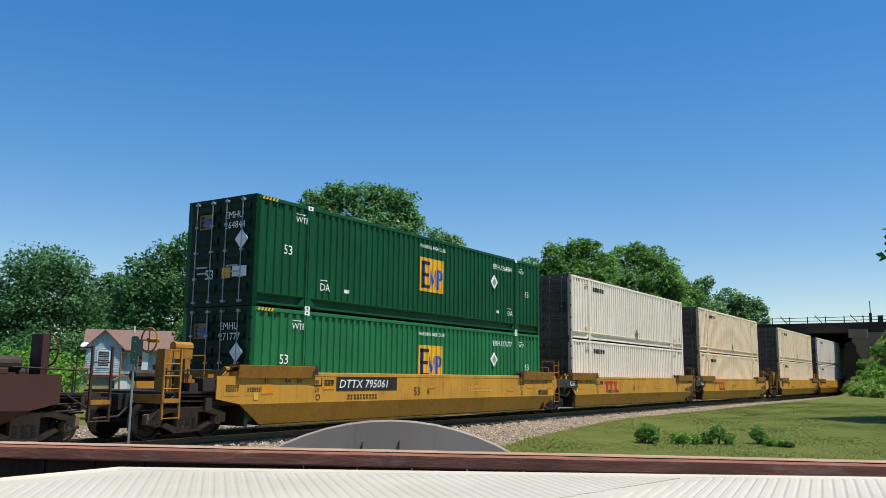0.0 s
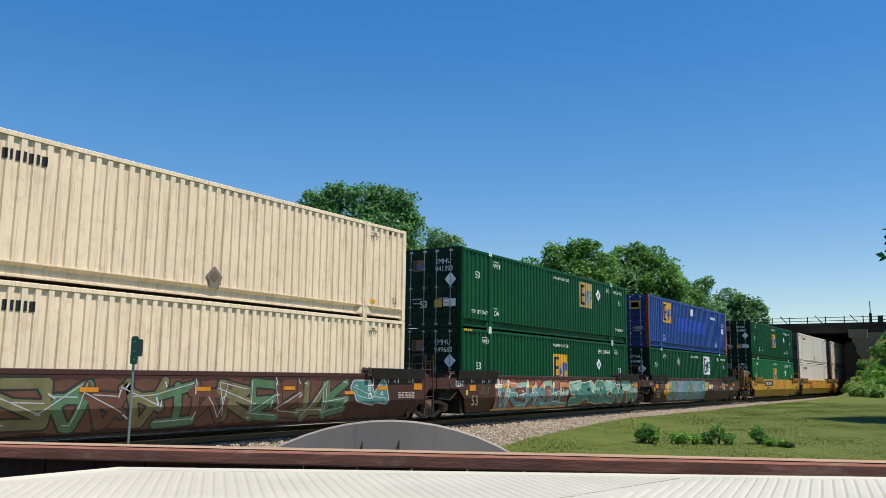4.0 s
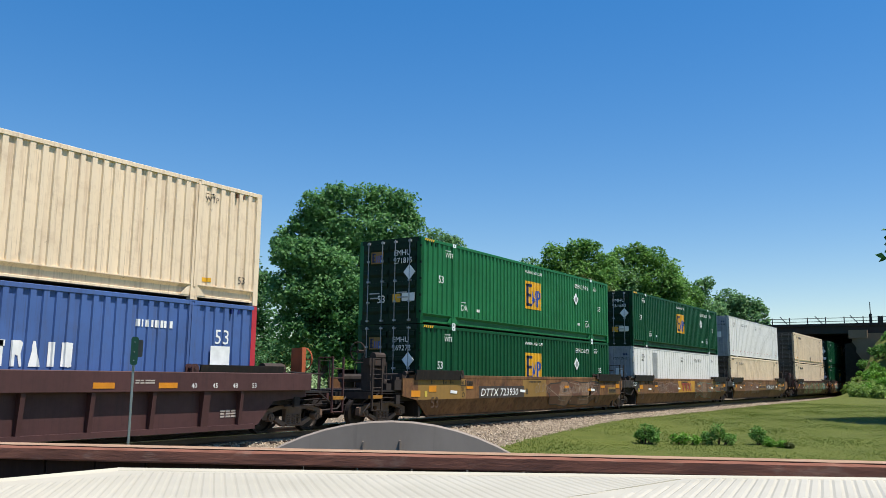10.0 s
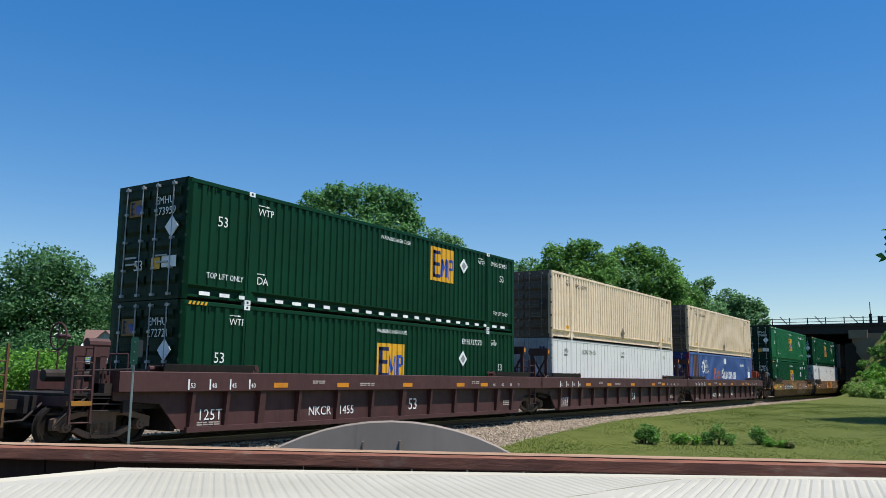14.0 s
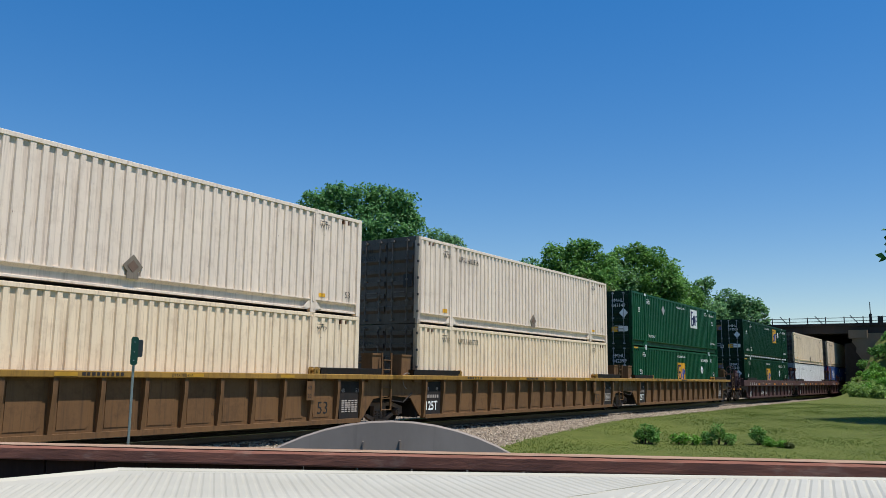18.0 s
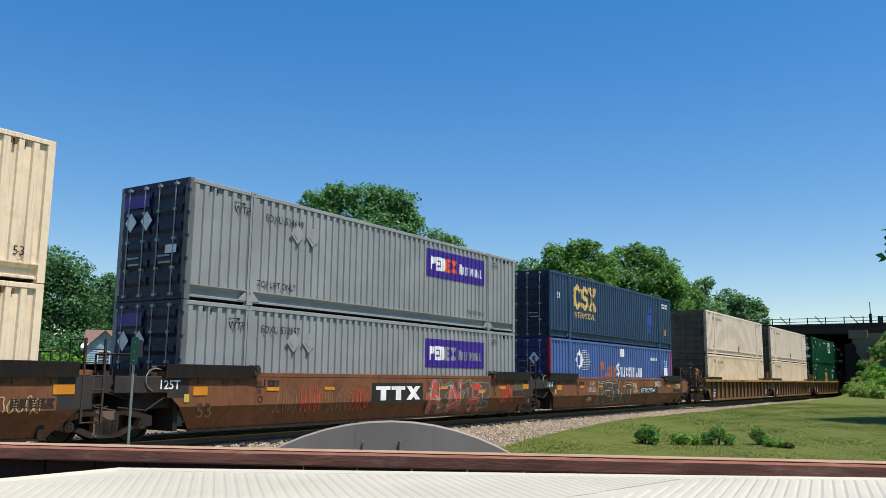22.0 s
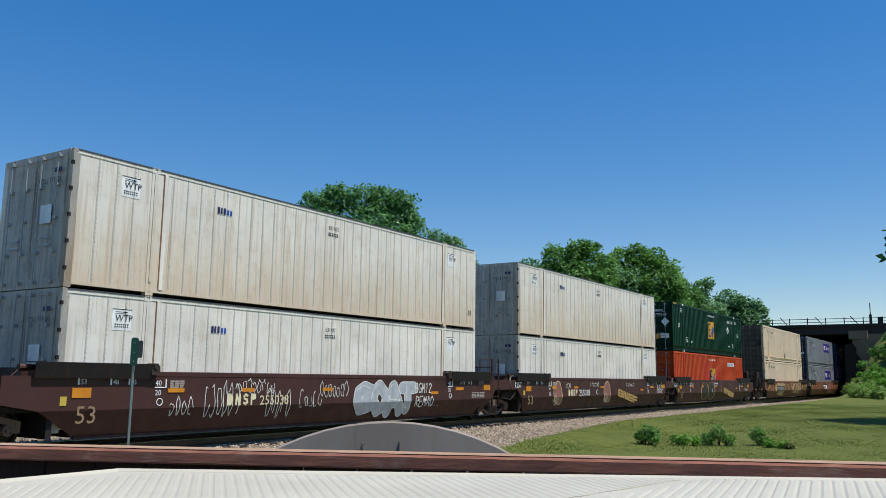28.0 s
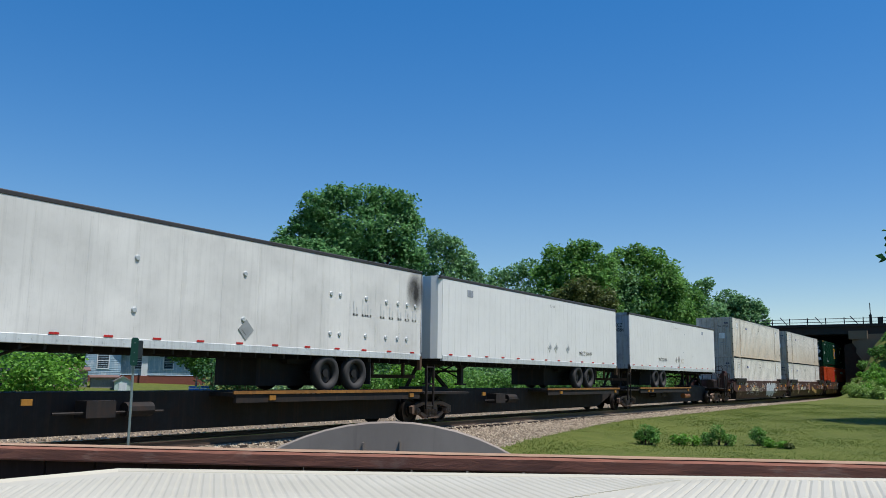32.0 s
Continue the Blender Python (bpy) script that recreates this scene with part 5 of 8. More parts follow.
TRAILERS = []
TURN = Matrix.Translation((16.1, 0, 0)) @ Matrix.Diagonal((-1, 1, 1, 1))
for off, lab, side, seams, first in ((-379.42, "white smooth-sided road trailer with scuffed lower edge", WHITE, 39, True), (-397.4, "white riveted road trailer on its rail car", WHITE, 39, False),
                                     (-414.5, "grey-white road trailer with round dents and a soot stain", paint("trailer_greywhite", "d6d3cc", .45, .15, "8d8a80", .2), 13, False)):
    w = spine_car(off, black_m, first, .8 if first else 7.9, 9.6 if first else 15.9)
    MOVERS.append((w, off, SIDE_Y, 0.0))
    t = trailer(lab, side, seams, 16.1, (10.8, 12.05) if first else (11.6, 12.85), 5.5 if first else 2.3)
    if first:    # this one rides with its doors towards the train's rear
        for ch in t.children:
            ch.matrix_basis = TURN @ ch.matrix_basis
    MOVERS.append((t, off, SIDE_Y, 2.1))
    TRAILERS.append((w, t))

# ---------- markings on the boxes ----------
STROKES = {
    "A": [[(0, 0), (.45, 1), (.55, 1), (1, 0)], [(.2, .36), (.8, .36)]], "B": [[(0, 0), (0, 1), (.8, .95), (.8, .6), (.1, .52)], [(.1, .52), (.95, .42), (.9, .05), (0, 0)]],
    "C": [[(1, .85), (.6, 1), (.15, .85), (0, .5), (.15, .15), (.6, 0), (1, .15)]], "D": [[(0, 0), (0, 1), (.6, .95), (1, .5), (.6, .05), (0, 0)]],
    "E": [[(1, 1), (0, 1), (0, 0), (1, 0)], [(0, .52), (.8, .52)]], "F": [[(1, 1), (0, 1), (0, 0)], [(0, .52), (.8, .52)]], "G": [[(1, .85), (.5, 1), (.1, .8), (0, .4), (.3, 0), (.95, .1), (.95, .45), (.6, .45)]],
    "H": [[(0, 0), (.05, 1)], [(.95, 1), (1, 0)], [(0, .5), (1, .52)]], "I": [[(.5, 0), (.5, 1)]], "K": [[(0, 0), (0, 1)], [(1, 1), (.1, .45), (1, 0)]], "L": [[(0, 1), (0, 0), (1, .03)]],
    "M": [[(0, 0), (.1, 1), (.5, .35), (.9, 1), (1, 0)]], "N": [[(0, 0), (.05, 1), (.95, 0), (1, 1)]], "O": [[(.5, 1), (.1, .8), (0, .4), (.4, 0), (.9, .15), (1, .6), (.5, 1)]],
    "P": [[(0, 0), (0, 1), (.9, .9), (.9, .6), (.05, .48)]], "R": [[(0, 0), (0, 1), (.9, .9), (.85, .6), (.1, .5), (1, 0)]], "S": [[(.95, .88), (.45, 1), (.05, .8), (.15, .56), (.85, .44), (.95, .18), (.5, 0), (.0, .12)]],
    "T": [[(0, 1), (1, .98)], [(.5, 1), (.5, 0)]], "U": [[(0, 1), (.05, .15), (.5, 0), (.95, .15), (1, 1)]], "X": [[(0, 0), (1, 1)], [(0, 1), (1, 0)]],
    "1": [[(.2, .8), (.5, 1), (.5, 0)]], "2": [[(0, .8), (.5, 1), (.95, .75), (0, 0), (1, 0)]], "3": [[(0, .9), (.6, 1), (.9, .75), (.3, .52), (.95, .3), (.5, 0), (0, .1)]], ".": [[(.4, 0), (.5, .06)]], "-": [[(0, .5), (1, .5)]],
}


def warn(c, x, mat=None, z=2.5, size=.17):
    lettering("WARNING HIGH CUBE", mat or white_p, c, x, -.008, z, size, .9)


def code_line(c, code, mat, x, z, size, wide=.9):
    if code:
        lettering(code, mat, c, x, -.008, z, size, wide)
    else:
        bars(c, mat, x, -.006, z, size * 5, size * .75, 10)


def green_marks(c, plan, code=""):
    """plan a: square emblem past the middle; plan b: emblem near the front, lifting notes."""
    if plan[0] == "a":
        lettering("53", white_p, c, 1.05, -.008, 1.45, .36)
        arrow_word(c, "WTP", white_p, 1.5, 2.38, .24)
        arrow_word(c, "DA", white_p, 2.55, .6, .3)
        panel(c, white_p, 3.6, 3.82, .62, .72, -.004, "marking")
        warn(c, 7.4)
        emblem(c, 7.42, 1.05, 1.42, plan[1], navy_p, azure_p)
        diamond(c, 12.35, 1.82, .27, placard_m)
        code_line(c, code, white_p, 12.3, 2.34, .27)
        arrow_word(c, "WTP", white_p, 14.35, 2.35, .2)
        lettering("53", white_p, c, 14.85, -.008, 1.45, .34)
        arrow_word(c, "DA", white_p, 13.42, .62, .28)
        panel(c, white_p, 12.6, 12.8, .66, .76, -.004, "marking")
        hz = Geo()
        for i in range(5):
            hz.prism_y([(.2 + i * .12, HGT - .1), (.24 + i * .12, HGT - .02), (.30 + i * .12, HGT - .02), (.26 + i * .12, HGT - .1)], -.012, -.005)
        part("hazard_stripes", hz, yellow_p, c)
    else:
        lettering("53", white_p, c, .96, -.008, 1.85, .36)
        arrow_word(c, "WTP", white_p, 2.3, 2.35, .26)
        arrow_word(c, "DA", white_p, 2.35, .55, .28) if plan[2] == "da" else None
        lettering("TOP LIFT ONLY", white_p, c, 2.42 if plan[2] != "da" else .7, -.008, .55, .2, .85)
        warn(c, 7.5)
        emblem(c, 10.3, 1.5, 1.45, plan[1], black_p if plan[1] is FADED else navy_p, navy_p if plan[1] is white_p else slate_p if plan[1] is FADED else azure_p)
        diamond(c, plan[3], 2.2, .27, placard_m if plan[2] == "da" else grey_p)
        arrow_word(c, "WTP", white_p, 13.4, 2.4, .22)
        code_line(c, code, white_p, 14.32, 2.45, .23)
        lettering("53", white_p, c, 15.0, -.008, 1.9, .34)
        lettering("TOP LIFT ONLY", white_p, c, 14.5, -.008, .6, .19, .85)


def thick_line(g, pts, t, y):
    lift = 0
    for (xa, za), (xb, zb) in zip(pts, pts[1:]):
        d = math.hypot(xb - xa, zb - za) or 1
        ux, uz = (xb - xa) / d * t * .4, (zb - za) / d * t * .4
        nx, nz = -(zb - za) / d * t / 2, (xb - xa) / d * t / 2
        g.prism_y([(xa - ux + nx, za - uz + nz), (xb + ux + nx, zb + uz + nz), (xb + ux - nx, zb + uz - nz), (xa - ux - nx, za - uz - nz)], y - .003 - lift, y)
        lift = .0006 - lift


FORMS = {  # outlines of filled forms, then lines
    "flag": ([[(0, 0), (.3, 0), (.3, .4), (1, .5), (1, .95), (0, 1)]], []), "wedge": ([[(0, 0), (1, 0), (.6, 1), (.4, 1)]], []), "open_ring": ([], STROKES["C"]), "comb": ([], STROKES["E"]),
    "banner": ([[(0, 0), (.3, 0), (.3, .45), (.6, .4), (.8, 0), (1, 0), (.85, .5), (1, .9), (.8, 1), (0, 1)]], []), "double_bend": ([], STROKES["S"]), "tee": ([], STROKES["T"]), "fork": ([], STROKES["K"]),
    "post": ([], STROKES["I"]), "gate": ([], STROKES["N"]), "cross": ([], STROKES["X"]), "peaks": ([], STROKES["M"]), "angle": ([], STROKES["L"]), "cup": ([], STROKES["U"]), "disc": ([[(0, 0), (.6, 0), (1, .3), (1, .7), (.6, 1), (0, 1)]], []),
}


def brand_shapes(c, mat, x, z, w, h, forms, name="brand_shape", first=1.0, thick=.16, y=-.007, gap=.3):
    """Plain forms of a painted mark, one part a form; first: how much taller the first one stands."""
    forms = forms.split()
    step = w / (len(forms) + (first - 1))
    a = x
    for i, f in enumerate(forms):
        k = first if i == 0 else 1.0
        ww, hh, t = step * k * (1 - gap), h * k, thick * h * (1.15 if i == 0 and first > 1 else 1)
        g = Geo()
        for outline in FORMS[f][0]:
            g.prism_y([(a + u * ww, z + v * hh) for u, v in outline], y - .003, y)
        for line in FORMS[f][1]:
            thick_line(g, [(a + t / 2 + u * (ww - t), z + t * .45 + v * (hh - t * .9)) for u, v in line], t, y)
        part(name, g, mat, c)
        a += step * k


def cream_marks(c, num=True, code=""):
    arrow_word(c, "WTP", black_p, 1.5, 2.35, .24)
    code_line(c, code, black_p, 2.5, 2.33, .27)
    diamond(c, 8.25, .58, .26, HOLDER)
    part("placard_bracket", Geo().box(8.1, 8.4, -.024, -.008, .3, .44), HOLDER, c)
    arrow_word(c, "WTP", black_p, 14.3, 2.4, .2)
    if num:
        lettering("53", black_p, c, 15.45, -.008, .5, .26)
    panel(c, yellow_p, 1.55, 1.8, .45, .58, -.004, "marking")
    panel(c, yellow_p, 14.35, 14.6, .45, .55, -.004, "marking")


def white_marks(c, stained=False, code="", cx=3.6):
    arrow_word(c, "WTP", black_p, 1.25, 2.3, .2)
    bars(c, black_p, 1.25, .004, 2.16, .36, .1, 7, rows=2)
    lettering("53/102", black_p, c, 8.0, -.0, 2.42, .16)
    bars(c, black_p, 8.0, .004, 2.24, .45, .12, 6, rows=2)
    arrow_word(c, "WTP", black_p, 14.35, 2.3, .2)
    lettering("53", black_p, c, 15.65, 0, .5, .24)
    g = Geo()
    if stained:
        for x in (2.35, 14.0):
            part("seam_post", Geo().box(x - .05, x + .05, -.012, .008, .14, HGT - .1), STAINED, c, "rust-streaked post")
            part("rust_streak", Geo().box(x - .075, x - .052, -.004, .008, .14, HGT - .1), RUSTLINE, c, "brown rusty seam")
        for x in (1.2, 14.3):
            panel(c, white_p, x - .02, x + .46, 2.1, 2.56, .006, "label_plate", "white plate with border", .003)
            part("plate_border", Geo().box(x - .02, x + .46, -.001, .003, 2.545, 2.56), black_p, c)
        bars(c, navy_p, 3.9, -.002, 2.18, .28, .16, 3, "brand_shape")
        bars(c, azure_p, 4.2, -.002, 2.18, .2, .13, 2, "brand_shape")
    else:
        code_line(c, code, black_p, cx, 2.3, .27)
        for i in range(14):
            x = .8 + i * 1.1
            part("reflector", Geo().box(x, x + .2, -.006, .0, .40, .45), red_p, c, "red reflective strip")


ED = dict(U=1, L=2)
box = lambda k, lev: UNIT[k][ED[lev]]
for k in "EJKU":
    green_marks(box(k, "U"), ("a", yellow_p), CODES.get(k + "U"))
for k in "EKGO":
    green_marks(box(k, "L"), ("a", yellow_p), CODES.get(k + "L"))
green_marks(box("N", "L"), ("a", yellow_p), CODES["NL"])
green_marks(box("G", "U"), ("b", FADED, "da", 12.4), CODES["GU"])
green_marks(box("N", "U"), ("b", yellow_p, "da", 12.36), CODES["NU"])
green_marks(box("O", "U"), ("b", white_p, "top", 5.03), CODES["OU"])
green_marks(box("F", "L"), ("b", white_p, "top", 5.05), CODES["FL"])
panel(box("G", "L"), GREEN, 6.5, 8.0, .4, 2.4, -.002, "repair_panel", "darker repainted patch")
for k, lev in (("A", "U"), ("B", "U"), ("C", "U"), ("D", "U"), ("H", "U"), ("L", "U"), ("M", "U"), ("P", "U"), ("Q", "U"), ("T", "U")):
    cream_marks(box(k, lev), True, CODES.get(k + lev, ""))
for k in "ABCDHIPQT":
    cream_marks(box(k, "L"), k in "HI", CODES.get(k + "L", ""))
for k, lev in (("I", "U"), ("J", "L"), ("M", "L")):
    white_marks(box(k, lev), False, {"I": "ECDU   238 348", "J": "ECDU  296 327", "M": "ECDU  296 331"}[k], {"I": 3.6, "J": 10.6, "M": 3.2}[k])
for k in "VW":
    for lev in "UL":
        white_marks(box(k, lev), True)
panel(box("J", "L"), grey_p, 3.0, 3.7, 1.0, 2.65, .004, "repair_panel", "bare grey patch")
bars(box("N", "U"), white_p, .5, .0, .12, 15.2, .09, 24, "reflector", .5)

# the blue boxes
c = box("F", "U")
emblem(c, 2.5, 1.5, 1.48, yellow_p, navy_p, azure_p)
panel(c, paint("patch_blue", "2248b0", .5, .15, "20307a", .2), 5.0, 11.1, 1.15, 1.93, -.002, "repainted_patch", "brighter blue repainted patch")
panel(c, white_p, 7.9, 8.3, 2.2, 2.62, -.006, "marking")
arrow_word(c, "DA", white_p, 2.45, .45, .28)
arrow_word(c, "DA", white_p, 13.2, .45, .28)
lettering("53", white_p, c, 14.8, -.008, 1.85, .42)
panel(c, white_p, 14.85, 15.25, 1.4, 1.75, -.006, "marking")
bars(c, white_p, 12.2, -.006, 2.25, 1.3, .16, 10)
panel(c, azure_p, 11.9, 12.9, 2.3, 2.5, -.004, "marking")
for k in "LR":
    c = box(k, "L")
    d = part("brand_shape", Geo().prism_y([(3.1, 1.55), (2.65, 2.02), (3.1, 2.5), (3.55, 2.02)], -.012, -.006), white_p, c, "white diamond badge")
    part("brand_shape", Geo().box(2.92, 3.14, -.017, -.012, 1.78, 2.22), azure_p, d)
    g = Geo()
    for i in range(12):
        x0 = 3.15 + abs(i - 6) * .055
        g.box(x0, 4.35 - abs(i - 5) * .06, -.01, -.006, 1.58 + i * .078, 1.6 + i * .078)
    part("brand_stripes", g, white_p, c, "thin white speed stripes")
    brand_shapes(c, plain("faded_orange_mark", "b8683c", .6), 5.5, 1.28, 2.05, .5, "flag wedge open_ring comb banner", first=1.45, thick=.24)
    brand_shapes(c, white_p, 7.6, 1.28, 3.65, .5, "double_bend tee wedge open_ring fork tee banner wedge post gate", first=1.45, thick=.24)
    panel(c, white_p, 8.1, 8.6, 2.3, 2.68, -.006, "marking")
    lettering("53", white_p, c, 14.8, -.008, 1.9, .5)
    panel(c, white_p, 14.7, 15.3, 1.38, 1.85, -.006, "label_plate")
    lettering("110\"", black_p, c, 14.76, -.012, 1.54, .3)
    lettering("INSIDE HEIGHT", black_p, c, 14.74, -.012, 1.42, .085)
    bars(c, white_p, 12.6, -.006, 2.2, 1.0, .16, 8)
panel(box("L", "L"), paint("rust_runs", "6a4a3a", .8, .6, "3a4a70", .8), 1.0, 1.95, .4, 2.75, -.001, "rust_patch", "rusted panel with bare streaks")
# navy box: gold shapes of a large mark
c = box("R", "U")
gold = plain("gold_marking", "d8b56a", .5)
lettering("53", white_p, c, .75, -.008, 1.75, .36)


def ringlet(cx, cz, rx, rz, t, a0, a1, n=18):
    g = Geo()
    for i in range(n):
        a, b = a0 + (a1 - a0) * i / n, a0 + (a1 - a0) * (i + 1) / n
        g.prism_y([(cx + rx * math.cos(a), cz + rz * math.sin(a)), (cx + rx * math.cos(b), cz + rz * math.sin(b)), (cx + (rx - t) * math.cos(b), cz + (rz - t) * math.sin(b)), (cx + (rx - t) * math.cos(a), cz + (rz - t) * math.sin(a))], -.012, -.006)
    return g


brand_shapes(c, gold, 2.5, 1.4, 2.65, 1.1, "open_ring double_bend cross", thick=.2, gap=.1)
for x0, x1, z in ((4.25, 4.6, 2.38), (4.7, 5.12, 2.38), (4.2, 4.6, 1.4), (4.75, 5.15, 1.4)):
    part("brand_shape", Geo().box(x0, x1, -.013, -.0095, z, z + .13), gold, c, "slab foot of a gold shape")
lettering("INTERMODAL", gold, c, 2.52, -.008, 1.0, .38, 1.02)
panel(c, azure_p, 12.5, 13.1, 1.9, 2.15, -.002, "repainted_patch")
panel(c, azure_p, 12.3, 12.9, 1.2, 1.8, -.002, "repainted_patch")
panel(c, azure_p, 12.2, 12.6, .8, 1.1, -.002, "repainted_patch")
bars(c, white_p, 14.6, -.006, 2.3, 1.0, .3, 7, rows=2)
panel(c, orange_p, 15.0, 15.35, .75, 1.1, -.006, "marking")
# silver-grey boxes with a purple sign
purple = plain("purple_sign", "3a1f86", .45)
for lev in "UL":
    c = box("S", lev)
    zs = 1.62 if lev == "U" else 1.5
    p = panel(c, purple, 9.95, 13.75, zs, zs + .94, -.006, "sign_panel", "purple sign panel")
    brand_shapes(p, white_p, 10.2, zs + .24, .98, .46, "flag comb disc", "sign_shape", thick=.26, y=-.0105, gap=.12)
    brand_shapes(p, plain("orange_sign", "e2551f", .45) if lev == "U" else grey_p, 11.16, zs + .24, .72, .46, "comb cross", "sign_shape", thick=.26, y=-.0105, gap=.12)
    brand_shapes(p, placard_m if lev == "U" else grey_p, 12.05, zs + .26, 1.55, .3, "peaks cup angle tee post peaks open_ring disc wedge angle", "sign_shape", first=1.2, thick=.13, y=-.0105)
    arrow_word(c, "WTP", black_p, 1.4, 2.3, .26)
    code_line(c, CODES["S" + lev], black_p, 2.5, 2.25, .27)
    for x in (3.7, 4.3):
        diamond(c, x, 2.05, .27, grey_p)
    if lev == "U":
        lettering("TOP LIFT ONLY", black_p, c, 2.3, -.008, .5, .24, .85)
        lettering("TOP LIFT ONLY", black_p, c, 12.6, -.008, .5, .2, .85)
    arrow_word(c, "WTP", black_p, 14.3, 2.35, .22)
    part("sign_panel", Geo().box(-.066, -.057, 1.4, 2.35, 2.3, 2.62), purple, c, "purple sign on the door")
    for y in (1.45, 2.05):
        part("placard", Geo().add([(-.076, y, 2.2), (-.076, y + .22, 1.95), (-.076, y, 1.7), (-.076, y - .22, 1.95)], [(0, 1, 2, 3)]), placard_m, c, "white diamond placard")
    part("label_plate", Geo().box(-.066, -.057, .3, .7, 1.1, 1.3), placard_m, c)
# orange box
c = box("U", "L")
warn(c, 7.3)
emblem(c, 7.5, .95, 1.3, yellow_p, navy_p, azure_p)
redpatch = paint("patch_red", "c23a24", .5, .2, "8d2f22", .2)
panel(c, redpatch, 6.1, 7.45, 1.1, 2.35, -.002, "repainted_patch", "redder repainted patch")
panel(c, redpatch, 8.85, 9.9, 1.1, 1.95, -.002, "repainted_patch", "redder repainted patch")
panel(c, white_p, 11.9, 13.75, 2.2, 2.46, -.006, "marking")
lettering("EMHU  201462", black_p, c, 11.98, -.012, 2.24, .27, .85)


# ---------- markings and spray paint on the cars ----------
def wy(z):
    return -.235 if z >= .78 else -.235 + (.78 - z) / .54 * .175


def clip(poly, z, keep_above):
    out = []
    for i, p in enumerate(poly):
        q = poly[(i + 1) % len(poly)]
        pin, qin = (p[1] >= z) == keep_above, (q[1] >= z) == keep_above
        if pin:
            out.append(p)
        if pin != qin:
            t = (z - p[1]) / (q[1] - p[1])
            out.append((p[0] + (q[0] - p[0]) * t, z))
    return out


def spray(g, poly, lift):
    for above in (True, False):
        pp = clip(poly, .78, above)
        if len(pp) > 2:
            e = 1e-4 if above else -1e-4
            cx, cz = sum(p[0] for p in pp) / len(pp), sum(p[1] for p in pp) / len(pp)
            vs = [(x, (-.235 if above else wy(min(z, .78))) - lift, z) for x, z in pp]
            vs.append((cx, (-.235 if above else wy(min(cz, .78))) - lift, cz))
            n = len(pp)
            g.add(vs, [(i, (i + 1) % n, n) for i in range(n)])


def blob(rng, x, z, rx, rz, rough=.3, n=14):
    ph, k = rng.uniform(0, 6.3), rng.choice((2, 3, 4))
    return [(x + rx * math.cos(a) * (1 + rough * math.sin(k * a + ph)), max(.3, min(1.44, z + rz * math.sin(a) * (1 + rough * math.cos(k * a + ph))))) for a in (i * math.tau / n for i in range(n))]


def stroke(g, pts, w, lift):
    for (x0, z0), (x1, z1) in zip(pts, pts[1:]):
        d = math.hypot(x1 - x0, z1 - z0) or 1
        nx, nz = -(z1 - z0) / d * w / 2, (x1 - x0) / d * w / 2
        spray(g, [(x0 + nx, z0 + nz), (x1 + nx, z1 + nz), (x1 - nx, z1 - nz), (x0 - nx, z0 - nz)], lift)


TICK = itertools.count()
SKEL = [
    [[(0, 0), (.05, 1), (.85, 0), (.9, 1)]],
    [[(.9, .95), (.1, .9), (.1, .55), (.9, .45), (.85, .05), (0, 0)]],
    [[(.9, 1), (0, .95), (.05, 0), (.9, .05)], [(.05, .5), (.7, .52)]],
    [[(0, 0), (.4, 1), (.55, 1), (.95, 0)], [(.2, .35), (.75, .35)]],
    [[(0, 1), (.05, .05), (.85, 0), (.85, 1)]],
    [[(0, 0), (0, 1), (.8, .85), (.1, .5), (.9, 0)]],
    [[(0, 0), (.1, 1), (.5, .4), (.9, 1), (.95, 0)]],
    [[(0, 1), (.95, .95)], [(.5, 1), (.45, 0)]],
    [[(.1, 0), (0, .9), (.7, 1), (.9, .5), (.6, .05), (.1, 0)]],
]


def fat(g, pts, w, lift, split=None, above=True):
    """A thick sprayed line with round corners; split keeps only what lies over or under a height."""
    k = 0
    for (x0, z0), (x1, z1) in zip(pts, pts[1:]):
        d = math.hypot(x1 - x0, z1 - z0) or 1
        nx, nz = -(z1 - z0) / d * w / 2, (x1 - x0) / d * w / 2
        quad = [(x0 + nx, z0 + nz), (x1 + nx, z1 + nz), (x1 - nx, z1 - nz), (x0 - nx, z0 - nz)]
        for poly in (quad, [(x1 + w / 2 * math.cos(a), z1 + w / 2 * math.sin(a)) for a in (i * math.tau / 10 for i in range(10))]):
            poly = [(x, max(.27, min(1.45, z))) for x, z in poly]
            if split is not None:
                poly = clip(poly, split, above)
            if len(poly) > 2:
                spray(g, poly, lift + .00013 * (next(TICK) % 13))
            k += 1


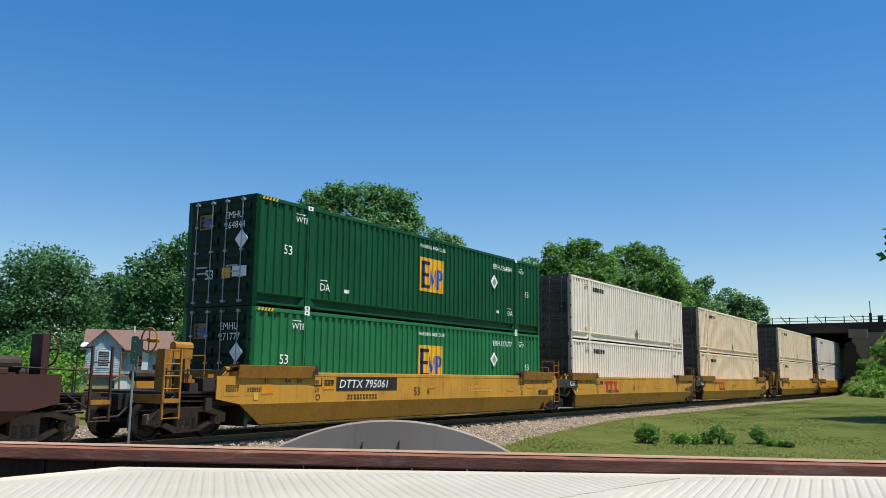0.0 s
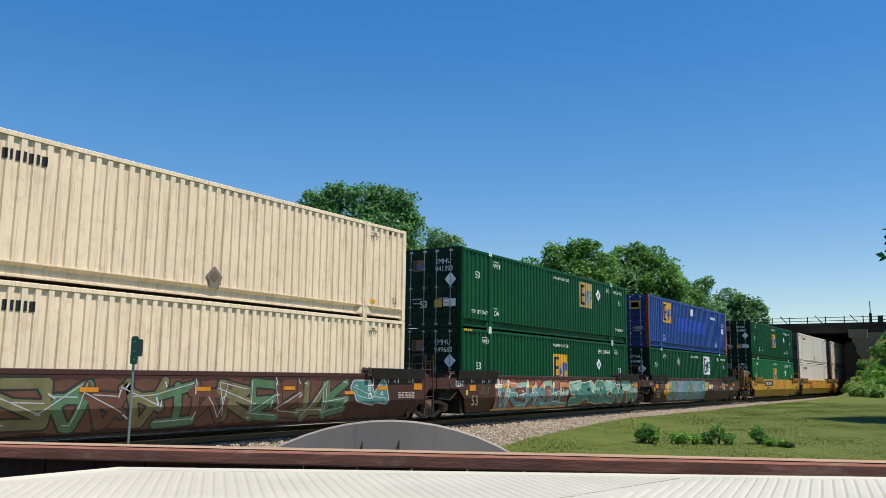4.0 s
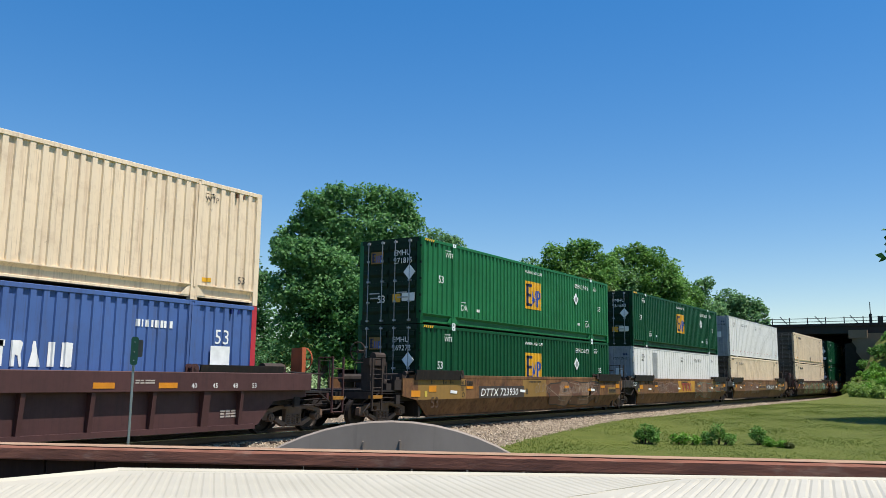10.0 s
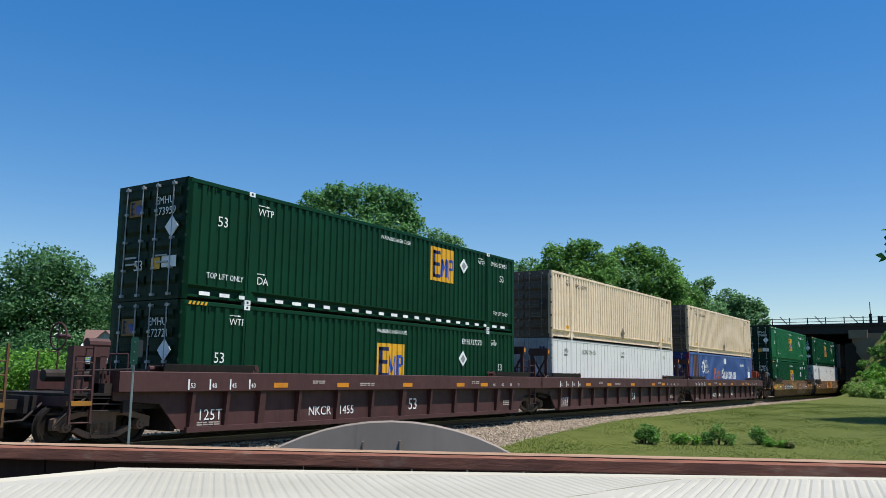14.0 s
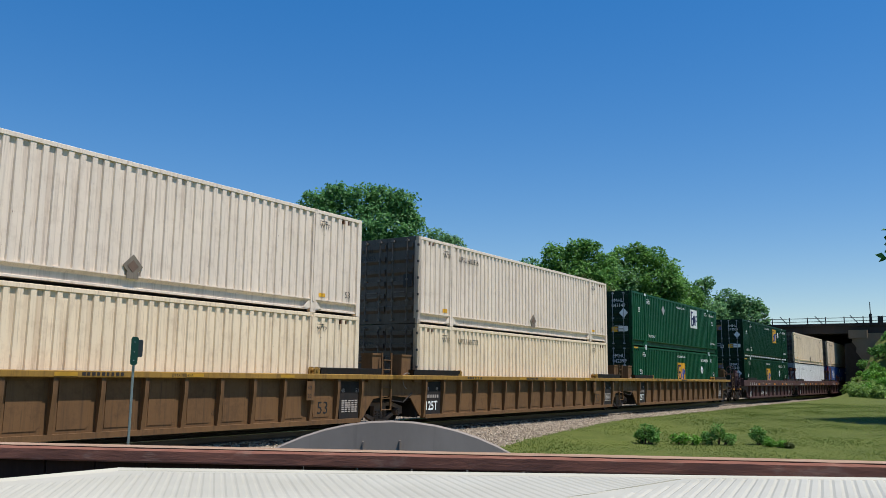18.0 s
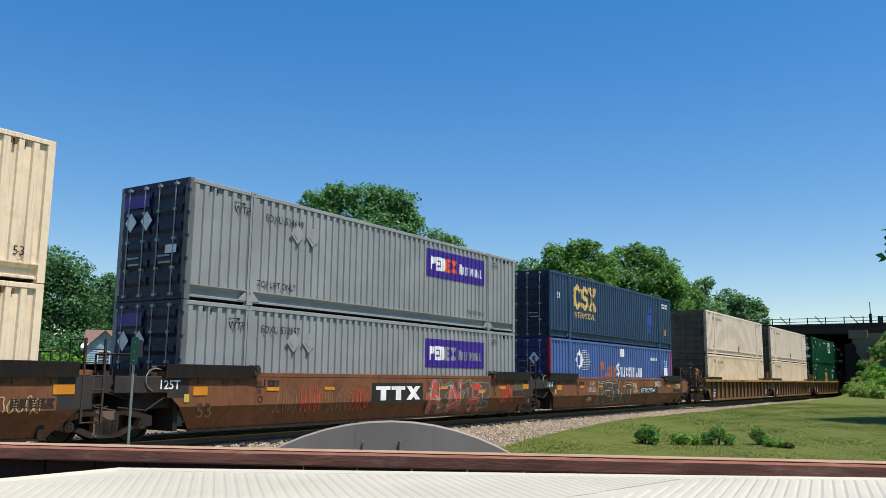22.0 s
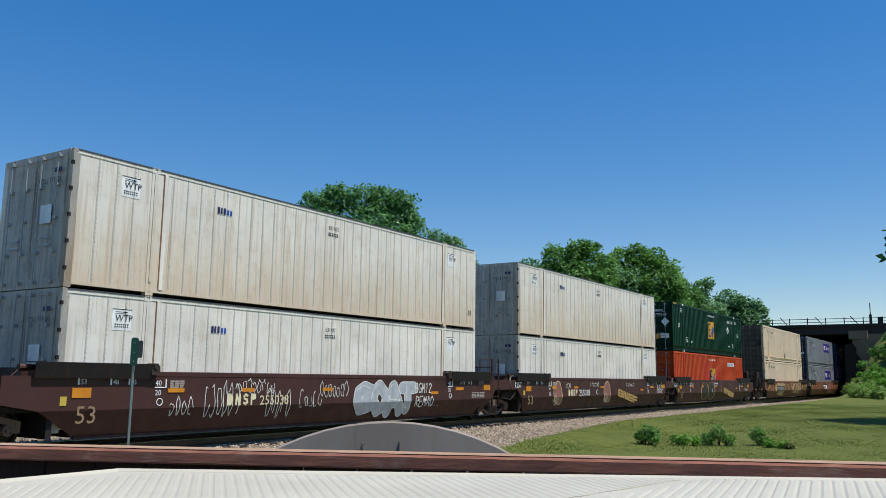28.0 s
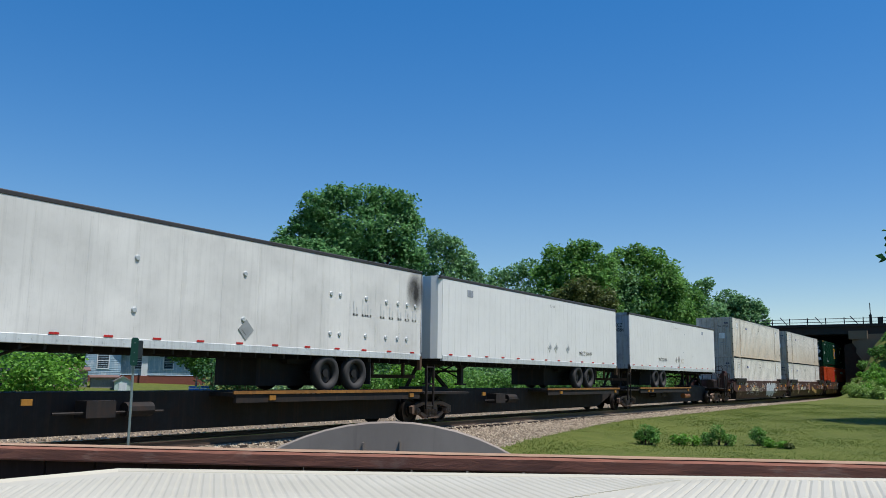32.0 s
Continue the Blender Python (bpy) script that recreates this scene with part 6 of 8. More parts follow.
def graffiti(w, x0, x1, fills, line, seed, z0=.35, z1=1.42, back=None, letters=None, drips=0, low=None, split=.85, width=None, light=None, edge=.09, word=""):
    """A sprayed piece: a wavy backing band, interlocking letters with outlines, gleams and drips."""
    rng = random.Random(seed)
    n = len(word) or letters or max(2, int((x1 - x0) / .92))
    step = (x1 - x0) / n
    width = width or step * .3
    if back:
        g = Geo()
        m = n * 3
        for i in range(m):
            a, b = x0 + (x1 - x0) * i / m, x0 + (x1 - x0) * (i + 1) / m
            za, zb = (z0 + rng.uniform(0, .08) for _ in "ab")
            ta, tb = (z1 - rng.uniform(0, .1) for _ in "ab")
            spray(g, [(a - .02, za), (b + .02, zb), (b + .02, tb), (a - .02, ta)], .003 + .0002 * (i % 2))
        part("spray_paint", g, back, w, "sprayed backing colour")
    paths = []
    for i in range(n):
        sk = SKEL[rng.randrange(len(SKEL))]
        # what cannot be read is only interlocking strokes: turned, mirrored, overlapping
        fu, fv, big = (rng.random() < .5, rng.random() < .5, 1.3) if not word else (False, False, .9)
        sk = STROKES[word[i]] if word else [[((1 - u if fu else u) * big, 1 - v if fv else v) for u, v in pl] for pl in sk] + [[(-.1, rng.random()), (1.2, rng.random())]]
        ox, lean = x0 + step * i + width * .4, rng.uniform(-.18, .18)
        za, zb = z0 + width * .5 + rng.uniform(0, .08), z1 - width * .5 - rng.uniform(0, .08)
        for pl in sk:
            paths.append((i, [(ox + (u * .86 + lean * (v - .5)) * step + rng.uniform(-.03, .03), za + v * (zb - za) + rng.uniform(-.04, .04)) for u, v in pl]))
    g = Geo()
    for i, pts in paths:
        fat(g, [pts[0]] + pts, width + edge, .0035)
    part("spray_outline", g, line, w, "sprayed outlines")
    for k, f in enumerate(fills):
        g = Geo()
        for i, pts in paths:
            if i % len(fills) == k:
                fat(g, [pts[0]] + pts, width, .0056, split if low else None, True)
        if g.v:
            part("spray_paint", g, f, w, "sprayed letter fill")
    if low:
        g = Geo()
        for i, pts in paths:
            fat(g, [pts[0]] + pts, width, .0056, split, False)
        part("spray_paint", g, low, w, "darker lower letter fill")
    g = Geo()
    for i, pts in paths:
        if rng.random() < .75:
            q = [(x - width * .22, z + width * .2) for x, z in pts[:3]]
            fat(g, q, .022, .0076)
        if rng.random() < .6:
            x, z = pts[-1]
            fat(g, [(x, z), (x + rng.uniform(-.15, .15), z + rng.uniform(-.2, .2))], .035, .0076)
    part("spray_outline", g, light or line, w, "thin sprayed gleams")
    if drips:
        g = Geo()
        for i in range(drips):
            x = rng.uniform(x0, x1)
            z = rng.uniform(.75, 1.15)
            d = rng.uniform(.15, .4)
            fat(g, [(x - .12, z + .03), (x, z), (x - d * .06, z - d * .5), (x - d * .12, z - d)], .035, .0094)
        part("spray_drips", g, light or line, w, "pale drips")


def stamp(w, x, z, width, h, mat, rows):
    """A lighter rectangle of fresh paint with a block of small unreadable print."""
    p = part("stencil_plate", Geo().box(x, x + width, -.2385, -.236, z, z + h), mat, w)
    bars(p, DARKPRINT, x + .06, -.240, z + h * .28, width - .12, h * .44, max(3, int(width / .09)), rows=rows, gap=.3)


DARKPRINT = plain("dark_print", "2a221c", .6)


def tag(w, x, z, width, mat, seed, h=.3, line=.022, word=""):
    """A thin scrawled tag; without a word only loops and slashes."""
    rng = random.Random(seed)
    g = Geo()
    n = len(word) or max(3, int(width / .16))
    for i in range(n):
        xx, hh = x + width * i / n, h * rng.uniform(.6, 1) if not word else h
        if word:
            for pl in STROKES[word[i]]:
                stroke(g, [(xx + (u * .78 + (v - .5) * .12) * width / n, z + v * hh + rng.uniform(-.01, .01)) for u, v in pl], line, .0085 + .0003 * (i % 3))
            continue
        k0, k1 = rng.uniform(0, 6), rng.choice((-1, 1)) * rng.uniform(3, 7)
        sk = [(.5 + .6 * math.cos(k0 + k1 * q / 6) * rng.uniform(.5, 1), .5 + .5 * math.sin(k0 + k1 * q / 6)) for q in range(7)]
        pts = [(xx + u * width / n * .85 + rng.uniform(-.02, .02), z + v * hh + rng.uniform(-.03, .03)) for u, v in sk]
        stroke(g, pts, line, .0085 + .0003 * (i % 3))
    part("scrawled_tag", g, mat, w)


spr = {k: plain("spray_" + k, v, .55, 0, .2, 4) for k, v in dict(teal="477a70", aqua="5a8a90", sky="5a8286", lilac="8480a0", ochre="c8932c", cream="d8cfa8", red="b8402c", dark="26221f", white="d6d6cf", green="4d6b4a", olive="6a6440",
                                                                 tan="b08a48", silver="a8adb0", brown="5d3b2a", salmon="c07a5a", mint="8cb0a0", buff="b09468", rose="8a5a4e", oxblood="6a3026", plum="40302e").items()}


def number(w, s, x, z, size=.36, mat=None, back=None, shear=.2, wide=1.0):
    if back:
        part("number_plate", Geo().box(x - .1, x + size * .64 * len(s) * wide, -.244, -.2405, z - .08, z + size * .92), back, w)
    lettering(s, mat or white_p, w, x, -.2465, z, size, wide, shear)


faint_p = plain("faint_print", "a89c92", .6)


def smooth_car_marks(w, big53=None, ink=None, hide=(), dark_ends=False, small=True):
    """The standard stencils of a smooth-sided unit; hide: stretches taken by other marks."""
    ink = ink or white_p
    for x, z, l, h in ((.23, 1.03, .42, .2), (LEN + .22, 1.09, .46, .2), (2.55, 1.12, .45, .09), (4.75, 1.12, .42, .09), (7.7, 1.12, .42, .09), (10.55, 1.12, .42, .09), (13.0, .98, .42, .09), (14.5, 1.1, .5, .1)):
        if not any(a - l < x < b for a, b in hide):
            part("reflector", Geo().box(x, x + l, -.2465, -.236, z, z + h), orange_p, w, "orange reflector")
    for s, xr, xf in (("53", .34, 16.3), ("48", 1.08, 15.52), ("45", 1.52, 15.02)):
        for x in (xr, xf):
            part("marking", Geo().box(x, x + .035, -.2465, -.236, 1.29, 1.42), ink, w)
        lettering(s, ink, w, xr + .06, -.2465, 1.3, .14)
        lettering(s, ink, w, xf - .24, -.2465, 1.3, .14)
    for x in (2.2, 14.02):
        lettering("40", ink, w, x, -.2465, 1.27, .17)
        lettering("20", ink, w, x, -.2465, 1.06, .17)
        part("marking", Geo().box(x - .01, x + .25, -.2465, -.236, 1.22, 1.245).box(x + .27, x + .3, -.2465, -.236, 1.22, 1.42), ink, w)
        part("marking", ringlet(x + .14, .92, .085, .085, .018, 0, math.tau, 14), ink, w, "", Matrix.Translation((0, -.2345, 0)))
    if small:
        bars(w, faint_p if ink is white_p else DARKPRINT, 15.55, -.2405, .84, .9, .2, 5, rows=4, gap=.12)
        bars(w, faint_p if ink is white_p else DARKPRINT, 2.6, -.2405, 1.18, .4, .22, 3, rows=5, gap=.12)
    part("label_plate", Geo().box(-.02, .12, -.2465, -.236, .88, 1.06), paint("plate_yellow", "c8b048", .5, .2, "6a5a30", .2), w)
    if w.name not in COUPLED:
        lettering("125T", white_p, w, -.74, -.2465, 1.18, .28, bold=.004)
    if big53:
        lettering("53", big53, w, .32, -.2465, .52, .5)
    if dark_ends:
        part("dark_patch", Geo().box(LEN + .32, LEN + 1.09, -.2385, -.235, .79, 1.45), ENDBLACK, w, "black painted end")
        part("dark_patch", Geo().box(-.49, .1, -.2385, -.235, .98, 1.45), ENDBLACK, w, "black painted end")


COUPLED = {UNIT[row[0]][0].name for row in CARS if row[4] == "coupled"}


def triple(w, mat, x, z, width, h, y=-.2475):
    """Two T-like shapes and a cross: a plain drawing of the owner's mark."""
    u = width / 3
    for i in range(2):
        a = x + u * i * 1.02
        part("brand_shape", Geo().box(a, a + u * .94, y, y + .004, z + h * .74, z + h).box(a + u * .3, a + u * .66, y, y + .004, z, z + h * .74), mat, w)
    a = x + 2.06 * u
    part("brand_shape", Geo().prism_y([(a, z + h), (a + u * .34, z + h), (a + u, z), (a + u * .66, z)], y, y + .004), mat, w)
    part("brand_shape", Geo().prism_y([(a, z), (a + u * .34, z), (a + u, z + h), (a + u * .66, z + h)], y - .004, y), mat, w)


for k in "ABCDE":
    w = UNIT[k][0]
    smooth_car_marks(w, None, black_p, [(3.0, 6.2), (3.1, 5.0)] if k in "ECD" else [], k in "ABCD")
    lettering("53", black_p, w, 6.85, -.2465, .92, .36)
    lettering("B" if k == "E" else "C", black_p, w, 7.6, -.2465, .95, .24)
    bars(w, plain("pale_yellow", "d8a040", .5), 10.2, -.2405, 1.0, 1.6, .2, 14, rows=2)
    bars(w, DARKPRINT, 3.6, -.2405, .84, 1.4, .16, 10, rows=2)
stamp(UNIT["E"][0], -1.0, .98, .55, .4, YEL, 4)
stamp(UNIT["E"][0], -.3, 1.0, .9, .28, YEL, 3)
number(UNIT["E"][0], "DTTX 795061", 3.2, 1.16, .33, white_p, black_p, .2, 1.18)
for k in "CD":
    triple(UNIT[k][0], red_p, 3.2, .88, 1.6, .5)

tan53 = plain("tan_number", "8a7458", .6)
for k in "FGH":
    smooth_car_marks(UNIT[k][0], tan53, white_p, [(2.3, 9.9)] if k == "F" else [(9.2, 16)] if k == "G" else [])
w = UNIT["F"][0]
graffiti(w, 2.5, 9.4, [spr["teal"], spr["olive"], spr["lilac"], spr["sky"]], spr["lilac"], 11, .28, 1.45, spr["sky"], letters=9, drips=14, light=spr["mint"], width=.2, edge=.03)
graffiti(w, 1.7, 2.6, [spr["ochre"]], spr["brown"], 12, .4, 1.35, letters=1, width=.26)
graffiti(w, 9.4, 10.1, [spr["ochre"]], spr["lilac"], 13, .8, 1.42, letters=1, width=.2)
tag(w, 1.0, 1.0, .75, spr["lilac"], 4, .35)
brand_shapes(w, white_p, 10.5, .92, 1.0, .28, "disc gate double_bend flag", thick=.2, y=-.241)
lettering("253771", plain("faded_white", "8f7a6c", .6), w, 11.6, -.2465, .92, .34)
lettering("B", white_p, w, 9.15, -.25, .92, .34)
tag(w, 13.6, .9, .8, spr["white"], 5, .45)
w = UNIT["G"][0]
graffiti(w, 2.1, 8.3, [spr["cream"], spr["salmon"], spr["mint"]], spr["oxblood"], 21, .3, 1.44, spr["rose"], letters=8, width=.2, drips=12, low=spr["sky"], split=1.12, light=spr["cream"], edge=.15)
g = Geo()
for i in range(14):
    a = 1.9 + i * .46
    spray(g, [(a, .28), (a + .47, .28), (a + .47, .36 + .03 * math.sin(i * 2.3)), (a, .36 + .03 * math.sin(i * 2.3 - 2.3))], .0095)
part("spray_paint", g, spr["tan"], w, "tan cloud along the lower edge")
graffiti(w, 8.6, 16.4, [spr["mint"], spr["teal"]], spr["cream"], 22, .32, 1.45, spr["brown"], letters=8, drips=5, low=spr["teal"], split=.95, width=.3, light=spr["dark"], edge=.06)
lettering("C", white_p, w, 4.95, -.25, .9, .34)
tag(w, .9, .9, .8, spr["olive"], 6, .5)
tag(w, 16.2, .85, .6, spr["white"], 7, .25)
w = UNIT["H"][0]
graffiti(w, 3.0, 13.0, [spr["olive"], spr["green"], spr["brown"]], spr["dark"], 31, .3, 1.42, spr["brown"], letters=11, light=spr["silver"], width=.2)
graffiti(w, 13.4, 14.8, [spr["teal"]], spr["silver"], 32, .7, 1.4, letters=2)

# the old yellow cars: grime, fresh stencil plates, ghosts of old paint
oldbrown, ghostpaint = plain("faded_number", "4a3424", .6), plain("ghost_paint", "7a5c44", .7, 0, .3, 5)
fresh = paint("fresh_stencil_yellow", "8a6a34", .6, .4, "5a4228", .3)
greyghost = plain("grey_ghost", "8a7a6c", .7, 0, .3, 5)
for k in "IJK":
    w = UNIT[k][0]
    smooth_car_marks(w, oldbrown, DARKPRINT, [(3.0, 7.2), (6.4, 9.9)] if k != "I" else [(9.5, 13.6)], k != "K")
    for x in (1.5, 6.5, 13.35):
        part("marking", Geo().prism_y([(x, .98), (x + .42, .96), (x + .44, 1.05), (x + .02, 1.08)], -.2505, -.247), white_p, w)
    stamp(w, 13.55, .86, .9, .58, fresh, 3)
    stamp(w, 15.45, .5 + .3, .9, .34, fresh, 4)
    stamp(w, 7.2, 1.3, 1.2, .14, fresh, 1)
    rng = random.Random(ord(k))
    for i in range(7):
        tag(w, rng.choice((3.0, 4.6, 8.0, 10.0, 11.4, 12.4)) + rng.uniform(-.4, .4), rng.uniform(.8, 1.0), rng.uniform(.9, 1.7), ghostpaint if i % 2 else greyghost, 200 + i + ord(k) * 9, .42)
w = UNIT["J"][0]
graffiti(w, 10.0, 13.4, [spr["brown"], ghostpaint], spr["teal"], 47, .4, 1.42, letters=3, light=spr["mint"], edge=.05)
graffiti(w, 14.5, 15.5, [spr["brown"]], spr["teal"], 49, .7, 1.42, letters=1)
graffiti(w, 2.9, 6.3, [spr["brown"]], greyghost, 48, .75, 1.4, letters=4, edge=.03)
part("repainted_patch", Geo().box(6.55, 9.85, -.2375, -.235, .79, 1.45), YEL, w, "brighter yellow patch")
triple(w, plain("dull_red_mark", "8a3426", .55), 7.2, .88, 1.75, .45, -.252)
w = UNIT["I"][0]
stamp(w, 7.4, .84, 2.0, .34, fresh, 1)
stamp(w, 9.6, .84, .4, .34, fresh, 1)
number(w, "A", 9.7, .88, .36, black_p)
number(w, "DTTX 723930", 10.0, .88, .36, white_p, plain("number_dark", "3a302a", .6), .2, 1.2)
graffiti(w, 3.0, 7.0, [spr["brown"]], greyghost, 44, .5, 1.42, letters=4, edge=.03)
graffiti(w, 14.7, 15.3, [spr["brown"]], spr["cream"], 45, .7, 1.35, letters=1, width=.1, edge=.03)
w = UNIT["K"][0]
part("repainted_patch", Geo().box(-.38, 2.5, -.2375, -.235, .79, 1.45), fresh, w, "lighter repainted end")
part("repainted_patch", Geo().box(6.75, 8.8, -.2375, -.235, .79, 1.45), fresh, w, "lighter repainted panel")
number(w, "DTTX 723930", 3.5, .86, .38, white_p, plain("number_dark", "3a302a", .6), .2, 1.25)
lettering("B", black_p, w, 7.0, -.2465, .9, .3)
part("reflector", Geo().box(-.77, -.27, -.2465, -.236, .88, 1.08), orange_p, w, "orange reflector")
graffiti(w, 9.0, 14.0, [spr["brown"], ghostpaint], spr["dark"], 46, .35, 1.42, letters=5, light=greyghost)

for k in "RST":
    smooth_car_marks(UNIT[k][0], oldbrown, DARKPRINT, [(10.1, 13.2)] if k == "R" else [(6.8, 9.6)] if k == "S" else [(3.2, 7.0)], True)
w = UNIT["R"][0]
number(w, "DTTX 727141", 10.25, .84, .31, white_p, black_p, .2, 1.2)
graffiti(w, 4.6, 8.9, [spr["plum"]], spr["cream"], 51, .32, 1.45, drips=4, edge=.022, width=.34, word="DEBUT")
tag(w, 12.5, 1.14, .95, spr["white"], 61, .26, .035, "NOTCH")
tag(w, 13.4, .5, 1.3, greyghost, 62, .22, .025)
tag(w, 3.65, 1.18, .55, spr["white"], 63, .2, .022, "RIP")
tag(w, 3.5, .92, .85, spr["white"], 64, .2, .022, "DRUGS")
tag(w, 3.3, .5, .7, spr["white"], 65, .2, .022, "-3XK-")
tag(w, 9.05, 1.12, .7, spr["cream"], 66, .2, .022, "TROLL")
for i, (x, z) in enumerate(((9.1, .86), (15.9, 1.0))):
    tag(w, x, z, .8, spr["cream"], 60 + i)
w = UNIT["S"][0]
part("number_plate", Geo().box(6.85, 9.5, -.2395, -.236, .7, 1.32), black_m, w)
triple(w, white_p, 7.05, .8, 2.25, .42)
graffiti(w, 9.8, 13.6, [spr["red"], spr["brown"]], spr["teal"], 53, .35, 1.42, back=spr["oxblood"], letters=6, drips=3, light=spr["mint"], width=.2, edge=.08)
for i, x in enumerate((2.8, 3.8, 4.9, 5.8)):
    tag(w, x, .55, .9, spr["red"] if i % 2 else ghostpaint, 110 + i, .8, .03)
tag(w, 14.6, .6, 1.0, spr["red"], 114, .7, .04)
tag(w, 15.7, 1.05, .8, spr["teal"], 115, .3, .03)
w = UNIT["T"][0]
g = Geo()
for i, (x, z, r) in enumerate(((3.0, 1.0, .35), (3.6, 1.1, .34), (4.3, .95, .45), (5.0, 1.1, .33), (5.6, .9, .4), (6.3, 1.05, .35), (4.8, .6, .3), (5.4, .55, .25))):
    spray(g, blob(random.Random(i), x, z, r * 1.15, r, .12), .0035 + .0003 * i)
part("spray_paint", g, spr["buff"], w, "buff sprayed cloud")
graffiti(w, 3.5, 6.3, [spr["buff"]], spr["dark"], 55, .32, 1.45, letters=3, edge=.06, width=.2)
number(w, "DTTX 727141", 3.4, .84, .36, white_p, black_p, .2, 1.2)
graffiti(w, 9.55, 13.9, [spr["buff"]], spr["dark"], 56, .45, 1.5, edge=.05, width=.2, word="HOLKAT")
for i, (x, z) in enumerate(((7.2, 1.0), (7.9, .75), (8.7, 1.05), (14.4, .85), (15.3, .75), (1.2, .7), (14.3, 1.0))):
    tag(w, x, z, .9, spr["buff"], 70 + i, .35, .026)

for k in "UVW":
    smooth_car_marks(UNIT[k][0], tan53, white_p, [(9.6, 12.8)])
w = UNIT["U"][0]
g = Geo()
for cx in (5.4, 6.9):
    spray(g, [(cx + .72 * math.cos(a), .88 + .56 * math.sin(a)) for a in (i * math.tau / 24 for i in range(24))], .004 + .0004 * (cx > 6))
part("spray_paint", g, spr["dark"], w, "black sprayed discs")
g = Geo()
for cx in (5.4, 6.9):
    for i in range(24):
        a, b = i * math.tau / 24, (i + 1) * math.tau / 24
        spray(g, [(cx + .72 * math.cos(a), .88 + .56 * math.sin(a)), (cx + .72 * math.cos(b), .88 + .56 * math.sin(b)), (cx + .84 * math.cos(b), .88 + .57 * math.sin(b)), (cx + .84 * math.cos(a), .88 + .57 * math.sin(a))], .005)
part("spray_outline", g, spr["tan"], w, "tan sprayed rings")
lettering("A", white_p, w, 6.95, -.2465, .78, .34)
slant = Matrix.Translation((9.85, -.2475, .74)) @ Matrix(((1, 0, .35, 0), (0, 1, 0, 0), (0, 0, 1, 0), (0, 0, 0, 1)))
goldmark = plain("dull_gold_mark", "a8894e", .6)


def wide_brand(w):
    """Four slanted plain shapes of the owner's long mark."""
    for i, holes in enumerate((2, 1, 0, 0)):
        a = i * .68
        gg = Geo().box(a, a + .16, 0, .004, 0, .34)
        if i != 1:
            gg.box(a + .16, a + .6, 0, .004, .25, .34).box(a + .16, a + .52, 0, .004, .12, .2)
        if i in (0, 2):
            gg.box(a + .16, a + .6, 0, .004, 0, .07).box(a + .46, a + .6, 0, .004, .07, .25)
        if i == 1:
            gg.box(a + .44, a + .6, 0, .004, 0, .34).prism_y([(a + .16, .34), (a + .3, .34), (a + .44, 0), (a + .3, 0)], 0, .004)
        part("brand_shape", gg, goldmark, w, "", slant)


wide_brand(w)
tag(w, 9.0, .8, .4, spr["tan"], 80, .5)
bars(w, white_p, 7.5, -.2405, 1.3, .95, .1, 8)
lettering("WELL LD LMT 119600", white_p, w, 7.4, -.2465, 1.2, .1)
w = UNIT["V"][0]
brand_shapes(w, spr["cream"], 4.15, .8, 1.0, .28, "disc gate double_bend flag", thick=.2, y=-.241)
lettering("255038", white_p, w, 5.25, -.2465, .8, .38, 1.05)
lettering("C", white_p, w, 7.15, -.2465, .85, .3)
wide_brand(w)
for i, x in enumerate((3.2, 8.6)):
    g, o = Geo(), Geo()
    pear = [(x + .42 * math.cos(a) * (1 - .35 * math.sin(a + .6)), .95 + .48 * math.sin(a) - .1 * math.cos(a)) for a in (q * math.tau / 20 for q in range(20))]
    spray(g, pear, .004)
    fat(o, pear + pear[:1], .03, .006)
    for q in range(7):
        fat(o, [(x - .35 + q * .08, .95 - q * .04), (x - .5 + q * .05, .6 - q * .03)], .02, .006)
    part("spray_paint", g, spr["rose"], w, "dusty rose sprayed form")
    part("spray_outline", o, spr["cream"], w, "thin pale outline")
tag(w, 3.9, 1.15, .5, spr["white"], 82, .25)
tag(w, 6.5, 1.2, 1.0, spr["white"], 83, .2)
tag(w, 11.0, 1.2, 1.1, spr["white"], 84, .2)
tag(w, 15.6, 1.0, 1.0, spr["white"], 93, .3, .03)
w = UNIT["W"][0]
brand_shapes(w, spr["cream"], 4.3, .8, 1.0, .28, "disc gate double_bend flag", thick=.2, y=-.241)
lettering("255038", spr["cream"], w, 5.35, -.2465, .8, .33, 1.05)
graffiti(w, 9.1, 12.0, [spr["silver"]], spr["white"], 95, .34, 1.45, width=.34, edge=.05, word="GOAT")
for i, (x, z, ww, h) in enumerate(((2.6, .6, .7, .45), (3.6, .55, 1.1, .85), (4.6, 1.1, 1.3, .35), (5.6, .45, .9, .8), (6.8, .7, .9, .5), (7.6, .95, 1.2, .45))):
    tag(w, x, z, ww, spr["white"], 100 + i, h, .018)

tag(w, 12.1, 1.03, 1.35, spr["white"], 94, .32, .035, "BGM12..")
tag(w, 12.15, .6, 1.45, spr["white"], 96, .32, .035, "REMAO..")

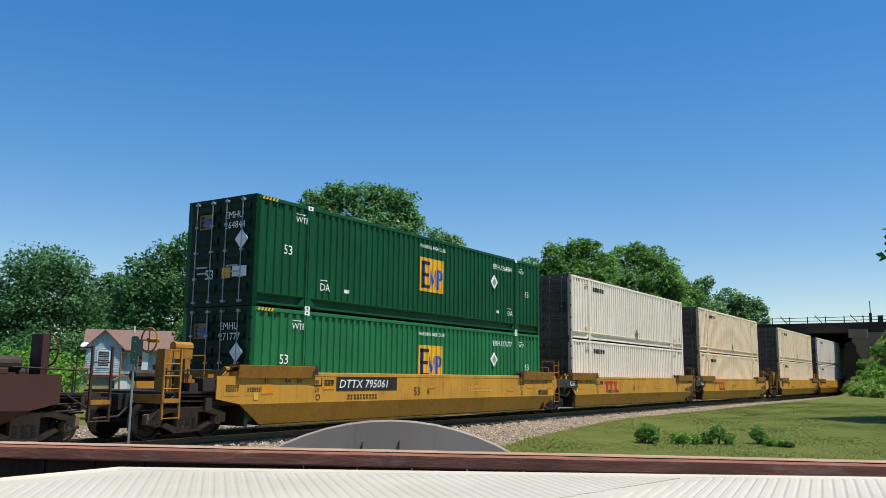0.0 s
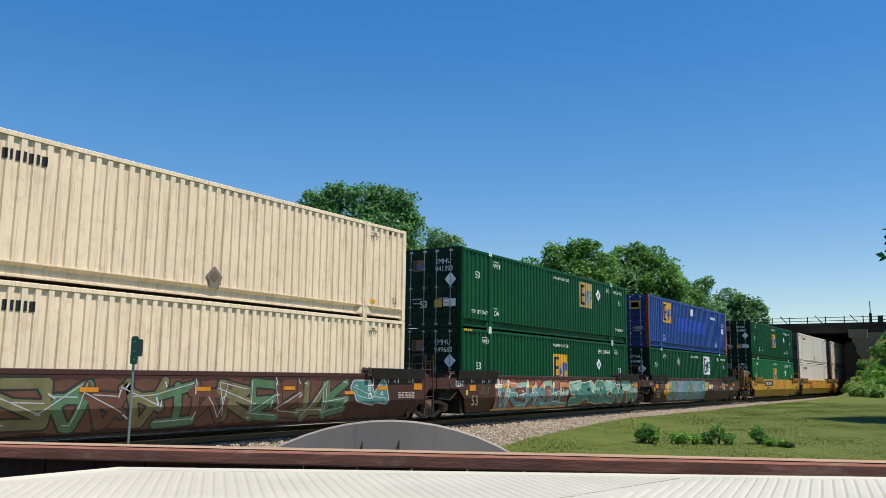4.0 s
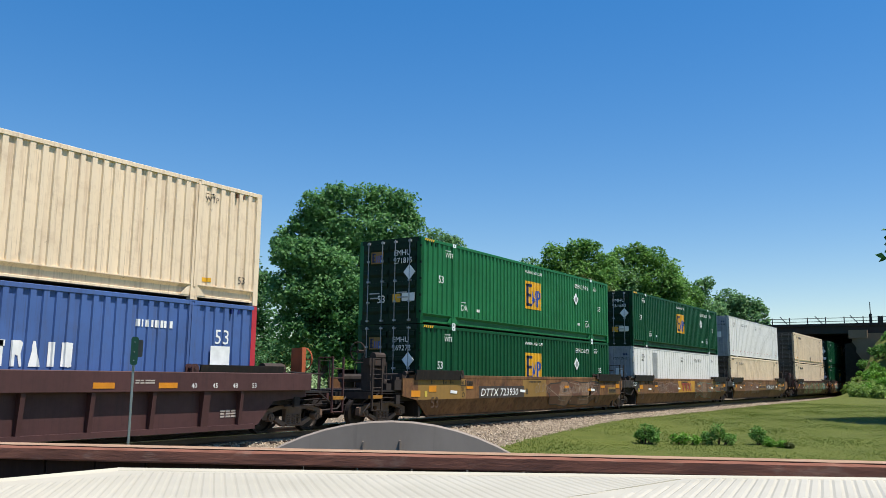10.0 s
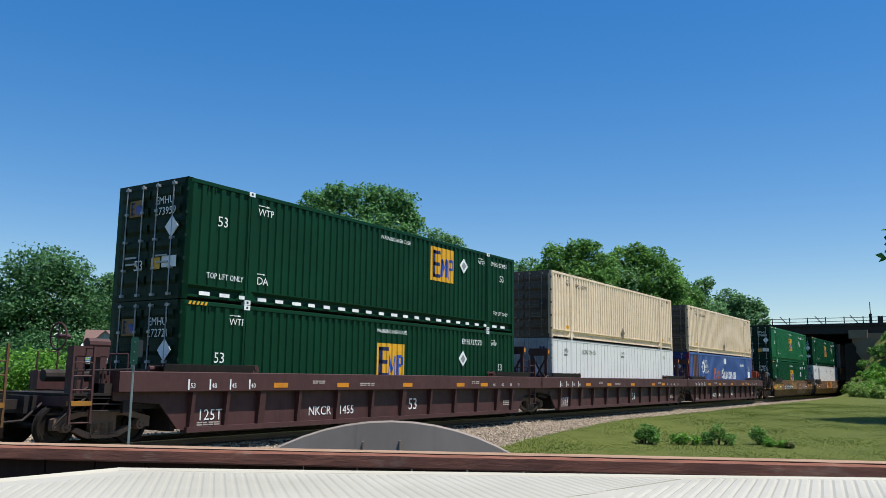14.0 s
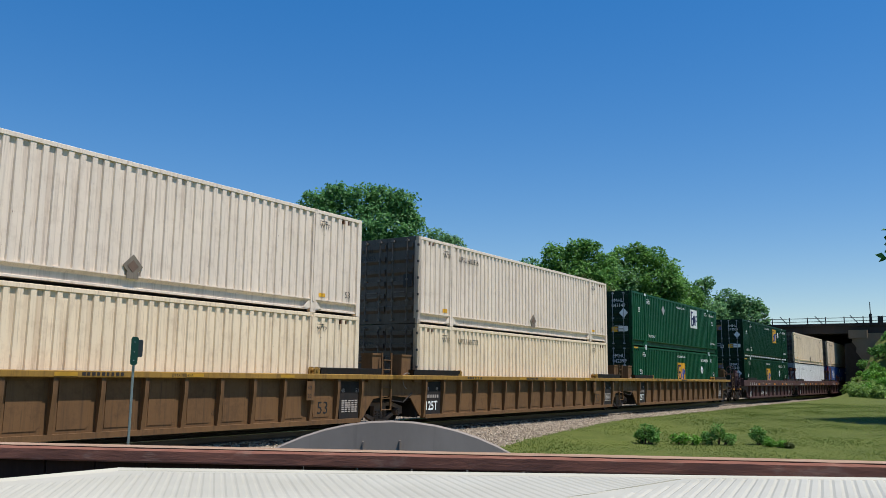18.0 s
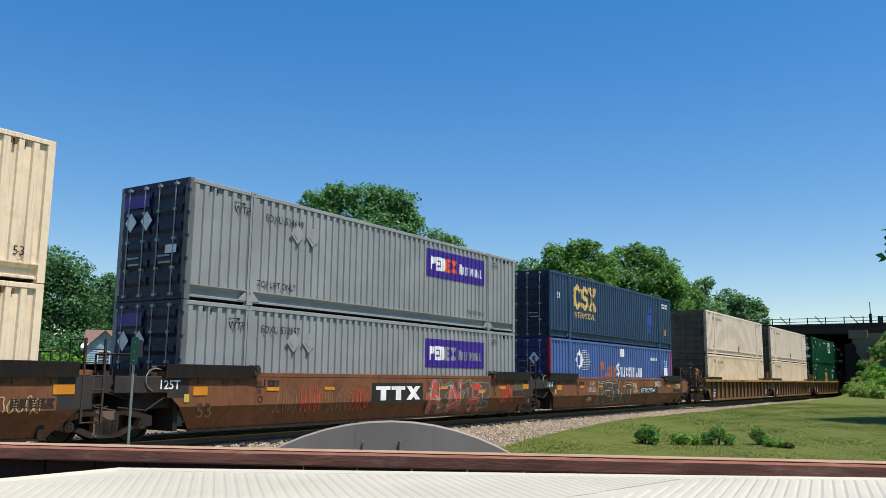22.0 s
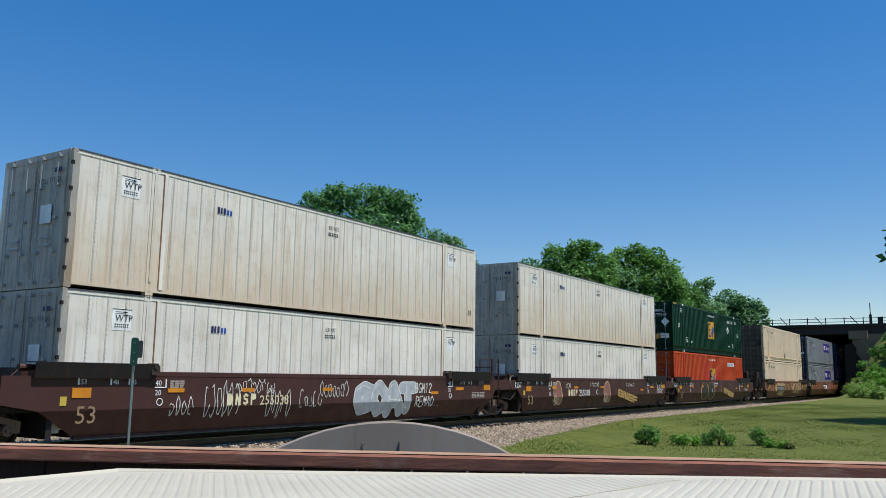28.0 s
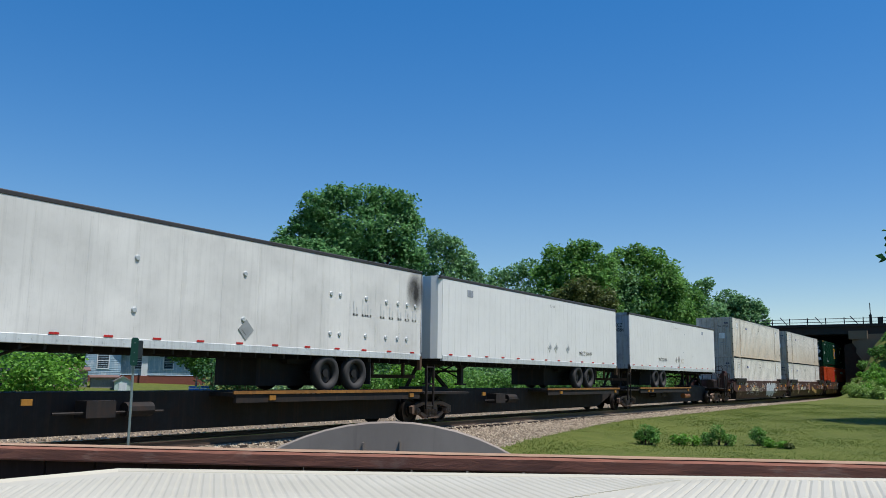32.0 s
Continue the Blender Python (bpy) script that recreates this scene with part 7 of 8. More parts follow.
# ribbed cars: the chord carries small marks, the web the numbers (set back behind the stakes)
for k in "LMN":
    w = UNIT[k][0]
    for x in (2.75, 5.2, 8.3, 11.4, 13.0):
        part("reflector", Geo().box(x, x + .5, -.368, -.36, 1.2, 1.32), orange_p, w, "orange reflector")
    for i, s in enumerate(("53", "48", "45", "40")):
        x = .1 + i * .62
        part("marking", Geo().box(x - .06, x - .02, -.366, -.359, 1.16, 1.4), white_p, w)
        lettering(s, white_p, w, x, -.366, 1.2, .16)
        lettering(s, white_p, w, LEN - x - .3, -.366, 1.2, .16)
    bars(w, faint_p, 4.2, -.361, 1.3, .5, .1, 4, rows=2, gap=.1)
    bars(w, faint_p, 6.2, -.361, 1.24, .7, .1, 4, rows=2, gap=.1)
    bars(w, faint_p, 12.4, -.361, 1.3, .5, .1, 4, rows=2, gap=.1)
    lettering("53", white_p, w, 8.85, -.182, .5, .5)
    bars(w, faint_p, .5, -.176, .34, .7, .1, 4, rows=2, gap=.1)
    bars(w, faint_p, LEN - 1.2, -.176, .5, .5, .2, 3, rows=3, gap=.1)
lettering("NKCR", white_p, UNIT["L"][0], 4.25, -.182, .46, .34)
lettering("1455", white_p, UNIT["N"][0], 5.5, -.182, .46, .34)
lettering("1455", white_p, UNIT["L"][0], 5.5, -.182, .46, .32)
lettering("125T", white_p, UNIT["M"][0], .5, -.182, .46, .36)
lettering("125T", white_p, UNIT["N"][0], .5, -.182, .46, .36)
lettering("NKCR", white_p, UNIT["N"][0], 4.25, -.182, .46, .34)
grey_ghosts = plain("faded_grey", "8a7a66", .6)
for k in "OPQ":
    w = UNIT[k][0]
    part("number_plate", Geo().box(.17, 1.1, -.212, -.1, .32, 1.36), black_m, w, "black painted end panel")
    lettering("125T", white_p, w, .2, -.217, .46, .4, .84, bold=.008)
    lettering("53", faint_p, w, .26, -.217, 1.08, .15)
    lettering("48", faint_p, w, .8, -.217, 1.08, .15)
    bars(w, faint_p, .25, -.214, .84, .75, .1, 6)
    part("maroon_strip", Geo().box(.17, 2.2, -.262, -.258, .225, .31), REDDISH, w)
    bars(w, white_p, .3, -.2625, .245, .7, .04, 6)
    part("number_plate", Geo().box(15.1, 16.06, -.212, -.1, .32, 1.36), black_m, w, "black painted end panel")
    lettering("48", faint_p, w, 15.16, -.217, 1.05, .16)
    lettering("53", faint_p, w, 15.8, -.217, 1.05, .16)
    bars(w, faint_p, 15.2, -.214, .5, .72, .36, 5, rows=6, gap=.22)
    part("maroon_strip", Geo().box(14.0, 16.0, -.262, -.258, .225, .31), REDDISH, w)
    bars(w, white_p, 14.3, -.2625, .245, .7, .04, 6)
    lettering("53", black_p, w, 14.2, -.184, .48, .48)
    part("marking_plate", Geo().box(13.62, 13.92, -.335, -.33, .86, 1.36), TAN, w)
    lettering("40", black_p, w, 13.65, -.338, 1.14, .16)
    lettering("20", black_p, w, 13.65, -.338, .92, .16)
    lettering("DTTX", grey_ghosts, w, 10.75 if k != "Q" else 3.4, -.182, .95, .26)
    bars(w, grey_ghosts, 4.5, -.176, .5, .7, .2, 8, rows=3)
    bars(w, grey_ghosts, 2.4, -.176, .55, .7, .3, 6, rows=3)
    for x in (3.0, 6.4, 9.6, 12.6):
        part("reflector", Geo().box(x, x + .5, -.3655, -.359, 1.45, 1.53), REFLECT, w, "dull yellow reflector")
    lettering("LD LMT 216000", DARKPRINT, w, 3.5, -.176, .58, .11, .9)
    lettering("IL 53 1", DARKPRINT, w, 2.4, -.176, .62, .13)
    lettering("IW 8 9", DARKPRINT, w, 2.4, -.176, .44, .13)
    bars(w, DARKPRINT, 4.75, -.174, .62, .7, .16, 6, rows=2)
    lettering("NWG33G", DARKPRINT, w, 10.3, -.176, .56, .13)
    lettering("DTTX 790349 A", black_p, w, 9.2, -.3665, 1.455, .085)
    bars(w, DARKPRINT, 2.6, -.3625, 1.46, 1.0, .07, 9)
    bars(w, DARKPRINT, 7.0, -.3625, 1.46, 1.0, .07, 9)
    for x in [.64 + i * 1.06 for i in range(15)]:
        part("web_panel", Geo().prism_y([(x - .36, .4), (x - .36, 1.34), (x + .36, 1.34), (x + .36, .5), (x + .28, .4)], -.182, -.17), TAN, w, "pressed panel between stakes") if 1.2 < x < 15.0 else None




# paint and print follow the folds of the corrugated sides
def fold_line():
    pts = [(0.0, 0.0)]
    for a, b in ((0.16, INS - 0.1), (INS + 0.1, LEN - INS - 0.1), (LEN - INS + 0.1, LEN - 0.16)):
        n = max(1, round((b - a) / 0.278))
        p = (b - a) / n
        pts.append((a, 0.0))
        for i in range(n):
            q = a + i * p
            pts += [(q + .001, 0.0), (q + p * 0.43, 0.0), (q + p * 0.51, 0.040), (q + p * 0.92, 0.040)]
        pts.append((b, 0.0))
    return pts + [(LEN, 0.0)]


FOLDS = fold_line()
FOLD_X, FOLD_Y = [p[0] for p in FOLDS], [p[1] for p in FOLDS]
FLAT = {"lettering", "marking", "arrow", "emblem", "emblem_shape", "brand_shape", "brand_stripes", "repainted_patch", "repair_panel", "rust_patch", "sign_panel", "sign_shape"}


def conform(ob, m):
    m = m @ ob.matrix_basis
    if ob.type == "MESH" and ob.name.split(".")[0] in FLAT:
        co = [m @ v.co for v in ob.data.vertices]
        x0, x1 = min(v.x for v in co), max(v.x for v in co)
        if x0 > .1 and x1 < LEN - .1 and min(v.z for v in co) > .36 and max(v.z for v in co) < HGT - .1:
            bm = bmesh.new()
            bm.from_mesh(ob.data)
            bm.transform(m)
            for x in FOLD_X:
                if x0 < x < x1:
                    bmesh.ops.bisect_plane(bm, geom=bm.verts[:] + bm.edges[:] + bm.faces[:], dist=1e-5, plane_co=(x, 0, 0), plane_no=(1, 0, 0))
            k = .3 if ob.name.split(".")[0] in ("lettering", "arrow") else 1.0
            for v in bm.verts:
                v.co.y += k * float(np.interp(v.co.x, FOLD_X, FOLD_Y)) + .004
            bm.transform(m.inverted())
            me = bpy.data.meshes.new(ob.name.split(".")[0])
            bm.to_mesh(me)
            bm.free()
            for mt in ob.data.materials:
                me.materials.append(mt)
            ob.data = me
    for ch in ob.children:
        conform(ch, m)


for key, off, style, body, rear, front, up, low in CARS:
    for nm, c in zip((up, low), UNIT[key][1:]):
        if BOX[nm][0] == "corrugated":
            for ch in c.children:
                conform(ch, Matrix())

# trailers
w, t = TRAILERS[2]
dent = cached("dent", lambda: Geo().rod((0, -.004, 0), (0, -.03, 0), .075, 14, .05).mesh("dent", plain("dent_grey", "a8adad", .35)))
for x, z in ((1.6, 1.95), (1.6, .8), (5.1, 1.95), (5.1, .8), (8.3, 1.95), (8.3, .8), (11.6, 1.75), (12.0, 1.75), (11.6, .62), (12.0, .62), (13.2, 1.75), (13.2, .62), (14.2, 1.72), (14.2, .62), (14.8, 1.72), (14.8, .62), (15.3, 1.72), (15.3, .62), (15.75, 1.7)):
    put("dent", dent, t, pose(x, 0, z))
diamond(t, 8.4, .55, .26, grey_p, -.004)
ghost = plain("ghost_letter", "c2c3bf", .6)
for i, (x, h) in enumerate(((12.6, .42), (13.0, .5), (13.25, .36), (13.9, .44), (14.35, .36), (14.8, .34), (15.2, .34), (15.6, .34))):
    part("faded_letter", Geo().box(x, x + .06, -.0065, -.0045, 1.2, 1.2 + h).box(x, x + .2, -.0065, -.0045, 1.2, 1.26).box(x + .14, x + .2, -.0065, -.0045, 1.2, 1.45), ghost, t)
m_soot, nt, p = base("soot_stain", .9)
p.inputs["Base Color"].default_value = (.025, .024, .023, 1)
sx = nt.nodes.new("ShaderNodeTexCoord")
gr = nt.nodes.new("ShaderNodeTexGradient")
gr.gradient_type = "SPHERICAL"
nt.links.new(sx.outputs["Object"], gr.inputs["Vector"])
ns = node(nt, "ShaderNodeTexNoise", Scale=4.0, Detail=5.0)
mu = nt.nodes.new("ShaderNodeMath")
mu.operation = "MULTIPLY"
nt.links.new(gr.outputs["Fac"], mu.inputs[0])
nt.links.new(ns.outputs["Fac"], mu.inputs[1])
mu2 = nt.nodes.new("ShaderNodeMath")
mu2.operation = "MULTIPLY"
mu2.inputs[1].default_value = 2.2
mu2.use_clamp = True
nt.links.new(mu.outputs[0], mu2.inputs[0])
nt.links.new(mu2.outputs[0], p.inputs["Alpha"])
soot = part("soot_stain", Geo().add([(-1, 0, -1), (1, 0, -1), (1, 0, 1), (-1, 0, 1)], [(0, 1, 2, 3)]), m_soot, t, "black soot stain")
soot.matrix_basis = Matrix.Translation((15.75, -.012, 2.2)) @ Matrix.Diagonal((.55, 1, .75, 1))
for w, t in TRAILERS[:2]:
    if t is TRAILERS[1][1]:
        lettering("MECZ 264109", black_p, t, 11.6, -.012, .5, .25, .95)
    else:
        lettering("MECZ 264084", black_p, t, 4.5, -.012, .5, .25, .95)
        for word, z in (("MECZ", 2.15), ("264084", 1.9)):
            lettering(word, black_p, t, 0, 0, 0, .27, m=Matrix.Translation((-.085, .92, z)) @ Matrix.Rotation(radians(-90), 4, "Z") @ Matrix.Rotation(radians(90), 4, "X") @ Matrix.Diagonal((.8, 1, 1, 1)))
    lettering("53 x 102", black_p, t, 8.6 if t is TRAILERS[1][1] else 7.45, -.006, 2.45, .14)
t = TRAILERS[1][1]
for i, x in enumerate((8.6, 9.2, 10.4)):
    diamond(t, x, .75, .22, ghost, -.002)
part("access_flap", Geo().box(1.9, 2.3, -.006, -.002, 2.3, 2.55), DOORWHITE, t)
part("label_plate", Geo().box(-.02, 0, 1.7, 2.0, .45, .9), black_p, t)
part("label_plate", Geo().box(-.02, 0, .8, 1.3, .45, .95), grey_p, t)
part("gladhand_box", Geo().box(-.05, 0, 1.2, 1.4, .3, .42), red_p, t)
lettering("MECZ264109", black_p, t, 0, 0, 0, .27, m=Matrix.Translation((-.006, 2.25, 1.6)) @ Matrix.Rotation(radians(-90), 4, "Z") @ Matrix.Rotation(radians(90), 4, "X"))
lettering("53' x 102\"", black_p, t, 0, 0, 0, .17, m=Matrix.Translation((-.006, 2.2, 1.28)) @ Matrix.Rotation(radians(-90), 4, "Z") @ Matrix.Rotation(radians(90), 4, "X"))
t = TRAILERS[0][1]
scuff = paint("scuff", "b4afa8", .8, .5, "6f665d", .6)
for x, z, r in ((7.6, .62, .17), (8.1, .66, .24)):
    diamond(t, x, z, r, scuff, -.002)
for x in (8.45, 8.75):
    part("placard_ghost", Geo().prism_y([(x, .42), (x - .02, .44), (x + .24, .72), (x + .26, .7)], -.005, -.002).prism_y([(x + .26, .44), (x + .24, .42), (x - .02, .7), (x, .72)], -.005, -.002), plain("rust_ghost", "b9ab93", .7), t, "faded rusty placard outline")
part("scrape", Geo().prism_y([(8.12, .42), (8.2, .42), (8.16, .1), (8.1, .02)], -.022, -.0205), scuff, t, "grey scrape down the lower edge")
for x, z in ((9.3, 2.2), (10.9, .9), (9.0, 1.1)):
    put("dent", dent, t, pose(x, 0, z) @ Matrix.Scale(.55, 4))
part("access_flap", Geo().box(12.9, 13.3, -.006, -.002, 2.35, 2.55), DOORWHITE, t)

# ---------- the trees ----------
tree((57.6, 96.1), 15.9, [(a, h * .94, r) for a, h, r in ((-1.3, 13.1, 3.5), (1.1, 13.6, 3.3), (3.1, 12.1, 2.9), (-2.7, 10.9, 3.0), (0.4, 10.4, 4.4), (4.0, 8.8, 3.5), (-2.1, 6.8, 4.1), (1.7, 6.0, 4.8), (4.9, 5.0, 3.5), (-3.7, 8.1, 2.7), (-4.0, 4.7, 3.7), (-2.9, 2.4, 3.3), (-6.2, 6.7, 3.7))], 26000, 0.42, leaf_deep, "tall dark maple beyond the houses", 0.4, seed=3, face=30.9)
tree((71.4, 101.4), 14.0, [(-1.6, 11.6, 2.2), (-0.1, 12.0, 2.0), (-1.7, 8.5, 3.5), (0.8, 7.9, 3.5), (-0.4, 4.8, 3.9)], 14000, 0.42, leaf_deep, "dense tree at the back of the yards", 0.35, seed=4, face=35.2)
tree((67.5, 79.1), 17.4, [(a, h * .9, r * .95) for a, h, r in ((-7.0, 13.8, 2.4), (-4.6, 15.6, 2.6), (-1.8, 16.7, 2.7), (1.1, 16.8, 2.7), (4.2, 15.6, 2.7), (6.8, 13.1, 2.2), (-7.6, 10.9, 2.9), (-4.4, 11.4, 4.0), (-0.6, 12.2, 4.4), (3.4, 11.7, 4.4), (6.5, 9.4, 3.2), (-6.7, 7.2, 3.6), (-2.3, 6.7, 4.4), (2.7, 6.5, 4.4), (6.4, 5.6, 3.0), (-4.0, 4.3, 3.2))], 46000, 0.42, leaf_deep, "very large spreading maple behind a house", 0.5, seed=5, face=40.5)
tree((47.6, 54.0), 7.1, [(-1.6, 4.9, 1.6), (-0.1, 4.2, 1.8), (-2.1, 3.5, 1.3), (0.5, 5.7, 1.4), (1.8, 4.7, 1.4), (1.2, 3.1, 1.5), (-0.6, 2.7, 1.5)], 14000, 0.26, leaf_mid, "small bright green tree in a yard", 0.15, seed=6, face=41.4)
tree((39.1, 34.3), 10.7, [(-2.3, 9.5, 1.2), (-0.9, 9.3, 1.3), (0.5, 8.7, 1.3), (1.7, 7.3, 1.2), (-2.3, 7.3, 1.5), (-0.3, 6.7, 1.7), (1.5, 5.3, 1.5), (-1.8, 4.9, 1.5), (0.3, 4.1, 1.5), (2.2, 3.6, 1.2)], 26000, 0.24, leaf_maple, "leafy green tree close behind the railway", 0.25, seed=7, face=48.8)
tree((49.6, 40.4), 17.1, [(-3.4, 14.8, 1.5), (-1.8, 15.7, 1.3), (0.1, 15.5, 1.4), (1.8, 15.8, 1.3), (3.3, 15.1, 1.3), (-4.2, 13.4, 1.2), (-2.5, 13.4, 2.0), (0.1, 13.1, 2.5), (2.8, 13.2, 2.2), (4.2, 13.6, 1.0), (-3.3, 11.2, 2.0), (-0.7, 10.4, 2.6), (2.4, 10.5, 2.5), (4.0, 11.2, 1.3), (0.7, 7.3, 2.6), (-1.9, 8.2, 2.2), (3.1, 7.4, 2.0), (2.1, 4.8, 2.0), (-5.7, 12.6, 0.9), (-6.2, 11.9, 0.7)], 52000, 0.28, leaf_maple, "large dense green maple behind the railway", 0.45, seed=8, face=50.9)
tree((69.3, 43.9), 16.9, [(-2.1, 15.5, 1.4), (-0.6, 14.6, 1.4), (0.8, 13.4, 1.3), (-1.7, 12.9, 2.2), (0.6, 11.2, 2.2), (1.9, 11.7, 1.1), (-1.2, 9.0, 2.8), (1.7, 7.9, 2.5), (-0.4, 5.1, 2.4)], 22000, 0.28, leaf_far, "blue-green tree beside a larger maple", 0.3, seed=9, face=57.6)
tree((84.5, 45.5), 16.0, [(-2.0, 13.5, 1.4), (-0.0, 13.9, 1.4), (1.8, 14.6, 1.4), (-2.3, 10.9, 2.6), (0.6, 10.9, 2.8), (-1.3, 7.0, 3.0), (2.5, 8.9, 2.7), (0.9, 5.7, 2.6)], 18000, 0.32, leaf_far, "airy light green tree behind the railway", 0.3, seed=10, face=61.7)
tree((83.9, 37.7), 17.4, [(-2.0, 15.2, 1.6), (0.2, 15.9, 1.5), (1.7, 15.7, 1.4), (3.2, 14.3, 1.4), (-2.8, 13.0, 1.9), (-0.5, 13.0, 2.5), (1.9, 12.3, 2.5), (-1.8, 9.8, 2.9), (1.9, 9.2, 2.9), (-0.6, 6.4, 2.7)], 24000, 0.34, leaf_mid, "broad rounded tree with billowing crown", 0.4, seed=11, face=65.8)
tree((76.9, 33.8), 12.0, [(0.0, 10.2, 1.8), (-1.6, 9.4, 1.5), (1.9, 9.4, 1.6), (-0.0, 7.4, 2.0)], 9000, 0.3, leaf_pine, "dull yellow-green tree before taller ones", 0.25, seed=12, face=66.3)
tree((91.5, 32.1), 17.2, [(-2.9, 15.2, 1.6), (-1.2, 15.7, 1.5), (0.6, 15.3, 1.6), (2.1, 14.0, 1.5), (-2.0, 12.8, 2.6), (1.2, 12.2, 2.5), (3.1, 11.5, 1.3), (-1.1, 9.5, 2.8), (2.3, 8.9, 2.8), (0.1, 6.3, 2.6)], 22000, 0.34, leaf_mid, "broad tree with billowing crown past the yards", 0.4, seed=13, face=70.7)
tree((99.8, 29.1), 12.6, [(-1.1, 10.5, 1.6), (0.7, 11.2, 1.1), (1.5, 11.9, 0.7), (-0.1, 8.5, 2.6), (1.8, 7.9, 1.9), (-1.3, 6.0, 2.4)], 9000, 0.34, leaf_far, "slim tree with a thin pointed top", 0.25, seed=14, face=73.8)
tree((95.8, 30.6), 13.6, [(-1.6, 11.6, 1.7), (.4, 12.2, 1.6), (2.0, 10.8, 1.5), (-.6, 9.0, 2.4), (1.8, 8.0, 2.2), (-1.2, 6.2, 2.4), (1.0, 5.0, 2.2)], 14000, .34, leaf_mid, "middling tree between two broad ones", .3, seed=16, face=72.4)
tree((88.0, 35.4), 14.6, [(-1.8, 12.4, 1.9), (.2, 13.0, 1.8), (2.0, 12.2, 1.8), (-.8, 9.8, 2.6), (1.6, 9.2, 2.6), (.2, 6.4, 2.6)], 14000, .34, leaf_far, "tree filling the line behind the railway", .3, seed=17, face=68)
tree((116.5, 28.6), 7.4, [(-1.2, 5.7, 1.7), (0.5, 5.1, 1.5), (2.2, 4.7, 1.3), (3.4, 3.9, 0.9), (-0.9, 3.0, 2.6), (1.8, 2.2, 2.4), (-3.3, 2.3, 2.6), (-0.3, -0.0, 2.6)], 14000, 0.4, leaf_far, "far tree line by the overpass", 0.3, seed=15, face=76.2)
tree((50.0, -0.6), 18, [(0, 14.5, 2.6), (-1.6, 12.5, 2.6), (1.8, 12.0, 2.6), (0, 10.5, 3.0), (2.4, 9.0, 2.4), (-2.4, 8.5, 2.4), (0.3, 7.5, 2.6)], 9000, .45, leaf_mid, "tall tree that shades the lawn", .35, "lawn trees", 40, 90)

# low growth behind the track and at the yards' edge
for i, (x, y, s, h, mat) in enumerate(((23.0, 38.6, 2.6, 2.9, leaf_fresh), (20.0, 41.0, 2.2, 2.4, leaf_mid), (35.6, 33.4, 2.0, 2.4, leaf_pale), (40.0, 33.0, 2.2, 2.8, leaf_mid),
                                       (45.0, 31.0, 2.4, 3.0, leaf_fresh), (50.5, 31.5, 2.6, 2.6, leaf_mid), (55.0, 29.0, 2.2, 2.6, leaf_mid), (61.0, 29.0, 2.6, 3.2, leaf_mid), (68.0, 28.5, 2.8, 3.6, leaf_far), (75.0, 27.0, 2.8, 3.2, leaf_far),
                                       (58.0, 36.0, 3.2, 4.0, leaf_far), (70.0, 36.0, 3.2, 4.2, leaf_far), (82.0, 27.5, 3.0, 4.0, leaf_mid), (91.0, 27.5, 3.2, 5.0, leaf_mid), (41.0, 42.0, 3.0, 3.6, leaf_deep), (47.0, 40.0, 3.0, 3.4, leaf_deep))):
    rr = random.Random(i)
    lob = [(rr.uniform(-1, 1) * s, rr.uniform(-.6, .6) * s, h * rr.uniform(.3, .75), s * rr.uniform(.4, .6), .85) for _ in range(6)]
    bush((x, y), lob, 4200, .2, mat, "leafy green shrub growth behind the railway", 200 + i, "shrubs along the railway")
# hedge line under the far trees
for i in range(14):
    px = 40 + i * 4.6
    py = 96 - i * 4.6
    rr = random.Random(300 + i)
    lob = [(rr.uniform(-3, 3), rr.uniform(-1.5, 1.5), rr.uniform(1.2, 3.6), rr.uniform(1.6, 2.4), .85) for _ in range(6)]
    bush((px, py), lob, 3200, .38, leaf_deep, "dark undergrowth below tall trees", 300 + i, "undergrowth")
# scrub on the bank by the overpass
for i, (x, y, z, spread_y, top, mat) in enumerate(((100.0, 9.6, 3.6, 1.6, 1.5, leaf_mid), (98.0, 7.6, 4.2, 1.8, 2.0, leaf_mid), (95.5, 10.3, 1.6, 1.1, 1.0, leaf_fresh), (94.0, 8.6, 1.8, 1.5, 1.3, leaf_fresh),
                                                   (91.0, 10.3, .5, 1.1, .8, leaf_weed), (89.5, 8.6, .6, 1.4, .9, leaf_fresh), (86.5, 9.6, .1, 1.3, .6, leaf_weed), (84.0, 8.0, .0, 1.4, .7, leaf_weed), (93.0, 6.6, 1.6, 1.6, 1.6, leaf_fresh), (107.5, 10.6, 3.0, 1.5, 2.2, leaf_mid), (105.0, 11.3, 2.0, 1.0, 1.8, leaf_mid), (102.0, 11.4, 1.2, .8, 1.3, leaf_fresh), (98.5, 11.5, .6, .8, 1.0, leaf_weed), (95.0, 11.9, .2, .6, .7, leaf_weed), (106.0, 8.5, 4.6, 1.6, 2.0, leaf_mid))):
    rr = random.Random(900 + i)
    lob = [(rr.uniform(-1.4, 1.4), rr.uniform(-1, 1) * spread_y, rr.uniform(.1, 1) * top, rr.uniform(.35, .75), rr.uniform(.8, 1.2)) for _ in range(10)]
    bush((x, y), lob, 4200, .2, mat, "rank green scrub on the bank by the overpass", 400 + i, "scrub on the bank", z)
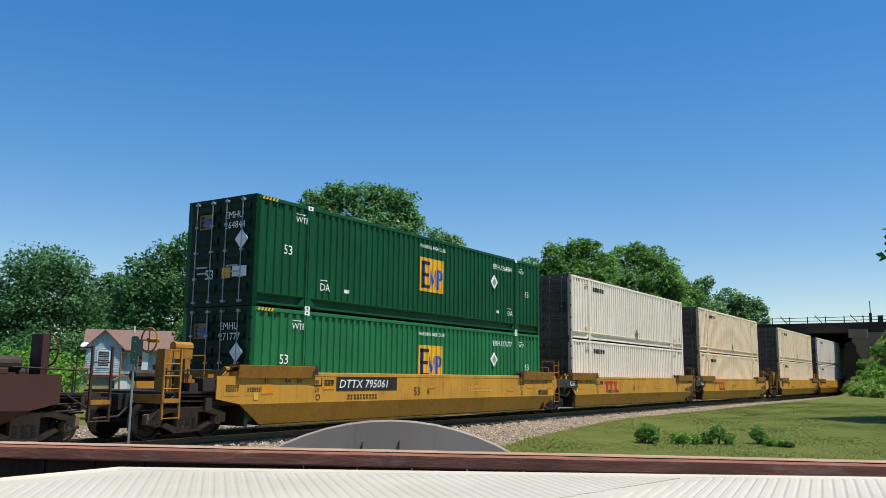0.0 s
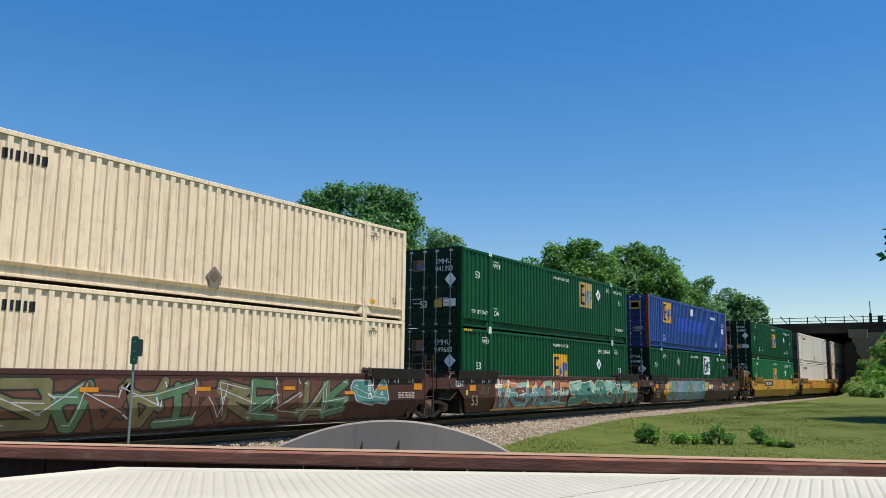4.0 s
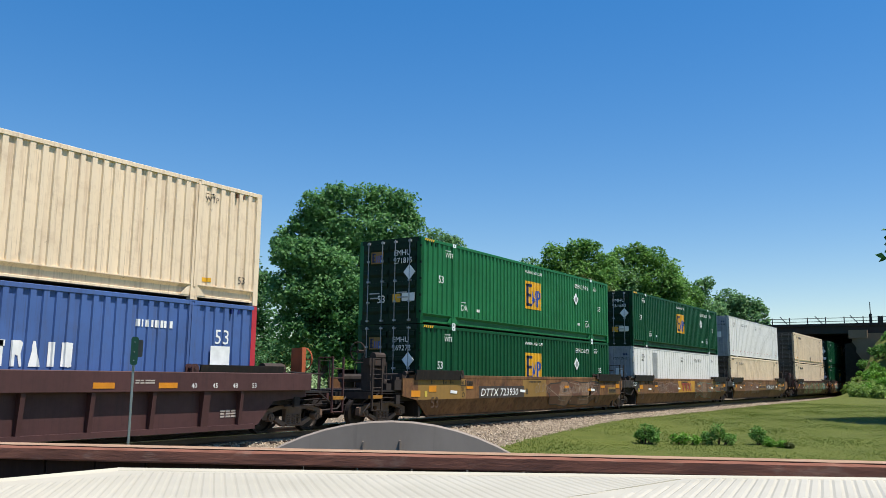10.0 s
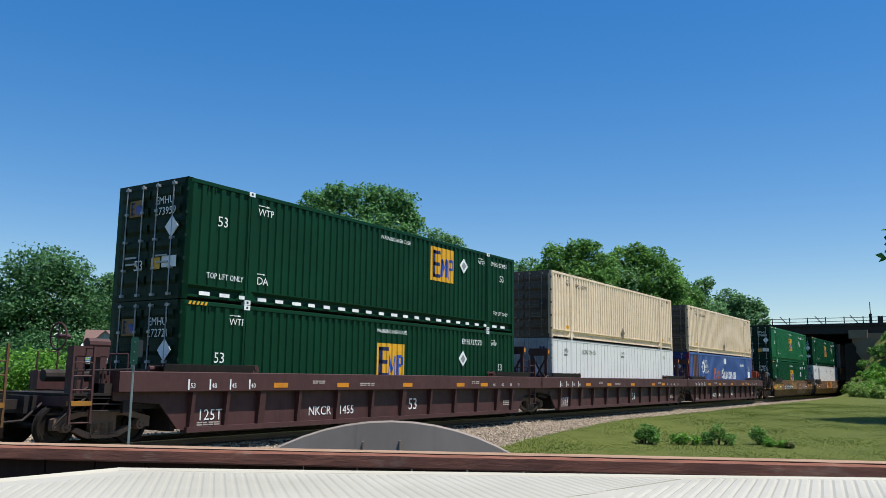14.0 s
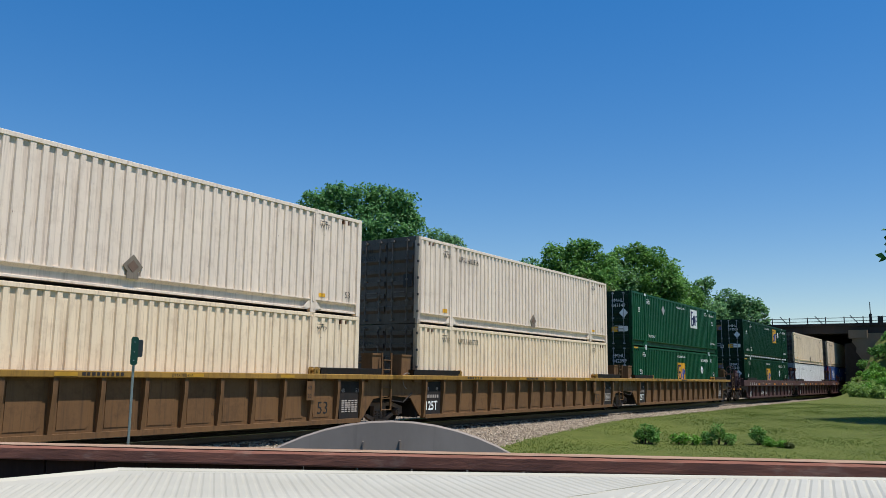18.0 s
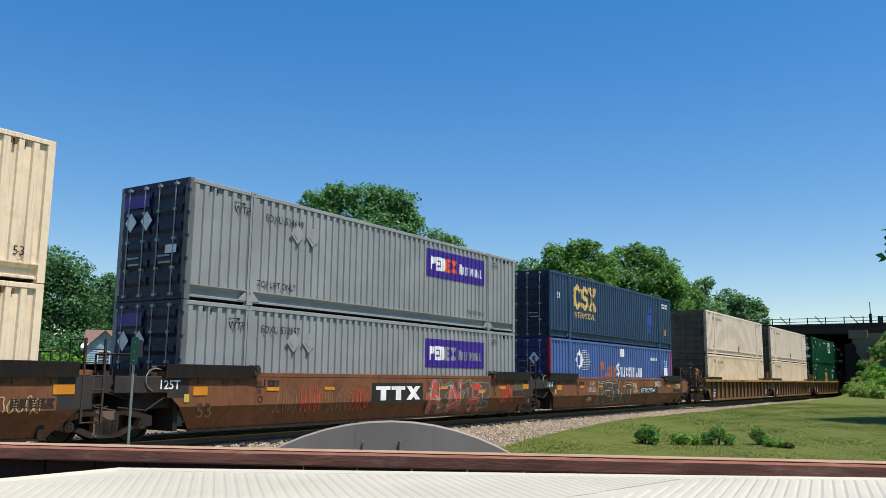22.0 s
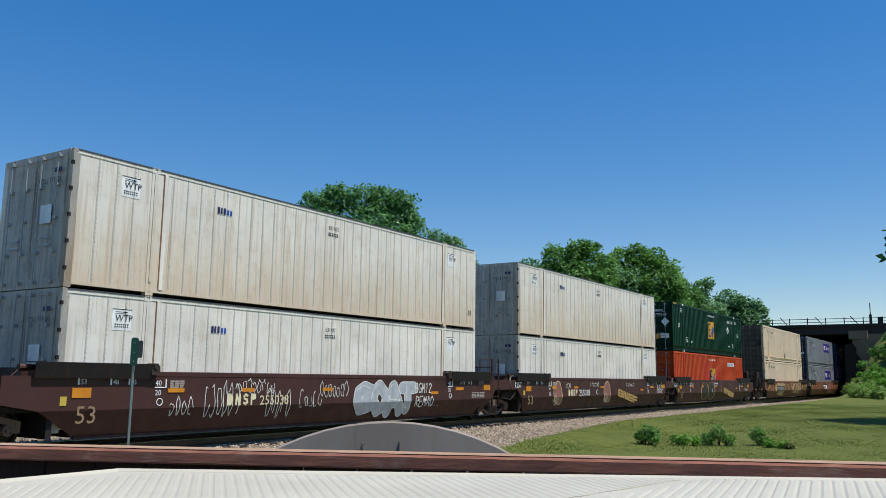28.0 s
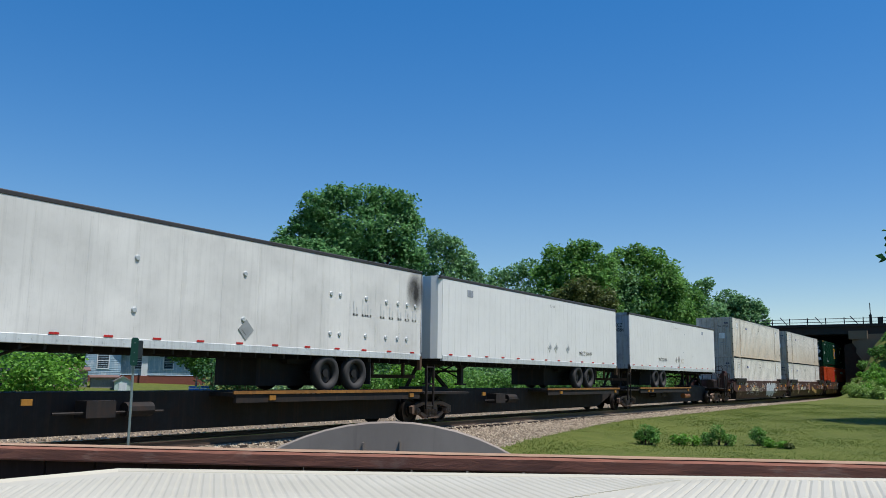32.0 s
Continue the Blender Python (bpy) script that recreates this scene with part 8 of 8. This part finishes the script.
# tufts on the lawn
for i, (x, y, lob, n, mat) in enumerate(((28.4, 10.2, [(0, 0, .38, .30, .95), (.15, -.22, .36, .26, 1), (.1, .2, .25, .24, .9), (-.05, -.35, .2, .2, .8)], 1500, leaf_mid), (29.1, 9.0, [(0, .1, .2, .22, .9), (.1, -.3, .16, .2, .8), (-.1, .35, .2, .2, .9)], 700, leaf_fresh),
                                         (29.8, 8.1, [(0, 0, .42, .26, 1.1), (.1, -.35, .2, .24, .8), (-.1, .35, .2, .26, .8)], 1100, leaf_mid), (30.6, 6.9, [(0, .05, .35, .26, 1), (0, -.2, .15, .2, .8)], 900, leaf_mid),
                                         (29.9, 6.3, [(0, .1, .14, .2, .7), (0, -.3, .12, .18, .7)], 600, leaf_fresh), (29.7, 5.75, [(0, 0, .1, .16, .7)], 260, leaf_pine))):
    bush((x, y), lob, n, .085, mat, "small weedy shrub on the mown lawn", 500 + i, "shrubs on the lawn")


# ---------- grass blades on the lawn ----------
def build_grass():
    rng = np.random.default_rng(9)
    n = 120000
    u = rng.random(n)
    x = 11 + 60 * u ** 1.7
    y = rng.uniform(-1, 1, n)
    lo, hi = x * .09 - 2.0, np.array([TRACK_Y + .05 - lawn_edge(a) for a in x])
    y = lo + (hi - lo) * (y + 1) / 2
    z = np.array([ground_z(a, b) + (0.05 * noise.noise((a * 0.3, b * 0.3, 0)) if abs(b - TRACK_Y) > 5 else 0) for a, b in zip(x, y)])
    h = rng.uniform(.012, .045, n) * (1 + .5 * np.sin(x * .7) * np.sin(y * .9))
    a = rng.uniform(0, 6.3, n)
    w = .012 + .0005 * x
    lean = rng.normal(0, .03, (n, 2))
    p0 = np.stack([x - w * np.cos(a), y - w * np.sin(a), z - .03], 1)
    p1 = np.stack([x + w * np.cos(a), y + w * np.sin(a), z - .03], 1)
    p2 = np.stack([x + lean[:, 0], y + lean[:, 1], z + h], 1)
    me = bpy.data.meshes.new("grass_blades")
    me.vertices.add(n * 3)
    me.vertices.foreach_set("co", np.stack([p0, p1, p2], 1).ravel())
    me.loops.add(n * 3)
    me.loops.foreach_set("vertex_index", np.arange(n * 3))
    me.polygons.add(n)
    me.polygons.foreach_set("loop_start", np.arange(0, n * 3, 3))
    me.materials.append(leafmat("grass_blade", "50662a", "687d36", "8e934e", .6))
    me.update(calc_edges=True)
    tagged(put("grass_blades", me), "short mown grass of the lawn", "grass", kind="stuff")


build_grass()

# ---------- the houses beyond ----------
roof_m = plain("brown_shingles", "6d554c", .9, 0, .2, 6)
siding_m = paint("pale_blue_siding", "90aab8", .7, .9, "dcdedb", .8)
white_m = paint("white_trim", "d8dcdc", .6, .3, "8d9498", .3)
glass_m, nt, p = base("window_glass", .08, 0, .8)
p.inputs["Base Color"].default_value = (.03, .04, .05, 1)
brick_m = plain("brick_foundation", "7a4638", .9, 0, .25, 9)
grey_wood = wood_mat("grey_boards", "6c6a66", "8f8c86", (10, 10, 1.2), .9)


def window(h, x, y, z, w, ht):
    o = part("window", Geo().box(x - w / 2 - .09, x + w / 2 + .09, y - .06, y + .02, z - .09, z).box(x - w / 2 - .09, x + w / 2 + .09, y - .06, y + .02, z + ht, z + ht + .09).box(x - w / 2 - .09, x - w / 2, y - .06, y + .02, z, z + ht).box(x + w / 2, x + w / 2 + .09, y - .06, y + .02, z, z + ht).box(x - w / 2, x + w / 2, y - .05, y + .01, z + ht / 2 - .03, z + ht / 2 + .03), white_m, h, "white framed window")
    part("pane", Geo().box(x - w / 2, x + w / 2, y - .025, y - .015, z, z + ht), glass_m, o)


def clapboards(wall, x0, x1, y, z0, z1, step=.16):
    z = z0
    while z < z1 - .01:
        t = min(z + step, z1)
        part("clapboard", Geo().add([(x0, y - .03, z), (x1, y - .03, z), (x1, y, t), (x0, y, t), (x0, y, z), (x1, y, z)], [(0, 1, 2, 3), (0, 4, 5, 1)]), siding_m, wall)
        z = t


def build_house():
    m = pose(50.3, 66.5, .85, 0, 0, -36.0)
    h = thing("house", "old one-storey house with pale blue siding and brown roof", "house", "houses beyond the railway", m)
    part("foundation", Geo().box(-5.2, 5.6, .0, 7, -.8, .55), brick_m, h, "red brick foundation")
    clapboards(part("wall", Geo().box(-3.2, 5.6, 0.004, .1, .5, 2.9).box(-3.2, 5.6, 6.9, 7, .5, 2.9).box(-3.2, -3.1, 0, 7, .5, 2.9).box(5.5, 5.6, 0.1, 6.9, .5, 2.9), siding_m, h), -3.2, 5.6, 0, .55, 2.9)
    part("roof", Geo().add([(-5.4, -.5, 2.75), (6.0, -.5, 2.75), (6.0, 3.5, 4.75), (-5.4, 3.5, 4.75), (-5.4, 7.5, 2.75), (6.0, 7.5, 2.75), (-5.4, -.5, 2.6), (6.0, -.5, 2.6), (-5.4, 7.5, 2.6), (6.0, 7.5, 2.6)],
                           [(0, 1, 2, 3), (3, 2, 5, 4), (0, 6, 7, 1), (4, 5, 9, 8), (0, 3, 4), (1, 5, 2), (6, 8, 9, 7)]), roof_m, h, "brown shingled gable roof")
    # the gabled wing that comes forward
    clapboards(part("wall", Geo().box(-5.0, -2.0, -1.996, -1.9, .5, 2.9).box(-5.0, -4.9, -2, 2, .5, 2.9).box(-2.1, -2.0, -1.9, 2, .5, 2.9), siding_m, h), -5.0, -2.0, -2.0, .5, 2.9)
    part("gable", Geo().prism_y([(-5.0, 2.9), (-3.5, 4.35), (-2.0, 2.9)], -2.02, -1.9), siding_m, h, "peeling gable end")
    part("roof", Geo().add([(-5.4, -2.3, 2.6), (-3.5, -2.3, 4.5), (-3.5, 3.5, 4.5), (-5.4, 3.5, 2.6), (-1.6, -2.3, 2.6), (-1.6, 3.5, 2.6), (-5.4, -2.3, 2.48), (-3.5, -2.3, 4.38), (-1.6, -2.3, 2.48)],
                           [(0, 1, 2, 3), (1, 4, 5, 2), (0, 6, 7, 1), (1, 7, 8, 4)]), roof_m, h)
    part("foundation", Geo().box(-5.1, -1.9, -2.05, 0, -.8, .5), brick_m, h)
    for x, y, w in ((-3.5, -2.0, .9), (-.6, 0, .9), (2.2, 0, .8), (4.2, 0, .9)):
        window(h, x, y, 1.15, w, 1.35)
    part("chimney", Geo().box(-.2, .35, -.25, .2, -.8, 2.7), white_m, h, "white-painted flue with brick base")
    part("chimney_base", Geo().box(-.3, .45, -.35, .2, -.8, .5), brick_m, h)
    part("vent_pipe", Geo().rod((-1.0, 3.0, 4.4), (-1.0, 3.0, 5.1), .08, 8), white_m, h)
    part("dish", Geo().rod((-5.2, -.6, 3.0), (-5.25, -.75, 3.1), .42, 14, .3).rod((-5.2, -.5, 2.7), (-5.2, -.6, 3.0), .03, 6), white_m, h, "grey satellite dish")


build_house()


def build_yard():
    m = pose(39.2, 62.8, .0, 0, 0, -32)
    s = thing("shed", "low grey wooden garden shed", "shed", "sheds in the yard", m)
    part("wall", Geo().box(-.2, 2.4, 0, 2.2, -.4, 1.75), grey_wood, s)
    part("roof", Geo().prism_x([(-.3, 1.7), (2.4, 1.95), (2.4, 2.05), (-.3, 1.8)], -.4, 2.6), roof_m, s)
    part("door", Geo().box(.4, 1.2, -.03, 0, -.3, 1.5), grey_wood, s)
    s = thing("shed", "grey lean-to shed beside another", "shed", "sheds in the yard", pose(41.6, 61.3, .0, 0, 0, -32))
    part("wall", Geo().box(-.2, 1.9, 0, 1.6, -.4, 1.15), grey_wood, s)
    part("roof", Geo().prism_x([(-.2, 1.15), (1.7, 1.3), (1.7, 1.4), (-.2, 1.25)], -.3, 2.0), roof_m, s)
    s = thing("small_shed", "small pale plastic shed with a rounded gable", "shed", "sheds in the yard", pose(42.6, 58.8, .0, 0, 0, -34))
    part("wall", Geo().prism_y([(-.62, -.3), (-.62, .95), (0, 1.3), (.62, .95), (.62, -.3)], 0, 1.3), plain("pale_green_plastic", "b4c4b8", .5), s)
    part("door", Geo().box(-.3, .3, -.03, 0, -.25, .8), white_m, s)
    part("roof", Geo().prism_y([(-.75, .92), (0, 1.36), (.75, .92), (.75, .84), (0, 1.26), (-.75, .84)], -.1, 1.4), grey_wood, s)
    h = thing("house", "pale blue house with a white roof edge", "house", "houses beyond the railway", pose(33.5, 76.0, 1.2, 0, 0, -29))
    part("wall", Geo().box(-8, 1.0, 0, 7, -.6, 4.2), siding_m, h)
    part("roof", Geo().prism_x([(-.6, 4.1), (3.5, 6.0), (7.6, 4.1), (7.6, 3.95), (-.6, 3.95)], -8.4, 1.4), plain("grey_roof", "7c8288", .9), h)
    window(h, -.6, 0, 1.2, .9, 1.3)
    part("porch_roof", Geo().prism_x([(-3.0, 2.2), (0, 2.7), (0, 2.8), (-3.0, 2.3)], -1.0, 4.2), white_m, h, "white carport roof")
    for x in (-.6, 3.9):
        part("porch_post", Geo().box(x, x + .1, -2.9, -2.8, -.6, 2.25), white_m, h)
    v = thing("parked_car", "dark car parked under a carport", "car", "", pose(37.6, 69.0, .95, 0, 0, -32))
    part("body", Geo().prism_y([(-2.1, .35), (-2.1, .8), (-1.2, .9), (-.7, 1.4), (.8, 1.4), (1.4, .9), (2.1, .8), (2.1, .35)], -.85, .85), paint("car_dark_paint", "3c4148", .3, .1), v)
    part("window_band", Geo().prism_y([(-1.05, .93), (-.62, 1.33), (.74, 1.33), (1.2, .93)], -.862, .862), glass_m, v)
    for x in (-1.3, 1.3):
        for y in (-.8, .8):
            part("wheel", Geo().rod((x, y - .1, .3), (x, y + .1, .3), .31, 16), rubber_m, v)
    s = thing("swing_frame", "weathered wooden post frame in the yard", "frame", "", pose(49.0, 56.5, .35, 0, 0, -40))
    part("post", Geo().box(-.75, -.6, 0, .15, -.4, 1.7), grey_wood, s)
    part("post", Geo().box(.75, .9, 0, .15, -.4, 1.7), grey_wood, s)
    part("beam", Geo().box(-.9, 1.1, 0, .15, 1.7, 1.85), grey_wood, s)
    s = thing("paddling_pool", "blue and white paddling pool on the grass", "pool", "", pose(48.0, 55.6, .25, 0, 0, 0))
    part("rim", Geo().rod((0, 0, -.1), (0, 0, .32), 1.1, 24), plain("pool_blue", "2f6fc0", .4), s)
    part("band", Geo().rod((0, 0, .1), (0, 0, .18), 1.115, 24), white_p, s)
    s = thing("utility_pole", "weathered wooden pole among the trees", "pole", "", pose(37.0, 73.5, .8))
    part("pole", Geo().rod((0, 0, -.5), (0, 0, 5.6), .1, 8), bark_m, s)


build_yard()

# ---------- beside the camera: marker post, round panel, deck ----------
FW, RT = Vector((.8357, .5492, 0)), Vector((.5492, -.8357, 0))


def near(l, d, z=0.0):
    """A place l metres right of and d metres ahead of the deck's middle."""
    return FW * d + RT * l + Vector((0, 0, z))


def build_marker():
    b = near(-4.417, 12.0)
    s = thing("marker_post", "thin steel post with narrow green marker plate", "sign post", "", Matrix.Translation((b.x, b.y, 0)) @ Matrix.Rotation(radians(-56.68 + 20), 4, "Z"))
    part("post", Geo().prism_z([(-.018, 0), (-.01, -.02), (.01, -.02), (.018, 0), (.012, .004), (0, -.012), (-.012, .004)], -1.1, 2.0), plain("galvanised_post", "8a9492", .5, .5), s)
    n = 8
    out = []
    for cx, cz, a0 in ((.02, 2.0, 0), (-.02, 2.0, 90), (-.02, 1.67, 180), (.02, 1.67, 270)):
        out += [(cx + .03 * math.cos(radians(a0 + k * 90 / n)), cz + .035 * math.sin(radians(a0 + k * 90 / n))) for k in range(n + 1)]
    p = part("marker_plate", Geo().prism_y(out[::-1], -.05, -.035), plain("marker_green", "0a3d2f", .4), s, "dark green reflective plate")
    for z in (1.7, 1.82, 1.96):
        part("bolt", Geo().rod((0, -.058, z), (0, -.05, z), .008, 8), rod_m, p)
    part("marker_plate", Geo().prism_y([(x * .75 + .075, (z - 1.83) * .62 + 1.87) for x, z in out[::-1]], .04, .052), plain("plate_back", "3f4446", .5, .5), s, "grey plate seen from behind")


build_marker()


def build_disc():
    R, d = 1.185, 3.98
    c = near((698 - 784) / 1467 * d, d, 1.315 - R)
    t = thing("round_panel", "large round weathered grey panel standing on edge", "panel", "", Matrix.Translation(c) @ Matrix.Rotation(radians(-56.68 + 3.5), 4, "Z"))
    m, nt, p = base("weathered_grey_panel", .75, .1, .3)
    n1 = node(nt, "ShaderNodeTexNoise", Scale=2.0, Detail=7.0, Roughness=.65)
    nt.links.new(coords(nt, (1, 1, .6)), n1.inputs["Vector"])
    n2 = node(nt, "ShaderNodeTexNoise", Scale=2.2, Detail=6.0)
    nt.links.new(coords(nt, (7, 7, .25)), n2.inputs["Vector"])
    col = ramp(nt, n1.outputs["Fac"], [(.3, lin("857a6f")), (.7, lin("a09488"))])
    f = ramp(nt, n2.outputs["Fac"], [(.6, (0, 0, 0, 1)), (.78, (.55, .55, .55, 1))])
    nt.links.new(mix(nt, f, col, lin("40352f")), p.inputs["Base Color"])
    bump(nt, p, n1.outputs["Fac"], .2, .01)
    N = 72
    g = Geo()
    prof = [(0.0, -.035), (R * .5, -.03), (R * .9, -.022), (R - .008, -.02), (R, -.014), (R, -.008), (R - .01, -.004), (0.0, -.004)]
    g.v = [(r * math.cos(k * math.tau / N), y, r * math.sin(k * math.tau / N)) for r, y in prof for k in range(N)]
    g.f = [(j * N + k, j * N + (k + 1) % N, (j + 1) * N + (k + 1) % N, (j + 1) * N + k) for j in range(len(prof) - 1) for k in range(N)]
    part("disc", g, m, t)
    sm = paint("seam_stain", "786e65", .9, .6, "57493f", .6)
    for x in (-.13, .04):
        part("seam", Geo().box(x - .003, x + .003, -.0365, -.02, -.6, math.sqrt(R * R - x * x) - .09), sm, t, "dark rust-stained seam")


build_disc()
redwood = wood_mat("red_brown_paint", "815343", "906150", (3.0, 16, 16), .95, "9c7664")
redtop = wood_mat("pale_cap_wood", "86684f", "a68a72", (1.4, 12, 12), .95, "b09a84")
shade_m = wood_mat("shade_dark_boards", "2a1d1a", "3d2b26", (12, 12, 1.2), .85)


def build_rail():
    a, b = near(-1.257, 2.352), near(1.098, 2.054)
    d = (b - a).normalized()
    ang = math.degrees(math.atan2(d.y, d.x))
    mid = (a + b) / 2
    t = thing("deck_railing", "weathered red-brown painted wooden deck railing", "railing", "", Matrix.Translation((mid.x, mid.y, 1.3215)) @ Matrix.Rotation(radians(ang), 4, "Z"))
    g = Geo()
    rng = random.Random(4)
    xs = [i * .05 - 2.4 for i in range(97)]
    prof = [(.002, -.038), (0, -.034), (0, -.007), (.004, -.002), (.012, -.001), (.085, -.001), (.089, -.005), (.089, -.034), (.085, -.038)]
    for x in xs:
        for k, (y, z) in enumerate(prof):
            chip = .0016 * noise.noise((x * 9, k * 2.3, 0)) + (.003 * max(0, noise.noise((x * 23, 3, k))) if k in (2, 3, 4) else 0)
            g.v.append((x, y + chip, z - chip * .8 + .002 * math.sin(x * 1.3)))
    n = len(prof)
    g.f = [(j * n + k, j * n + (k + 1) % n, (j + 1) * n + (k + 1) % n, (j + 1) * n + k) for j in range(len(xs) - 1) for k in range(n)]
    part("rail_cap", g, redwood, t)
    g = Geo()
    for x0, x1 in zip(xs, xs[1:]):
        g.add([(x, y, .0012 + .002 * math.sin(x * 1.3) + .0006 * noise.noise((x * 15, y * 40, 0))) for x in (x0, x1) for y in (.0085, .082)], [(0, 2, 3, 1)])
    part("cap_top", g, redtop, t, "paler top face")
    # added dark boards: the shadow below the cap is put into their colour
    for i in range(32):
        x = -2.35 + i * .147
        part("board", Geo().box(x, x + .14, .035, .055, -.9, -.04), shade_m, t)
    for x in (-2.3, 0, 2.3):
        part("railing_post", Geo().box(x, x + .09, .058, .148, -2.1, -.04), redwood, t)
    dk = thing("deck", "dark wooden deck boards under a table", "deck", "", Matrix.Translation((mid.x, mid.y, .38)) @ Matrix.Rotation(radians(ang), 4, "Z"), "structure")
    for i in range(24):
        part("board", Geo().box(-2.6, 2.6, .0 - i * .146, .14 - i * .146, -.03, 0), shade_m, dk)
    part("joist", Geo().box(-2.5, -2.4, -3.3, .1, -1.4, -.03).box(2.4, 2.5, -3.3, .1, -1.4, -.03), shade_m, dk)


build_rail()


def build_table():
    t = thing("plastic_table", "white ribbed plastic outdoor table", "table", "", Matrix.Translation((0, 0, 1.406)) @ Matrix.Rotation(radians(-56.68), 4, "Z"))
    wm, nt, p = base("white_plastic", .45, 0, .4)
    n1 = node(nt, "ShaderNodeTexNoise", Scale=5.0, Detail=7.0)
    nt.links.new(coords(nt), n1.inputs["Vector"])
    nt.links.new(ramp(nt, n1.outputs["Fac"], [(.3, lin("aaa491")), (.7, lin("b9b3a1"))]), p.inputs["Base Color"])
    out = [(-.383, 1.0136), (-.36, 1.018), (1.1, 1.0), (1.1, -.5), (-.95, -.5), (-.95, .2)]
    part("tabletop", Geo().prism_z(out, -.03, .0), wm, t)
    e = Geo()
    for (x0, y0), (x1, y1) in (((-.95, .2), (-.383, 1.0136)), ((-.383, 1.0136), (1.1, 1.0))):
        e.rod((x0, y0, -.006), (x1, y1, -.006), .009, 8)
    part("rim", e, wm, t, "rounded rim")

    def ribs(az, step, inside, h):
        """Raised ribs that run along one heading over part of the top."""
        g = Geo()
        a = radians(az - 56.68)
        ux, uy = math.sin(a), math.cos(a)
        k = -60
        while k < 160:
            # the rib's line: base point along the front edge
            bx, by = k * step, .995
            pts = [(bx - ux * s, by - uy * s) for s in np.arange(0, .75, .01)]
            pts = [q for q in pts if inside(*q)]
            if len(pts) > 1:
                (x0, y0), (x1, y1) = pts[0], pts[-1]
                nx, ny = uy * step * .5, -ux * step * .5
                g.add([(x0 - nx, y0 - ny, -.0004), (x0 + nx, y0 + ny, -.0004), (x1 + nx, y1 + ny, -.0004), (x1 - nx, y1 - ny, -.0004),
                       (x0 - nx * .45, y0 - ny * .45, h), (x0 + nx * .45, y0 + ny * .45, h), (x1 + nx * .45, y1 + ny * .45, h), (x1 - nx * .45, y1 - ny * .45, h)],
                      [(4, 5, 6, 7), (0, 1, 5, 4), (1, 2, 6, 5), (2, 3, 7, 6), (3, 0, 4, 7)])
            k += 1
        return g
    left = lambda x, y: x < .28 - (.99 - y) * .9 and x > -.36 - (.99 - y) * .74 + .02
    right = lambda x, y: x >= .30 - (.99 - y) * .9 and x < 1.08
    part("ribs", ribs(41.65, .0118, left, .0008), wm, t)
    part("ribs", ribs(81.1, .0125, right, .0013), wm, t)
    for x, y in ((-.6, .25), (.95, .85), (.95, -.4), (-.85, -.4)):
        part("leg", Geo().rod((x, y, -1.03), (x, y, -.03), .025, 10), wm, t)


build_table()


def motions():
    """The train rolls past at an even speed; every car, box and trailer keeps its place in it."""
    # small unevenness of the train's pace, second by second
    sway = (0, .08, .07, -.03, .03, .05, .05, .17, .16, -.03, .23, .0, .03, .15, .12, .12, .16, .04, .08, -.03, .08, .15, -.05, .04, 0, .05, .12, .15, .05, .1, .2, .08, .16)
    for ob, off, y, z in MOVERS:
        walk(ob, [(t, pose(off + SPEED * t + 0.2 - 0.42 * ((t - 14) / 14) ** 2 + sway[t], y, z)) for t in range(33)])
    for ws, off, (x, y, z), r in WHEELS:
        t0 = max(0.0, (-14 - off - x) / SPEED)
        t1 = min(32.0, (70 - off - x) / SPEED)
        if t1 <= t0 + 0.2:
            continue
        t0, step = round(t0 * FPS) / FPS, 1 / FPS
        rows, n = [], int((t1 - t0) * FPS)
        turn = math.degrees(SPEED * step / r)
        if t0 > 0.2:
            rows.append((0.0, pose(x, y, z)))
        rows += [(t0 + i * step, pose(x, y, z, 0, (i * turn) % 360, 0)) for i in range(n + 1)]
        if t1 < 31.8:
            rows.append((32.0, pose(x, y, z, 0, (n * turn) % 360, 0)))
        walk(ws, rows)


motions()
